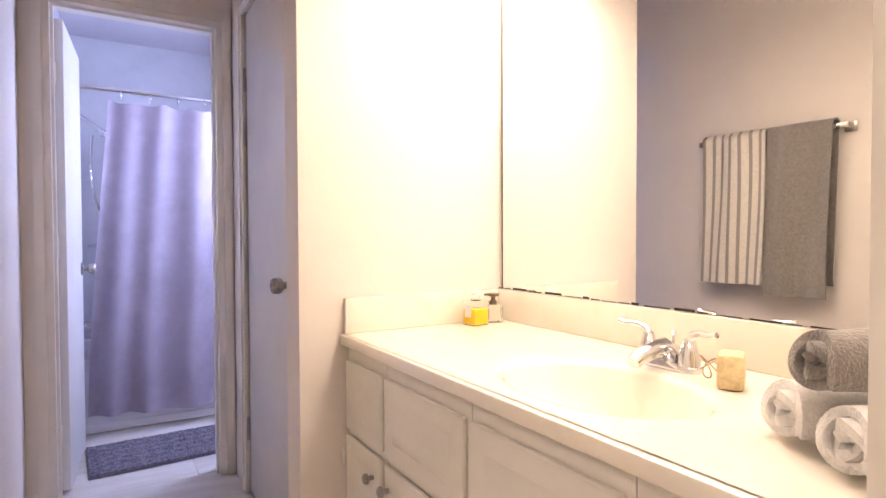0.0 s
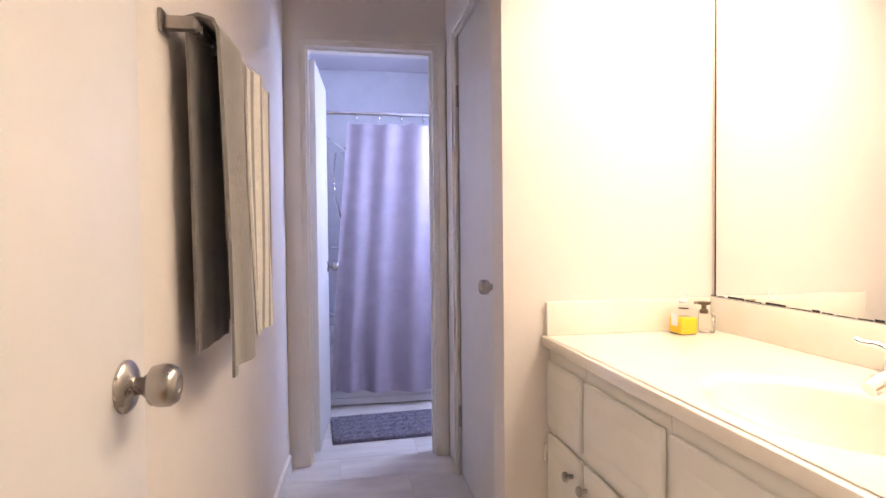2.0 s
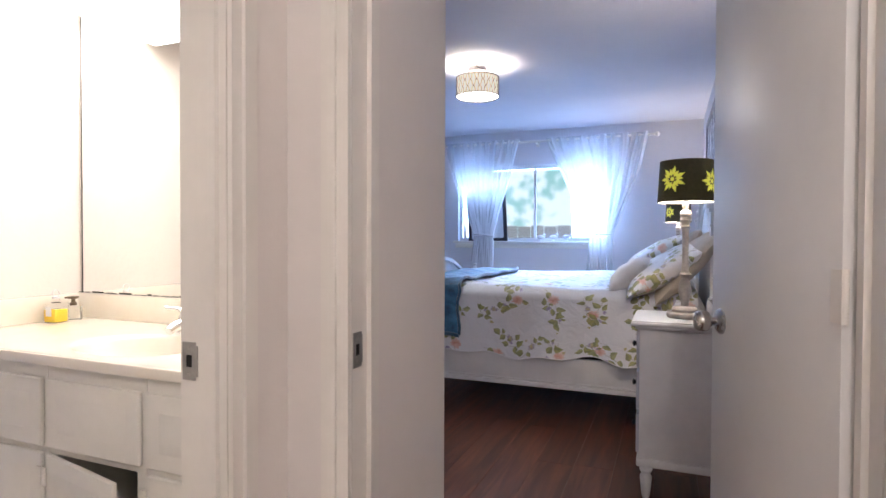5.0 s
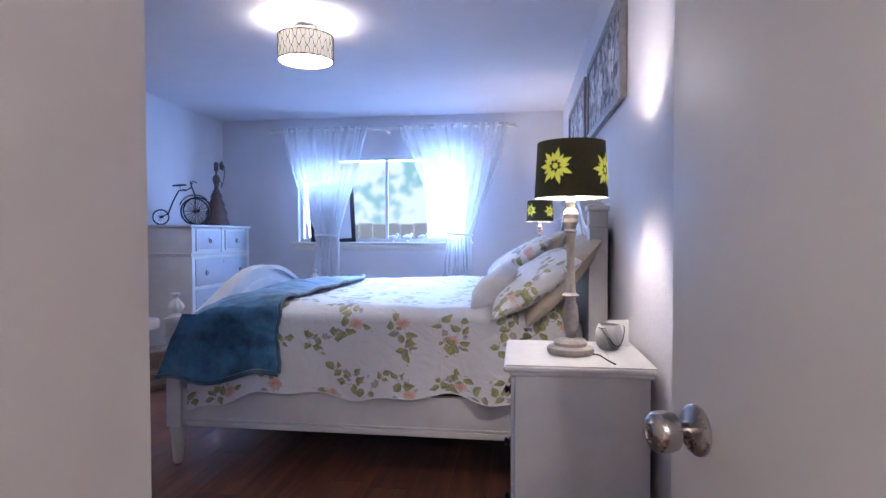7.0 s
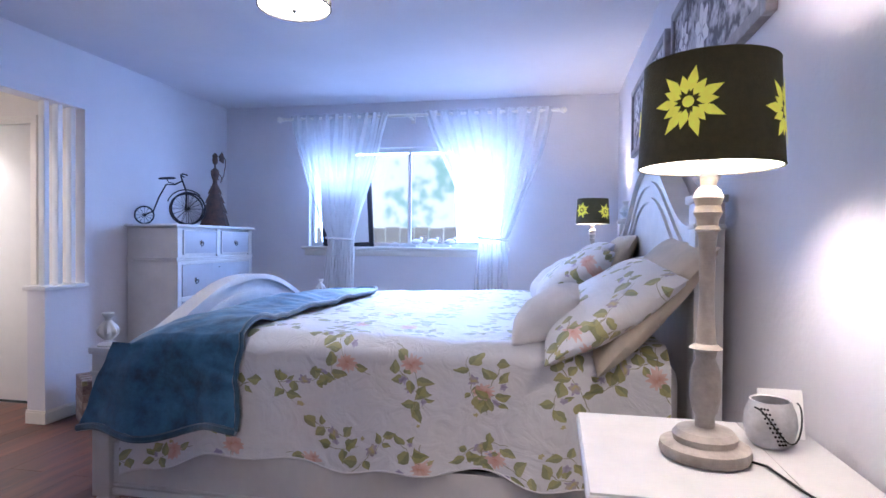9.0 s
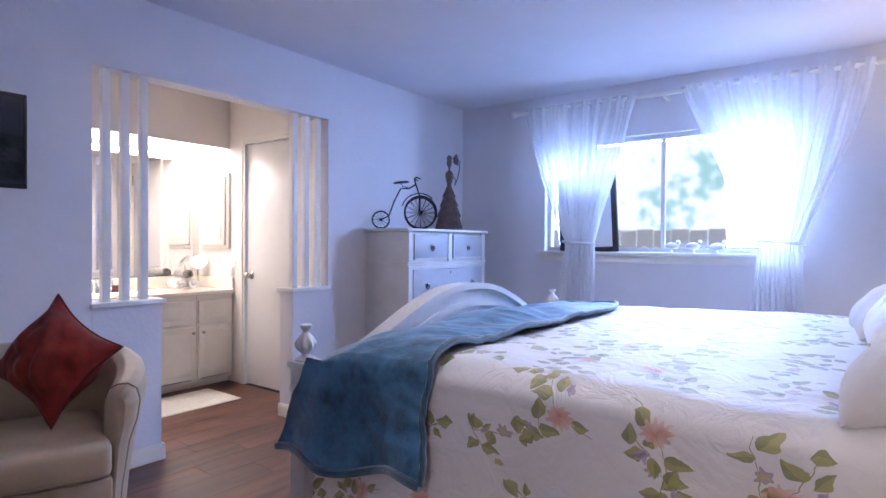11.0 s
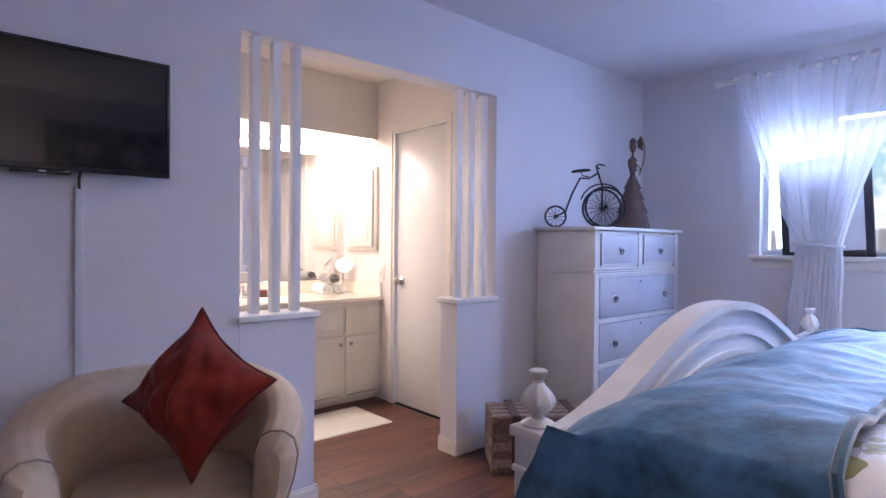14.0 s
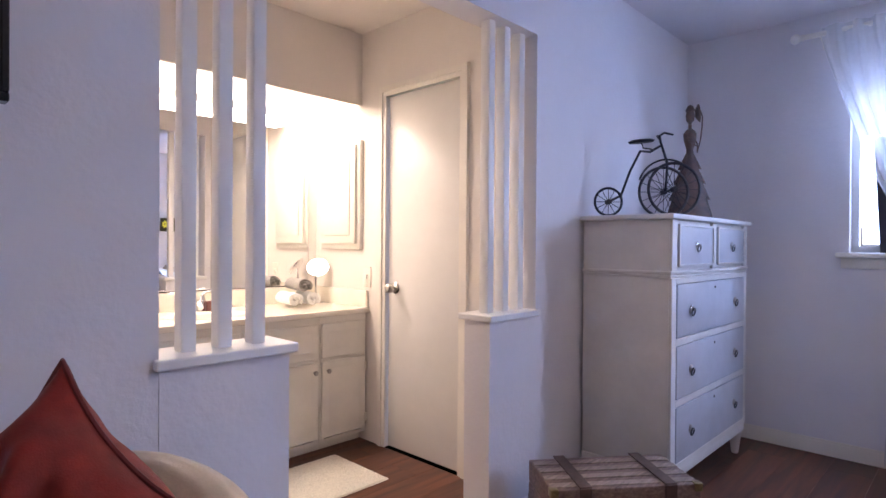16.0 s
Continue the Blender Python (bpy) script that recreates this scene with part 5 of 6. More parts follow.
def throw_fn(s, t):
    d = s * (TH + THTOP)
    ya, yb = 0.935, 1.462
    if d < TH:
        k = (TH - d) / TH
        lo, hi = ya + 0.015 * math.sin(k * 5), yb + 0.145 * k
        y = lo + (hi - lo) * t
        z = TOPZ - 0.030 - (TH - 0.075) * k + 0.055 * k * (1 - t) ** 1.5 + 0.018 * k * math.sin(t * 9)
        x = BX0 - 0.050 - 0.030 * k - 0.024 * k * math.sin(t * 10 + 1.5 * k)
    else:
        e = d - TH
        a = min(1.0, e / 0.12)
        lo = ya + 0.03 * math.sin(e * 2.1 + 0.4) + 0.13 * max(0.0, (e - 1.35) / 0.41) ** 2
        y = lo + (yb - lo) * t
        swell = 0.030 * math.sin(math.pi * min(1.0, e / THTOP)) * math.sin(math.pi * t)
        z = TOPZ - 0.030 * (1 - math.sin(a * math.pi / 2)) + 0.034 + swell - 0.085 * t ** 4 + 0.014 * noise.noise(Vector((e * 3.2, y * 4, 5)))
        x = BX0 - 0.046 + e + 0.02 * e / SPW
    cr_ = noise.noise(Vector((d * 5.5 + 0.8 * y, y * 4.5, 9))) + 0.6 * (1 - 2 * abs(noise.noise(Vector((d * 8, y * 6 + d * 3, 2)))))
    return Vector((x - (0.014 * abs(cr_) if d < TH else 0), y, z + 0.012 * cr_ * (0.4 if d < TH else 1)))


th = thing("plush_throw", "teal plush throw blanket draped over the bed's foot", "blanket", (BX0, 1.2, 0.45))
part("blanket_cloth", sheet(throw_fn, 150, 46, thick=0.012), PLUSH, th, "", 80)
part("hem", tube([throw_fn(0.0, t) for t in np.linspace(0, 1, 40)], 0.014, 8), PLUSH_HEM, th, "darker rolled hem")
part("hem", tube([throw_fn(s, 0.0) + Vector((0, 0, 0.004)) for s in np.linspace(0, 1, 90)], 0.010, 8), PLUSH_HEM, th, "darker rolled hem")
part("hem", tube([throw_fn(1.0, t) for t in np.linspace(0, 1, 30)], 0.010, 8), PLUSH_HEM, th, "darker rolled hem")


def pillow(name, c, w, h, d, rx, ry, rz, material, label, group, seed, corner=0.5, flange=0.0):
    """A stuffed pillow: w wide along x, h high along z, d thick, turned in degrees, about its middle c."""
    m = pose(*c, rx, ry, rz)
    nu = 36
    bm = bmesh.new()
    lay = bm.loops.layers.uv.new("flat")
    def surf(u, v, side):
        x, z = u * w / 2, v * h / 2
        f = (1 - abs(u) ** 2.6) ** 0.55 * (1 - abs(v) ** 2.6) ** 0.55
        pull = 1 - 0.10 * corner * (1 - abs(u) * abs(v)) * max(abs(u), abs(v)) ** 4
        y = side * (d / 2 * f + (0.004 if max(abs(u), abs(v)) < 1 else 0)) + 0.012 * noise.noise(Vector((u * 2.2, v * 2.2, seed))) * f
        return m @ Vector((x * pull, y, z * pull))
    for side in (1, -1):
        g = [[bm.verts.new(surf(-1 + 2 * i / nu, -1 + 2 * j / nu, side)) for j in range(nu + 1)] for i in range(nu + 1)]
        for i in range(nu):
            for j in range(nu):
                f = bm.faces.new((g[i][j], g[i + 1][j], g[i + 1][j + 1], g[i][j + 1]))
                for lp, (a, b) in zip(f.loops, ((i, j), (i + 1, j), (i + 1, j + 1), (i, j + 1))):
                    lp[lay].uv = (seed * 1.7 + a / nu * w, seed * 0.9 + b / nu * h)
    bmesh.ops.remove_doubles(bm, verts=list(bm.verts), dist=0.0015)
    return tagged(link_mesh(name, bm, material, 70), label, "pillow", group)


PG = "pillows on the bed"
pillow("pillow", (3.66, -0.440, 0.985), 0.66, 0.52, 0.13, 40, -3, 0, BEIGECLOTH, "beige cotton pillow against the headboard", PG, 3.9)
pillow("pillow", (5.02, -0.455, 1.02), 0.66, 0.46, 0.15, 30, 0, 0, BEIGECLOTH, "beige cotton pillow against the headboard", PG, 5.2)
pillow("pillow", (3.63, -0.315, 0.965), 0.70, 0.48, 0.15, 56, -4, 0, FLORAL, "floral printed pillow leaning on a beige pillow", PG, 4.9)
pillow("pillow", (5.04, -0.27, 1.01), 0.66, 0.50, 0.15, 50, 0, 0, FLORAL, "floral printed pillow leaning on a beige pillow", PG, 6.3)
pillow("pillow", (3.63, -0.125, 0.925), 0.34, 0.27, 0.14, 52, -3, -4, WHITECLOTH, "small white cotton throw pillow", PG, 2.2)
pillow("pillow", (4.72, -0.16, 0.97), 0.48, 0.34, 0.16, 52, 0, 4, WHITECLOTH, "white cotton throw pillow", PG, 7.9)
pillow("pillow", (4.48, -0.23, 1.0), 0.54, 0.44, 0.17, 52, 0, 2, FLORAL, "floral printed pillow in the middle", PG, 5.1)


# ---------------------------------------------------------------- nightstands and lamps
def nightstand(x, y0, x1, seam=0.118):
    """Its back to the headboard wall, its drawers towards the room (+y)."""
    w, d, top = x1 - x, 0.42, 0.790
    n = thing("nightstand", "white painted nightstand with grey drawers beside the bed", "nightstand", ((x + x1) / 2, y0 + d / 2, 0), "nightstands")
    part("body", boxes((x + 0.025, x1 - 0.025, y0 + 0.012, y0 + d, 0.16, top - 0.032), bev=0.003), WHITEP, n)
    for a, b in ((y0, y0 + seam - 0.0008), (y0 + seam + 0.0008, y0 + d + 0.03)):
        part("top_board", boxes((x, x1, a, b, top - 0.024, top), bev=0.0), WHITEP, n)
    part("top_moulding", boxes((x - 0.006, x1 + 0.006, y0 + 0.002, y0 + d + 0.036, top - 0.022, top - 0.004), (x + 0.010, x1 - 0.010, y0 + 0.004, y0 + d + 0.018, top - 0.038, top - 0.0225), bev=0.006, seg=3), WHITEP, n)
    part("base_moulding", boxes((x + 0.016, x1 - 0.016, y0 + 0.008, y0 + d + 0.010, 0.15, 0.185), bev=0.005), WHITEP, n)
    for lx in (x + 0.05, x1 - 0.05):
        for ly in (y0 + 0.04, y0 + d - 0.03):
            part("leg", lathe([(0.014, 0.004), (0.018, 0.02), (0.026, 0.10), (0.018, 0.115), (0.028, 0.13), (0.026, 0.15)], (lx, ly, 0), 16), WHITEP, n)
    for z0, z1 in ((0.20, 0.37), (0.39, 0.56), (0.58, 0.735)):
        dr = part("drawer", boxes((x + 0.05, x1 - 0.05, y0 + d + 0.0005, y0 + d + 0.014, z0, z1), bev=0.003), GREYP, n)
        part("knob", lathe([(0.016, 0), (0.018, 0.004), (0.008, 0.010), (0.015, 0.02), (0.003, 0.026)], n=16, m=pose((x + x1) / 2, y0 + d + 0.014, (z0 + z1) / 2, -90, 0, 0)), IRON, dr, "dark knob")


nightstand(2.490, -0.650, 2.910)
nightstand(5.62, -0.650, 6.16)


def flower(parent, c, rad, ang, z, r, seed, slant):
    """A printed blossom wrapped on a drum shade: ring of pointed petals, on its own thin layer."""
    bm = bmesh.new()
    rr = random.Random(seed)
    def put_on(u, v):
        a = ang + u / rad
        q = rad + slant * (z + v) + 0.0025
        return Vector((c[0] + q * math.cos(a), c[1] + q * math.sin(a), z + v))
    for k in range(14):
        th = 2 * math.pi * k / 14 + rr.uniform(-0.06, 0.06)
        L, W = r * (1.08 if k % 2 else 0.80) * rr.uniform(0.94, 1.04), r * 0.15
        pts = [(0.27, 0), (0.45, W * 0.75), (0.62, W), (0.80, W * 0.55), (1.0, 0), (0.80, -W * 0.55), (0.62, -W), (0.45, -W * 0.75)]
        vs = []
        for d, o in pts:
            u = d * L * math.cos(th) - o * math.sin(th)
            v = d * L * math.sin(th) + o * math.cos(th)
            vs.append(bm.verts.new(put_on(u, v)))
        bm.faces.new(vs)
    vs = [bm.verts.new(put_on(r * 0.17 * math.cos(2 * math.pi * i / 12), r * 0.17 * math.sin(2 * math.pi * i / 12))) for i in range(12)]
    bm.faces.new(vs)
    part("printed_flower", bm, YELLOW, parent, "yellow printed flower", None)


def table_lamp(x, y, turn):
    z0 = 0.791
    t = thing("table_lamp", "olive drum table lamp with yellow flowers, lit, on a nightstand", "table lamp", (x, y, z0), "bedside lamps")
    part("base", lathe([(0.078, 0), (0.082, 0.01), (0.080, 0.022), (0.056, 0.028), (0.058, 0.040), (0.050, 0.05), (0.022, 0.056)], (x, y, z0), 36), DISTRESS, t)
    part("stem", lathe([(0.018, 0.056), (0.017, 0.075), (0.022, 0.085), (0.029, 0.12), (0.026, 0.16), (0.017, 0.185), (0.020, 0.20), (0.030, 0.205), (0.019, 0.214), (0.017, 0.225), (0.013, 0.30), (0.015, 0.40), (0.018, 0.425), (0.024, 0.43), (0.018, 0.438), (0.020, 0.45), (0.026, 0.462), (0.022, 0.475), (0.027, 0.49), (0.022, 0.505), (0.014, 0.512), (0.015, 0.53)], (x, y, z0), 20), DISTRESS, t, "distressed turned wooden stem")
    part("socket", lathe([(0.014, 0.53), (0.016, 0.535), (0.016, 0.58), (0.012, 0.585)], (x, y, z0), 14), PORC, t)
    part("bulb", lathe([(0.012, 0.585), (0.020, 0.60), (0.030, 0.63), (0.028, 0.655), (0.014, 0.675), (0.002, 0.68)], (x, y, z0), 16), BULB, t, "lit bulb")
    zb, zt, rb, rt = z0 + 0.548, z0 + 0.738, 0.127, 0.117
    bm = bmesh.new()
    add_lathe(bm, [(rb, zb), (rt, zt)], (x, y, 0), 56, cap=False)
    sh_ = part("shade", bm, OLIVE, t, "olive green fabric drum shade", 60)
    part("lining", lathe([(rt - 0.003, zt), (rb - 0.003, zb)], (x, y, 0), 56, cap=False), SHADEIN, sh_, "pale lining")
    for zr, rr in ((zb, rb), (zt, rt)):
        part("rim", tube(ring_pts((x, y, zr), rr - 0.001, (0, 0, 1), 48), 0.0022, 6, True), OLIVE, sh_)
    for i in range(4):
        flower(sh_, (x, y), (rb + rt) / 2, turn + i * math.pi / 2, (zb + zt) / 2 + 0.006 * (-1) ** i, 0.060, i, 0.0)
    t.scale = (0.955, 0.955, 0.955)
    lamp("bedside_bulb", "POINT", pose(x, y, z0 + 0.612), 29, (1, 0.80, 0.60), radius=0.048)
    return t


def fix_flowers():
    """The shade tapers: lay each blossom on its slope."""
    for o in bpy.data.objects:
        if o.name.startswith("printed_flower"):
            c = o.parent.parent.location
            for v in o.data.vertices:
                k = (v.co.z - (c.z + 0.548)) / 0.19
                rad = 0.127 - 0.010 * k + 0.0020
                d = Vector((v.co.x - c.x, v.co.y - c.y))
                d.normalize()
                v.co.x, v.co.y = c.x + d.x * rad, c.y + d.y * rad


table_lamp(2.690, -0.414, 2.62)
table_lamp(5.89, -0.42, 2.36)
fix_flowers()
tagged(link_mesh("lamp_cord", tube([(2.665, -0.486, 0.794), (2.65, -0.505, 0.794), (2.60, -0.515, 0.794), (2.55, -0.525, 0.794), (2.52, -0.535, 0.794)], 0.0022, 6), BLACKCORD, 60), "thin black lamp cord lying on the nightstand", "cord")
JC = Vector((2.775, -0.552, 0.791))
dj = thing("candle_jar", "white pierced ceramic candle jar with a wire handle", "candle jar", JC)
part("jar", lathe([(0.002, 0.002), (0.030, 0), (0.041, 0.014), (0.047, 0.040), (0.044, 0.064), (0.037, 0.082), (0.036, 0.087), (0.032, 0.086), (0.039, 0.061), (0.042, 0.040), (0.026, 0.008), (0.002, 0.006)], JC, 32, cap=False), DISTRESSW, dj, "", 50)
bm = bmesh.new()
for i in range(9):
    for j in range(3):
        k = i / 8
        a = 2.45 + 0.75 * k + 0.13 * j
        z = 0.076 - 0.062 * k
        rad = 0.0362 + 0.0115 * math.sin(math.pi * min(1, (z + 0.004) / 0.087))
        add_lathe(bm, [(0.0022, -0.0015), (0.0022, 0.0010)], n=8, m=Matrix.Translation(JC + Vector((rad * math.cos(a), rad * math.sin(a), z))) @ Vector((math.cos(a), math.sin(a), 0)).to_track_quat("Z", "Y").to_matrix().to_4x4())
part("pierced_holes", bm, IRON, dj)
part("handle", tube([JC + Vector((0.052 * math.cos(a), 0.052 * math.sin(a), 0.080 - 0.062 * math.sin((a - 2.3) / 2.6 * math.pi) ** 2)) for a in np.linspace(2.3, 4.9, 24)], 0.0017, 6), BLACKCORD, dj, "dark wire handle")
part("card", boxes((-0.040, 0.040, -0.001, 0.001, 0, 0.094), m=pose(JC.x + 0.045, JC.y - 0.038, 0.792, 14, 6, 62)), PAPER, dj, "white card behind the jar")


# ---------------------------------------------------------------- tall dresser
dx0, dx1, dy0, dy1, dtop = 5.225, 6.31, 2.545, 2.975, 1.286
d = thing("tall_dresser", "white painted tall dresser with grey drawers and ring pulls", "dresser", ((dx0 + dx1) / 2, 2.76, 0))
part("body", boxes((dx0 + 0.03, dx1 - 0.03, dy0 + 0.022, dy1, 0.155, dtop - 0.025), bev=0.003), WHITEP, d)
part("top", boxes((dx0, dx1, dy0 - 0.008, dy1 + 0.002, dtop - 0.022, dtop), bev=0.006), WHITEP, d)
part("waist_moulding", boxes((dx0 + 0.020, dx1 - 0.020, dy0 + 0.010, dy1, 1.012, 1.024), (dx0 + 0.016, dx1 - 0.016, dy0 + 0.006, dy1, 1.026, 1.040), bev=0.003), WHITEP, d)
part("base_rail", boxes((dx0 + 0.024, dx1 - 0.024, dy0 + 0.014, dy1, 0.13, 0.175), bev=0.005), WHITEP, d)
part("face_frame", boxes((dx0 + 0.03, dx0 + 0.078, dy0 + 0.008, dy0 + 0.022, 0.176, 1.010), (dx1 - 0.078, dx1 - 0.03, dy0 + 0.008, dy0 + 0.022, 0.176, 1.010), (dx0 + 0.03, dx0 + 0.085, dy0 + 0.008, dy0 + 0.022, 1.041, dtop - 0.024), (dx1 - 0.085, dx1 - 0.03, dy0 + 0.008, dy0 + 0.022, 1.041, dtop - 0.024), (5.745, 5.795, dy0 + 0.008, dy0 + 0.022, 1.041, dtop - 0.024), (dx0 + 0.078, dx1 - 0.078, dy0 + 0.008, dy0 + 0.022, 0.985, 1.010), (dx0 + 0.078, dx1 - 0.078, dy0 + 0.008, dy0 + 0.022, 0.715, 0.745), (dx0 + 0.078, dx1 - 0.078, dy0 + 0.008, dy0 + 0.022, 0.450, 0.480), (dx0 + 0.078, dx1 - 0.078, dy0 + 0.008, dy0 + 0.022, 0.176, 0.205), bev=0.002, seg=1), WHITEP, d)


def ring_pull(parent, x, y, z):
    k = part("ring_pull", lathe([(0.019, 0), (0.020, 0.003), (0.012, 0.006), (0.006, 0.010), (0.007, 0.014), (0.002, 0.016)], n=20, m=pose(x, y, z, 90, 0, 0)), NICKEL, parent, "dark pewter ring pull")
    part("ring", tube(ring_pts((x, y - 0.010, z - 0.012), 0.017, (0, 1, 0.15), 20), 0.003, 7, True), IRON, k)


for x0, x1, z0, z1 in ((dx0 + 0.09, 5.740, 1.058, 1.245), (5.800, dx1 - 0.09, 1.058, 1.245)):
    w = part("drawer", boxes((x0, x1, dy0 + 0.004, dy0 + 0.021, z0, z1), bev=0.004), GREYP, d, "grey painted drawer")
    part("bead", boxes((x0, x1, dy0 - 0.001, dy0 + 0.0035, z0, z0 + 0.010), (x0, x1, dy0 - 0.001, dy0 + 0.0035, z1 - 0.010, z1), (x0, x0 + 0.010, dy0 - 0.001, dy0 + 0.0035, z0 + 0.010, z1 - 0.010), (x1 - 0.010, x1, dy0 - 0.001, dy0 + 0.0035, z0 + 0.010, z1 - 0.010)), WHITEP, w)
    ring_pull(w, (x0 + x1) / 2, dy0 + 0.004, (z0 + z1) / 2)
for z0, z1 in ((0.748, 0.982), (0.483, 0.712), (0.208, 0.447)):
    w = part("drawer", boxes((dx0 + 0.081, dx1 - 0.081, dy0 + 0.004, dy0 + 0.021, z0, z1), bev=0.004), GREYP, d, "grey painted drawer")
    for x in (dx0 + 0.24, dx1 - 0.24):
        ring_pull(w, x, dy0 + 0.004, (z0 + z1) / 2)
    part("keyhole", lathe([(0.006, 0), (0.006, 0.002), (0.002, 0.0022)], n=12, m=pose((dx0 + dx1) / 2, dy0 + 0.004, z1 - 0.03, 90, 0, 0)), IRON, w)
for lx in (dx0 + 0.06, dx1 - 0.06):
    for ly in (dy0 + 0.05, dy1 - 0.04):
        part("leg", lathe([(0.016, 0.004), (0.020, 0.02), (0.030, 0.10), (0.034, 0.13)], (lx, ly, 0), 14), WHITEP, d)

# ---------------------------------------------------------------- tricycle ornament and tin figure
DZ = dtop


def wheel(parent, c, r, axis, spokes, tr_):
    w = part("wheel", tube(ring_pts(c, r, axis, 40), tr_, 8, True), IRON, parent, "black spoked wheel")
    c = Vector(c)
    rim = ring_pts(c, r, axis, spokes)
    bm = bmesh.new()
    for p in rim:
        add_tube(bm, [c, p], 0.0016, 5)
    part("spokes", bm, IRON, w)
    q = Vector(axis).normalized()
    part("hub", tube([c - q * 0.016, c + q * 0.016], 0.012, 10), IRON, w)


bk = thing("tricycle_ornament", "black iron penny-farthing tricycle ornament on the dresser", "ornament", (5.5, 2.75, DZ))
fw = Vector((0.72, -0.69, 0)).normalized()
sd = Vector((0.69, 0.72, 0)).normalized()
rear = Vector((5.315, 2.880, DZ + 0.068))
front = Vector((5.565, 2.705, DZ + 0.128))
wheel(bk, rear, 0.064, sd, 12, 0.006)
wheel(bk, front + sd * 0.075 + fw * 0.015, 0.122, sd, 16, 0.007)
wheel(bk, front - sd * 0.075, 0.122, sd, 16, 0.007)
part("axle", tube([front - sd * 0.085, front + sd * 0.085 + fw * 0.015], 0.006, 8), IRON, bk)
head = front + Vector((0, 0, 0.235)) - fw * 0.035
bb = [rear, rear + fw * 0.06 + Vector((0, 0, 0.03)), rear + fw * 0.10 + Vector((0, 0, 0.14)), rear + fw * 0.15 + Vector((0, 0, 0.24)), head - Vector((0, 0, 0.05)) - fw * 0.05, head - Vector((0, 0, 0.02))]
part("backbone", tube(bb, 0.006, 8), IRON, bk)
part("fork", add_tube(tube([front + sd * 0.02, front + Vector((0, 0, 0.13)), head, head + Vector((0, 0, 0.03)) - fw * 0.005], 0.006, 8), ring_pts(front + Vector((0, 0, 0.008)), 0.142, sd, 40)[2:16], 0.005, 6), IRON, bk)
part("handlebar", tube([head + Vector((0, 0, 0.02)) - sd * 0.07 + fw * 0.03, head + Vector((0, 0, 0.035)) - sd * 0.04, head + Vector((0, 0, 0.03)), head + Vector((0, 0, 0.035)) + sd * 0.04, head + Vector((0, 0, 0.02)) + sd * 0.07 + fw * 0.03], 0.005, 8), IRON, bk)
seat_c = rear + fw * 0.155 + Vector((0, 0, 0.285))
part("saddle", lathe([(0.002, -0.008), (0.045, -0.006), (0.052, 0.002), (0.040, 0.009), (0.002, 0.011)], n=18, m=Matrix.Translation(seat_c) @ Matrix.Rotation(math.atan2(fw.y, fw.x), 4, "Z") @ Matrix.Rotation(radians(-6), 4, "Y") @ Matrix.Diagonal((1.25, 0.6, 1, 1))), IRON, bk)
part("saddle_spring", tube([seat_c - Vector((0, 0, 0.006)), seat_c + fw * 0.01 - Vector((0, 0, 0.03)), seat_c + fw * 0.05 - Vector((0, 0, 0.035)), rear + fw * 0.20 + Vector((0, 0, 0.245))], 0.0035, 7), IRON, bk)

# one-piece tin figure in a tiered skirt
bm = bmesh.new()
fc = Vector((6.075, 2.79, DZ))
for z0, z1, r0, r1 in ((0.0, 0.13, 0.116, 0.088), (0.115, 0.22, 0.098, 0.064), (0.205, 0.30, 0.074, 0.042), (0.285, 0.375, 0.052, 0.022)):
    n = 22
    lo = [bm.verts.new(fc + Vector(((r0 + 0.010 * math.sin(i * 2.9)) * math.cos(2 * math.pi * i / n), (r0 + 0.010 * math.sin(i * 2.9)) * math.sin(2 * math.pi * i / n), z0 + 0.008 * math.sin(i * 1.7) + 0.008))) for i in range(n)]
    hi = [bm.verts.new(fc + Vector((r1 * math.cos(2 * math.pi * i / n), r1 * math.sin(2 * math.pi * i / n), z1))) for i in range(n)]
    for i in range(n):
        bm.faces.new((lo[i], lo[(i + 1) % n], hi[(i + 1) % n], hi[i]))
add_lathe(bm, [(0.021, 0.365), (0.018, 0.40), (0.032, 0.45), (0.035, 0.485), (0.024, 0.505), (0.009, 0.515), (0.008, 0.545), (0.019, 0.558), (0.024, 0.585), (0.019, 0.61), (0.026, 0.616), (0.014, 0.640), (0.003, 0.648)], fc, 14)
for pts in (((0.035, 0, 0.49), (0.085, -0.01, 0.44), (0.055, -0.02, 0.39)), ((-0.035, 0, 0.49), (-0.07, -0.02, 0.43), (-0.02, -0.05, 0.41)), ((0.10, -0.02, 0.46), (0.125, -0.02, 0.54), (0.13, -0.02, 0.60), (0.10, -0.02, 0.63), (0.06, -0.02, 0.60)), ((0.055, -0.02, 0.39), (0.10, -0.02, 0.46))):
    add_tube(bm, [fc + Vector(p) for p in pts], 0.0038, 7)
for k in range(5):
    a = 0.3 + 0.25 * k
    add_box(bm, 0.02, 0.085, -0.004, 0.004, -0.011, 0.011, m=Matrix.Translation(fc + Vector((0.025, -0.015, 0.60))) @ Matrix.Rotation(-a + 0.55, 4, "Y"))
add_lathe(bm, [(0.118, 0.003), (0.118, 0.010)], fc, 22)
tagged(link_mesh("tin_figure", bm, FIG, 40), "rusted tin figure in a tiered skirt on the dresser", "figurine")

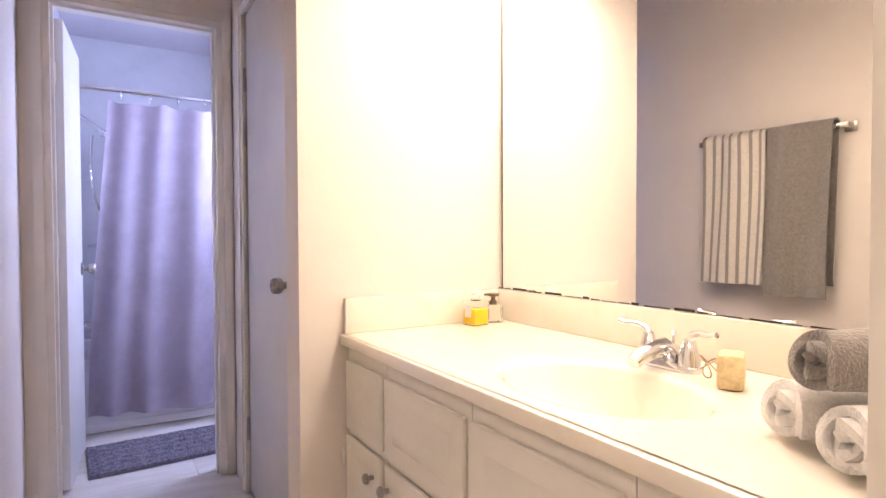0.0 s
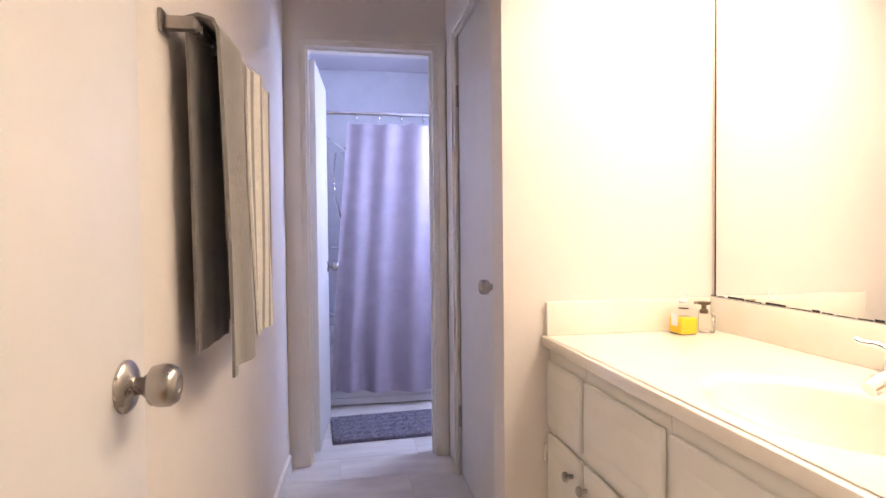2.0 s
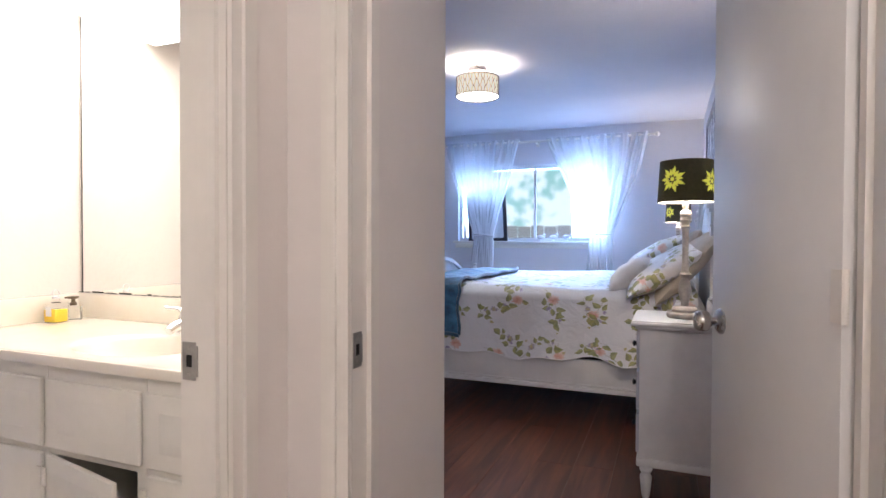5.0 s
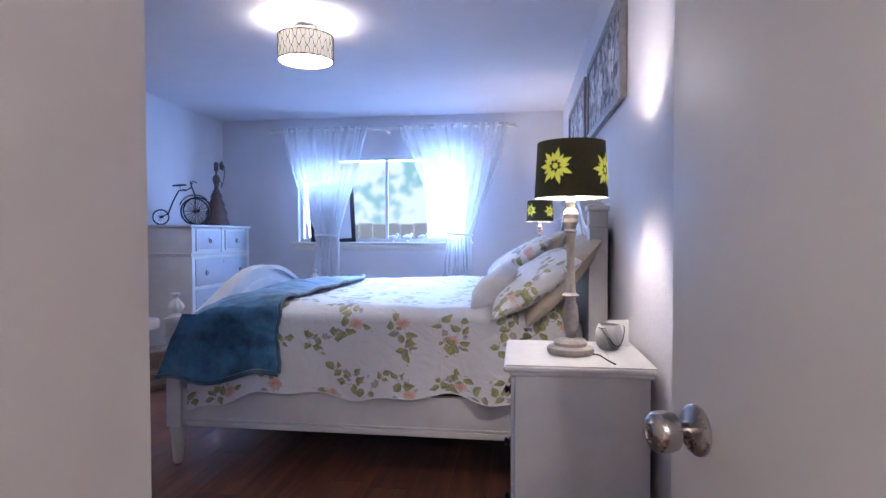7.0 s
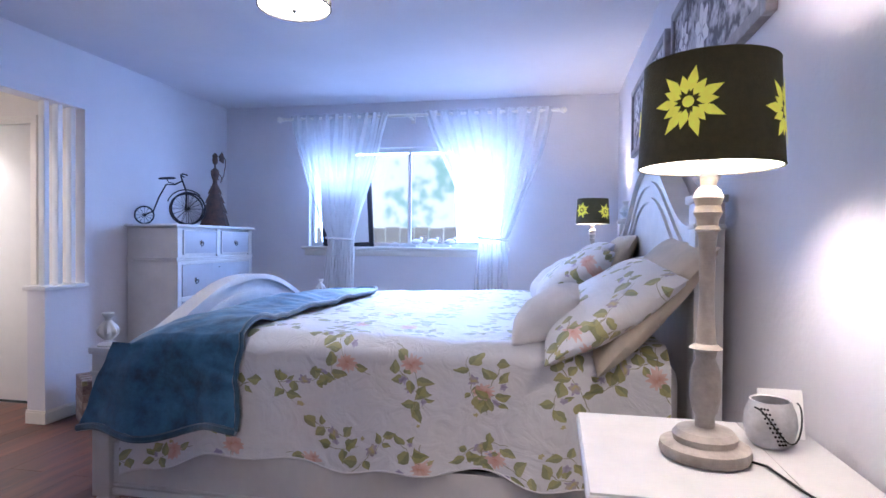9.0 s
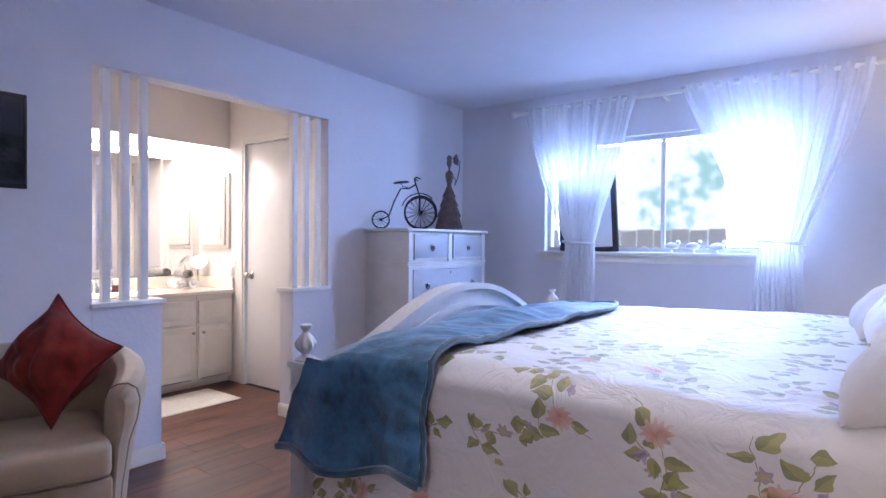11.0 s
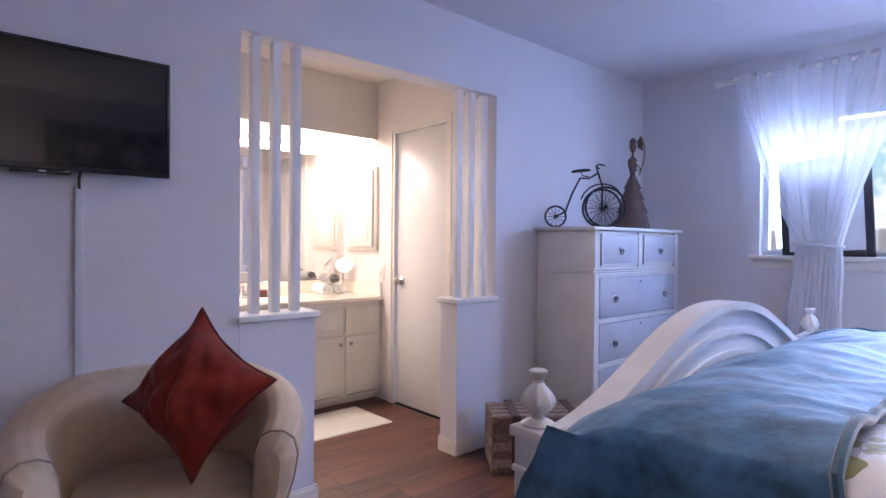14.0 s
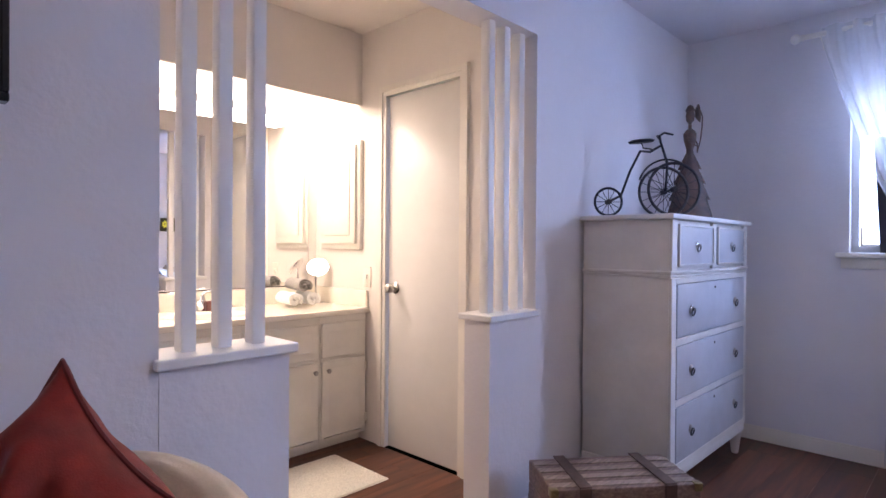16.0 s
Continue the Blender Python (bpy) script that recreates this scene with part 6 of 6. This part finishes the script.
# ---------------------------------------------------------------- striped trunk
mk = pose(4.535, 2.675, 0, 0, 0, -39)
tk = thing("trunk", "striped wooden trunk with leather straps and brass corners", "trunk", (4.9, 2.7, 0))
L, W, Hh = 0.555, 0.29, 0.295
part("body", boxes((0, L, 0, W, 0.006, 0.21), bev=0.004, m=mk), TRUNKW, tk)
part("lid", boxes((0, L, 0, W, 0.213, Hh), bev=0.006, m=mk), TRUNKW, tk)
for y in (0.018, 0.085, 0.152, 0.219):
    part("lid_slat", boxes((0.004, L - 0.004, y, y + 0.036, Hh, Hh + 0.004), bev=0.001, seg=1, m=mk), TRUNKL, tk, "pale wooden slat")
for z in (0.04, 0.125):
    part("front_slat", boxes((0.004, L - 0.004, -0.003, 0.0, z, z + 0.040), (-0.003, 0.0, 0.004, W - 0.004, z, z + 0.040), bev=0.001, seg=1, m=mk), TRUNKL, tk, "pale wooden slat")
for x in (0.10, L - 0.14):
    s = part("strap", boxes((x, x + 0.045, -0.008, W + 0.003, Hh + 0.0045, Hh + 0.010), (x, x + 0.045, -0.010, -0.0035, 0.008, Hh + 0.0045), bev=0.0015, seg=1, m=mk), TRUNKS, tk, "dark leather strap")
    for z in (0.07, 0.17, 0.24):
        part("stud", lathe([(0.006, 0), (0.005, 0.003), (0.001, 0.005)], n=10, m=mk @ pose(x + 0.022, -0.010, z, 90, 0, 0)), BRASS, s)
for x in (-0.004, L - 0.026):
    for z in (0.003, Hh - 0.026):
        part("corner", boxes((x, x + 0.030, -0.006, 0.028, z, z + 0.030), bev=0.004, m=mk), BRASS, tk, "aged brass corner")
part("latch", boxes((L / 2 - 0.026, L / 2 + 0.026, -0.012, -0.0035, 0.165, 0.252), (L / 2 - 0.014, L / 2 + 0.014, -0.017, -0.012, 0.185, 0.225), bev=0.003, m=mk), BRASS, tk, "aged brass latch")

# ---------------------------------------------------------------- tub chair and cushion
cc = Vector((2.958, 2.572, 0))
face = math.atan2(-0.95, -0.30)
mc_ = Matrix.Translation(cc) @ Matrix.Rotation(face, 4, "Z")
ch = thing("tub_chair", "cream leather tub chair before the pony wall", "armchair", cc)


def shell(s, t):
    """Back and arms as one wrap: s round the chair, t round the section."""
    a = radians(-128 + 256 * s)
    front_k = abs(2 * s - 1)
    hgt = 0.735 - 0.125 * max(0, (front_k - 0.35) / 0.65) ** 1.3
    ro, ri = 0.392, 0.282
    stretch = 1 + 0.22 * max(0.0, (front_k - 0.62) / 0.38)
    prof = [(ro - 0.06, 0.05), (ro - 0.045, 0.22), (ro - 0.018, 0.40), (ro + 0.012, hgt - 0.13), (ro + 0.022, hgt - 0.06), (ro + 0.010, hgt - 0.018), (ro - 0.022, hgt), (ri + 0.050, hgt - 0.004), (ri + 0.020, hgt - 0.022), (ri + 0.006, hgt - 0.060), (ri, hgt - 0.14), (ri - 0.004, 0.36), (ri, 0.05), (ro - 0.06, 0.05)]
    k = t * (len(prof) - 1)
    i = min(int(k), len(prof) - 2)
    f = k - i
    r = prof[i][0] * (1 - f) + prof[i + 1][0] * f
    z = prof[i][1] * (1 - f) + prof[i + 1][1] * f
    q = max(0.0, (front_k - 0.94) / 0.06)
    near = 1 - math.sqrt(max(0.0, 1 - 0.8 * q * q))
    mid = (ro + ri) / 2
    r += (mid - r) * near * 0.75
    z += (min(z, hgt - 0.055) - z) * near * 0.8
    x, y = -r * math.cos(a) * stretch, r * math.sin(a)
    return mc_ @ Vector((x, y, z))


bm = sheet(shell, 96, 52)
bmesh.ops.remove_doubles(bm, verts=list(bm.verts), dist=0.001)
ends = [e for e in bm.edges if e.is_boundary]
bmesh.ops.holes_fill(bm, edges=ends, sides=200)
part("chair_shell", bm, LEATHER, ch, "", 50)
part("seat_cushion", boxes((-0.24, 0.315, -0.258, 0.258, 0.29, 0.435), bev=0.035, seg=4, m=mc_), LEATHER, ch, "", 60)
part("seat_base", boxes((-0.25, 0.285, -0.26, 0.26, 0.06, 0.288), bev=0.012, m=mc_), LEATHER, ch)
for s in (0.028, 0.972):
    part("arm_piping", tube([shell(s, t) for t in np.linspace(0.02, 0.88, 60)], 0.004, 6), SEAM, ch, "stitched seam")
part("seat_piping", tube([mc_ @ Vector(p) for p in ((0.317, -0.245, 0.31), (0.317, 0.245, 0.31))], 0.003, 6), SEAM, ch)
for x, y in ((-0.25, -0.22), (-0.25, 0.22), (0.24, -0.22), (0.24, 0.22)):
    part("foot", lathe([(0.018, 0.003), (0.024, 0.062)], n=12, m=mc_ @ Matrix.Translation((x, y, 0))), BARK, ch, "dark wooden foot")

mq = Matrix.Translation((3.048, 2.562, 0.705)) @ Matrix.Rotation(face + radians(52), 4, "Z") @ Matrix.Rotation(radians(-20), 4, "X") @ Matrix.Rotation(radians(34), 4, "Y")
cu = thing("red_cushion", "russet satin cushion with piping, stood on its corner", "cushion", (3.0, 2.43, 0.43))
bm = bmesh.new()
nq, hw = 44, 0.192
for side in (1, -1):
    g = []
    for i in range(nq + 1):
        row = []
        for j in range(nq + 1):
            u, v = -1 + 2 * i / nq, -1 + 2 * j / nq
            f = (1 - abs(u) ** 2.0) ** 0.62 * (1 - abs(v) ** 2.0) ** 0.62
            pull = 1 - 0.17 * (1 - min(abs(u), abs(v)) ** 2.5) * max(abs(u), abs(v)) ** 3
            crease = (0.020 * noise.noise(Vector((u * 2, v * 2, 4))) + 0.022 * (1 - 2 * abs(noise.noise(Vector((u * 2.6 + v * 1.8, v * 1.5 - u, 7)))))  + 0.012 * math.hypot(u, v) * math.sin(5 * math.atan2(v, u) + 1.0)) * f
            row.append(bm.verts.new(mq @ Vector((u * hw * pull, side * 0.140 * f + crease, v * hw * pull))))
        g.append(row)
    for i in range(nq):
        for j in range(nq):
            bm.faces.new((g[i][j], g[i + 1][j], g[i + 1][j + 1], g[i][j + 1]))
bmesh.ops.remove_doubles(bm, verts=list(bm.verts), dist=0.0015)
part("cushion_cover", bm, REDCLOTH, cu, "", 70)
edge = []
for k in range(120):
    s = k / 30
    q, f = int(s), s - int(s)
    u, v = ((-1 + 2 * f, -1), (1, -1 + 2 * f), (1 - 2 * f, 1), (-1, 1 - 2 * f))[q]
    pull = 1 - 0.17 * (1 - min(abs(u), abs(v)) ** 2.5)
    edge.append(mq @ Vector((u * hw * pull, 0, v * hw * pull)))
part("piping", tube(edge, 0.005, 7, True), REDPIPE, cu, "dark red piping")

# ---------------------------------------------------------------- television
tv = thing("television", "black flat television on a wall bracket", "television", (2.55, TVY, 1.6))
tz0, tz1, tx0, tx1, ty = 1.405, 1.815, 2.30, 3.062, TVY - 0.085
part("bezel", boxes((tx0, tx1, ty, ty + 0.035, tz0, tz0 + 0.018), (tx0, tx1, ty, ty + 0.035, tz1 - 0.012, tz1), (tx0, tx0 + 0.012, ty, ty + 0.035, tz0 + 0.018, tz1 - 0.012), (tx1 - 0.012, tx1, ty, ty + 0.035, tz0 + 0.018, tz1 - 0.012), bev=0.002, seg=1), BLACKPL, tv)
part("screen", boxes((tx0 + 0.012, tx1 - 0.012, ty + 0.004, ty + 0.03, tz0 + 0.018, tz1 - 0.012)), SCREEN, tv, "glossy black screen")
part("sensor_bar", boxes((2.60, 2.76, ty - 0.004, ty + 0.02, tz0 - 0.014, tz0), bev=0.003), BLACKPL, tv)
part("badge", boxes((2.672, 2.692, ty - 0.0055, ty - 0.004, tz0 - 0.009, tz0 - 0.005)), CABLEM, tv, "tiny pale badge")
part("wall_bracket", boxes((2.58, 2.80, ty + 0.035, TVY - 0.001, 1.52, 1.70)), BLACKPL, tv)
part("plug_lead", tube([(2.79, ty + 0.02, tz0 + 0.005), (2.792, TVY - 0.02, 1.385), (2.794, TVY - 0.012, 1.355)], 0.005, 8), BLACKCORD, tv)
tagged(link_mesh("cable_conduit", boxes((2.782, 2.806, TVY - 0.014, TVY - 0.001, 0.10, 1.365), bev=0.003), CABLEM, 30), "white plastic cable conduit down the wall", "cable conduit")

# ---------------------------------------------------------------- curtains
cr = thing("curtain_rod", "white wooden curtain rod with finials", "curtain rod", (6.43, 1.07, 2.28))
part("rod", tube([(6.43, -0.17, 2.285), (6.43, 2.32, 2.285)], 0.014, 14), TRIM, cr)
for y, s in ((-0.17, -1), (2.32, 1)):
    part("finial", lathe([(0.014, 0), (0.020, 0.008), (0.014, 0.016), (0.026, 0.03), (0.028, 0.045), (0.018, 0.06), (0.004, 0.066)], n=18, m=pose(6.43, y, 2.285, -90 * s, 0, 0)), TRIM, cr)
for y in (-0.08, 1.12, 2.24):
    part("bracket", boxes((6.432, WX - 0.001, y - 0.010, y + 0.010, 2.262, 2.275), (WX - 0.008, WX - 0.001, y - 0.02, y + 0.02, 2.24, 2.31), bev=0.002, seg=1), TRIM, cr)


def curtain(top0, top1, tie0, tie1, tie_z, bot0, bot1, seed, label):
    c = thing("curtain", label, "curtain", (6.43, (tie0 + tie1) / 2, 0.05), "sheer curtains")
    def fn(s, t):
        z = 2.315 - t * (2.315 - 0.06)
        tt = (2.315 - tie_z) / (2.315 - 0.06)
        if t < tt:
            k = t / tt
            a = top0 + (tie0 - top0) * k ** 1.3
            b = top1 + (tie1 - top1) * k ** 1.05
        else:
            k = (t - tt) / (1 - tt)
            a, b = tie0 + (bot0 - tie0) * k ** 0.7, tie1 + (bot1 - tie1) * k ** 0.7
        y = a + (b - a) * s
        width = abs(b - a)
        amp = min(0.034, 0.018 + 0.010 * k) * (0.6 + 0.4 * min(1, width / 0.5))
        fold = math.sin(s * 2 * math.pi * 10 + seed + 0.7 * math.sin(5 * t + seed)) + 0.4 * math.sin(s * 2 * math.pi * 23 + 2 * t)
        sag = 0.03 * math.sin(math.pi * k) * (1 - s if seed < 1 else s) if t < tt else 0
        return Vector((6.425 - 0.012 + amp * fold - sag - 0.02 * t, y + 0.006 * math.sin(z * 9 + s * 20), z))
    part("cloth", sheet(fn, 150, 60), SHEER, c, "", 80)
    part("tieback", tube([Vector((6.395 + 0.045 * math.cos(a), (tie0 + tie1) / 2 + (abs(tie1 - tie0) / 2 + 0.012) * math.sin(a), tie_z + 0.01 * math.sin(a))) for a in np.linspace(0, 2 * math.pi, 28, endpoint=False)], 0.011, 8, True), SHEER, c)


curtain(2.24, 1.31, 1.87, 1.63, 1.19, 1.95, 1.60, 0.4, "sheer white curtain tied back at the window's side")
curtain(-0.13, 1.00, 0.25, 0.50, 1.20, 0.22, 0.56, 1.9, "sheer white curtain tied back beside the bed lamp")

# ---------------------------------------------------------------- things on the sill
pf = thing("leaning_picture", "dark framed picture with a pale mount, leaning in the window", "picture", (6.60, 1.75, win_z0))
mp_ = pose(6.612, 1.50, win_z0 + 0.001, 0, 3, 90)
Wp, Hp = 0.50, 0.64
part("picture_frame", boxes((0, 0.045, -0.012, 0.012, 0, Hp), (Wp - 0.045, Wp, -0.012, 0.012, 0, Hp), (0.045, Wp - 0.045, -0.012, 0.012, 0, 0.045), (0.045, Wp - 0.045, -0.012, 0.012, Hp - 0.045, Hp), bev=0.003, m=mp_), PICF, pf)
part("mount", boxes((0.045, Wp - 0.045, -0.004, 0.010, 0.045, Hp - 0.045), m=mp_), PAPER, pf, "pale mount board")
part("print", boxes((0.16, Wp - 0.16, 0.0102, 0.0112, 0.18, Hp - 0.18), m=mp_), PICG, pf, "small grey print")
for y in (1.08, 0.93, 0.77):
    v = thing("glass_bird", "small clear glass bird ornament on the sill", "ornament", (6.545, y, win_z0), "glass birds on the sill")
    part("body", lathe([(0.004, -0.05), (0.020, -0.03), (0.028, 0.0), (0.022, 0.03), (0.010, 0.045), (0.002, 0.05)], n=16, m=pose(6.545, y, win_z0 + 0.050, 90, 0, 0)), PORC, v)
    part("head", lathe([(0.003, -0.017), (0.013, -0.010), (0.017, 0), (0.013, 0.010), (0.003, 0.017)], (6.545, y - 0.045, win_z0 + 0.078), 14), PORC, v)
    part("foot", lathe([(0.016, 0.001), (0.012, 0.006), (0.006, 0.03)], (6.545, y, win_z0), 12), PORC, v)
cv = thing("wire_ornament", "pale curled wire ornament on the sill", "ornament", (6.545, 0.65, win_z0))
part("curl", tube([(6.545, 0.72 - 0.10 * k / 24 - 0.03 * math.sin(k / 3), win_z0 + 0.006 + 0.075 * abs(math.sin(k / 7.5))) for k in range(25)], 0.004, 7), PORC, cv)
cv = thing("wire_ornament", "pale curled wire ornament on the sill", "ornament", (6.545, 1.25, win_z0))
part("curl", tube([(6.545, 1.33 - 0.14 * k / 24, win_z0 + 0.006 + 0.035 * abs(math.sin(k / 5.5))) for k in range(25)], 0.004, 7), PORC, cv)

# ---------------------------------------------------------------- pictures over the bed


def print_mat():
    m = mat("grey_botanical_print", (0.34, 0.32, 0.35), 0.5, var=0.2, scale=3)
    n, l = m.node_tree.nodes, m.node_tree.links
    tc, vo, nz = n.new("ShaderNodeTexCoord"), n.new("ShaderNodeTexVoronoi"), n.new("ShaderNodeTexNoise")
    nz.inputs["Scale"].default_value, nz.inputs["Detail"].default_value = 9, 6
    l.new(tc.outputs["Object"], nz.inputs[0])
    vo.feature, vo.inputs["Scale"].default_value = "SMOOTH_F1", 7
    l.new(nz.outputs["Color"], vo.inputs[0])
    r = n.new("ShaderNodeValToRGB")
    e = r.color_ramp.elements
    e[0].position, e[0].color = 0.25, (0.05, 0.045, 0.055, 1)
    e[1].position, e[1].color = 0.75, (0.62, 0.60, 0.62, 1)
    l.new(vo.outputs["Distance"], r.inputs[0])
    l.new(r.outputs[0], n["Principled BSDF"].inputs["Base Color"])
    return m


PRINT = print_mat()
for x0, x1 in ((3.10, 4.26), (4.40, 5.56)):
    p = thing("framed_print", "grey botanical print in a pewter frame over the bed", "picture", ((x0 + x1) / 2, HBY, 1.74), "prints over the bed")
    z0, z1, y0, y1 = 1.745, 2.185, HBY + 0.001, HBY + 0.030
    part("picture_frame", boxes((x0, x0 + 0.04, y0, y1, z0, z1), (x1 - 0.04, x1, y0, y1, z0, z1), (x0 + 0.04, x1 - 0.04, y0, y1, z0, z0 + 0.04), (x0 + 0.04, x1 - 0.04, y0, y1, z1 - 0.04, z1), bev=0.004), PICG, p)
    part("print", boxes((x0 + 0.04, x1 - 0.04, y0, y1 - 0.012, z0 + 0.04, z1 - 0.04)), PRINT, p, "grey flower print")
    fb = bmesh.new()
    for cx, cz, rr in ((x0 + 0.30, 1.98, 0.09), (x0 + 0.66, 1.94, 0.10), (x0 + 0.95, 2.0, 0.08)):
        for k in range(6):
            a = k * math.pi / 3 + cx
            m_ = Matrix.Translation((cx, y1 - 0.0105, cz)) @ Matrix.Rotation(a, 4, "Y")
            vs = [fb.verts.new(m_ @ Vector(v)) for v in ((0.015, 0, 0), (rr * 0.5, 0, rr * 0.3), (rr, 0, rr * 0.12), (rr, 0, -rr * 0.12), (rr * 0.5, 0, -rr * 0.3))]
            fb.faces.new(vs)
    part("printed_blossoms", fb, PAPER, p, "pale printed blossoms")

# ---------------------------------------------------------------- ceiling lamp
LX, LY = 3.92, 0.995
cl = thing("ceiling_light", "cream drum ceiling light with a dark lattice, lit", "ceiling light", (LX, LY, 2.2))
part("canopy", lathe([(0.07, 2.385), (0.075, 2.41), (0.075, 2.438)], (LX, LY, 0), 32), NICKEL, cl)
R0, ZB, ZT = 0.157, 2.203, 2.343
sh2 = part("shade", lathe([(R0, ZB), (R0, ZT)], (LX, LY, 0), 64, cap=False), PATTERN_L, cl, "cream fabric drum", 60)
bm = bmesh.new()
nd = 22
for i in range(nd):
    for k in (1, -1):
        pts = []
        for u in np.linspace(0, 1, 13):
            a = 2 * math.pi * i / nd + k * (2 * math.pi / nd * 1.5 * u + 0.03 * math.sin(u * 6 * math.pi))
            pts.append((LX + (R0 + 0.001) * math.cos(a), LY + (R0 + 0.001) * math.sin(a), ZB + (ZT - ZB) * u))
        add_tube(bm, pts, 0.0020, 4)
part("lattice", bm, PATTERN_D, sh2, "dark printed lattice", None)
part("rim", add_tube(tube(ring_pts((LX, LY, ZB), R0, (0, 0, 1), 56), 0.004, 6, True), ring_pts((LX, LY, ZT), R0, (0, 0, 1), 56), 0.004, 6, True), PATTERN_D, sh2)
part("diffuser", lathe([(R0 - 0.004, ZB + 0.006), (R0 * 0.7, ZB - 0.004), (0.002, ZB - 0.010)], (LX, LY, 0), 48, cap=False), LAMPGLOW, cl, "lit white diffuser")
part("finial", lathe([(0.006, ZB - 0.026), (0.010, ZB - 0.018), (0.012, ZB - 0.010)], (LX, LY, 0), 14), NICKEL, cl)
part("strut", tube([(LX, LY, ZB - 0.012), (LX, LY, 2.39)], 0.004, 8), NICKEL, cl)

# ---------------------------------------------------------------- chest by the bedroom entry
cn = thing("low_chest", "white painted chest with a moulded top beside the entry", "chest", (1.66, 1.0, 0))
part("body", boxes((1.532, 1.775, 0.52, 1.55, 0.09, 0.985), bev=0.003), WHITEP, cn)
part("top", boxes((1.533, 1.822, 0.490, 1.58, 0.998, 1.022), (1.535, 1.800, 0.505, 1.565, 0.985, 0.998), bev=0.006), WHITEP, cn)
part("mouldings", boxes((1.535, 1.790, 0.508, 1.562, 0.54, 0.556), (1.535, 1.795, 0.503, 1.567, 0.495, 0.515), bev=0.005), WHITEP, cn)
part("plinth", boxes((1.535, 1.79, 0.51, 1.56, 0.004, 0.09), bev=0.004), WHITEP, cn)

# ---------------------------------------------------------------- garden beyond the window
structure("ground", boxes((6.70, 400, -300, 300, -0.45, -0.35)), LAWN, "green lawn beyond the window", "ground")
fn_ = thing("garden_fence", "weathered brown board fence across the garden", "fence", (12.5, 1, -0.35))
for i in range(56):
    y = -7.0 + i * 0.30
    part("fence_board", boxes((12.5, 12.525, y, y + 0.285, -0.33, 1.44 + 0.01 * math.sin(i * 3.1)), bev=0.004, seg=1), FENCE, fn_)
part("fence_rail", boxes((12.527, 12.57, -7, 9.8, 0.0, 0.09), (12.527, 12.57, -7, 9.8, 1.05, 1.14)), FENCE, fn_)


# self-lit sheet that carries the painted haze and foliage
structure("backdrop", boxes((60, 60.5, -90, 90, -0.34, 60)), HAZE, "glowing backdrop of painted pale summer haze and foliage beyond the garden", "backdrop")

# ---------------------------------------------------------------- floors, plank by plank
def plank_floor(name, material, under, x0, x1, y0, y1, length, width, z, along, label, seed):
    f = structure(name, boxes((x0, x1, y0, y1, -0.08, z - 0.008)), under, label, "floor")
    rnd = random.Random(seed)
    made = {}
    a0, a1, b0, b1 = (x0, x1, y0, y1) if along == "x" else (y0, y1, x0, x1)
    b = b0
    while b < b1 - 0.01:
        w = min(width, b1 - b) - 0.0008
        a = a0 - rnd.uniform(0, 0.8) * length
        while a < a1 - 0.02:
            s, e = max(a, a0), min(a + length, a1)
            a += length
            if e - s < 0.03:
                continue
            key = (round(e - s - 0.0007, 4), round(w, 4))
            if key not in made:
                L, W = key
                bm = bmesh.new()
                e0 = 0.0006
                lo = [bm.verts.new(v) for v in ((0, 0, -0.008), (L, 0, -0.008), (L, W, -0.008), (0, W, -0.008))]
                mi = [bm.verts.new((v.co.x, v.co.y, -0.001)) for v in lo]
                up = [bm.verts.new(v) for v in ((e0, e0, 0), (L - e0, e0, 0), (L - e0, W - e0, 0), (e0, W - e0, 0))]
                for p, q in ((lo, mi), (mi, up)):
                    for i in range(4):
                        bm.faces.new((p[i], p[(i + 1) % 4], q[(i + 1) % 4], q[i]))
                bm.faces.new(up)
                if along != "x":
                    for v in bm.verts:
                        v.co.x, v.co.y = v.co.y, v.co.x
                    bmesh.ops.reverse_faces(bm, faces=list(bm.faces))
                me = bpy.data.meshes.new("plank")
                bm.to_mesh(me)
                bm.free()
                me.materials.append(material)
                made[key] = me
            leaf("plank", made[key], f, (s, b, z) if along == "x" else (b, s, z))
        b += width
    return f


plank_floor("floor_bedroom", PLANK, DARK, 0.98, WX, HBY, TVY + 0.065, 1.2, 0.19, 0.0, "x", "dark reddish brown laminate plank floor", 3)
plank_floor("floor_alcove", PLANK, DARK, 3.298, 4.932, TVY + 0.066, 4.732, 1.2, 0.19, 0.0, "x", "dark reddish brown laminate plank floor", 5)
plank_floor("floor_bath", VINYL, GROUT, -0.1, 1.48, 0.512, 3.16, 0.9, 0.30, 0.0, "x", "pale grey beige vinyl plank floor", 8)
plank_floor("floor_tub_room", VINYL, GROUT, tr0, tr1, 3.161, 4.9, 0.9, 0.30, 0.0, "x", "pale grey beige vinyl plank floor", 9)
plank_floor("floor_hall", PLANK, DARK, -2.0, 0.979, -1.7, 0.511, 1.2, 0.19, 0.0, "x", "dark reddish brown laminate plank floor", 11)
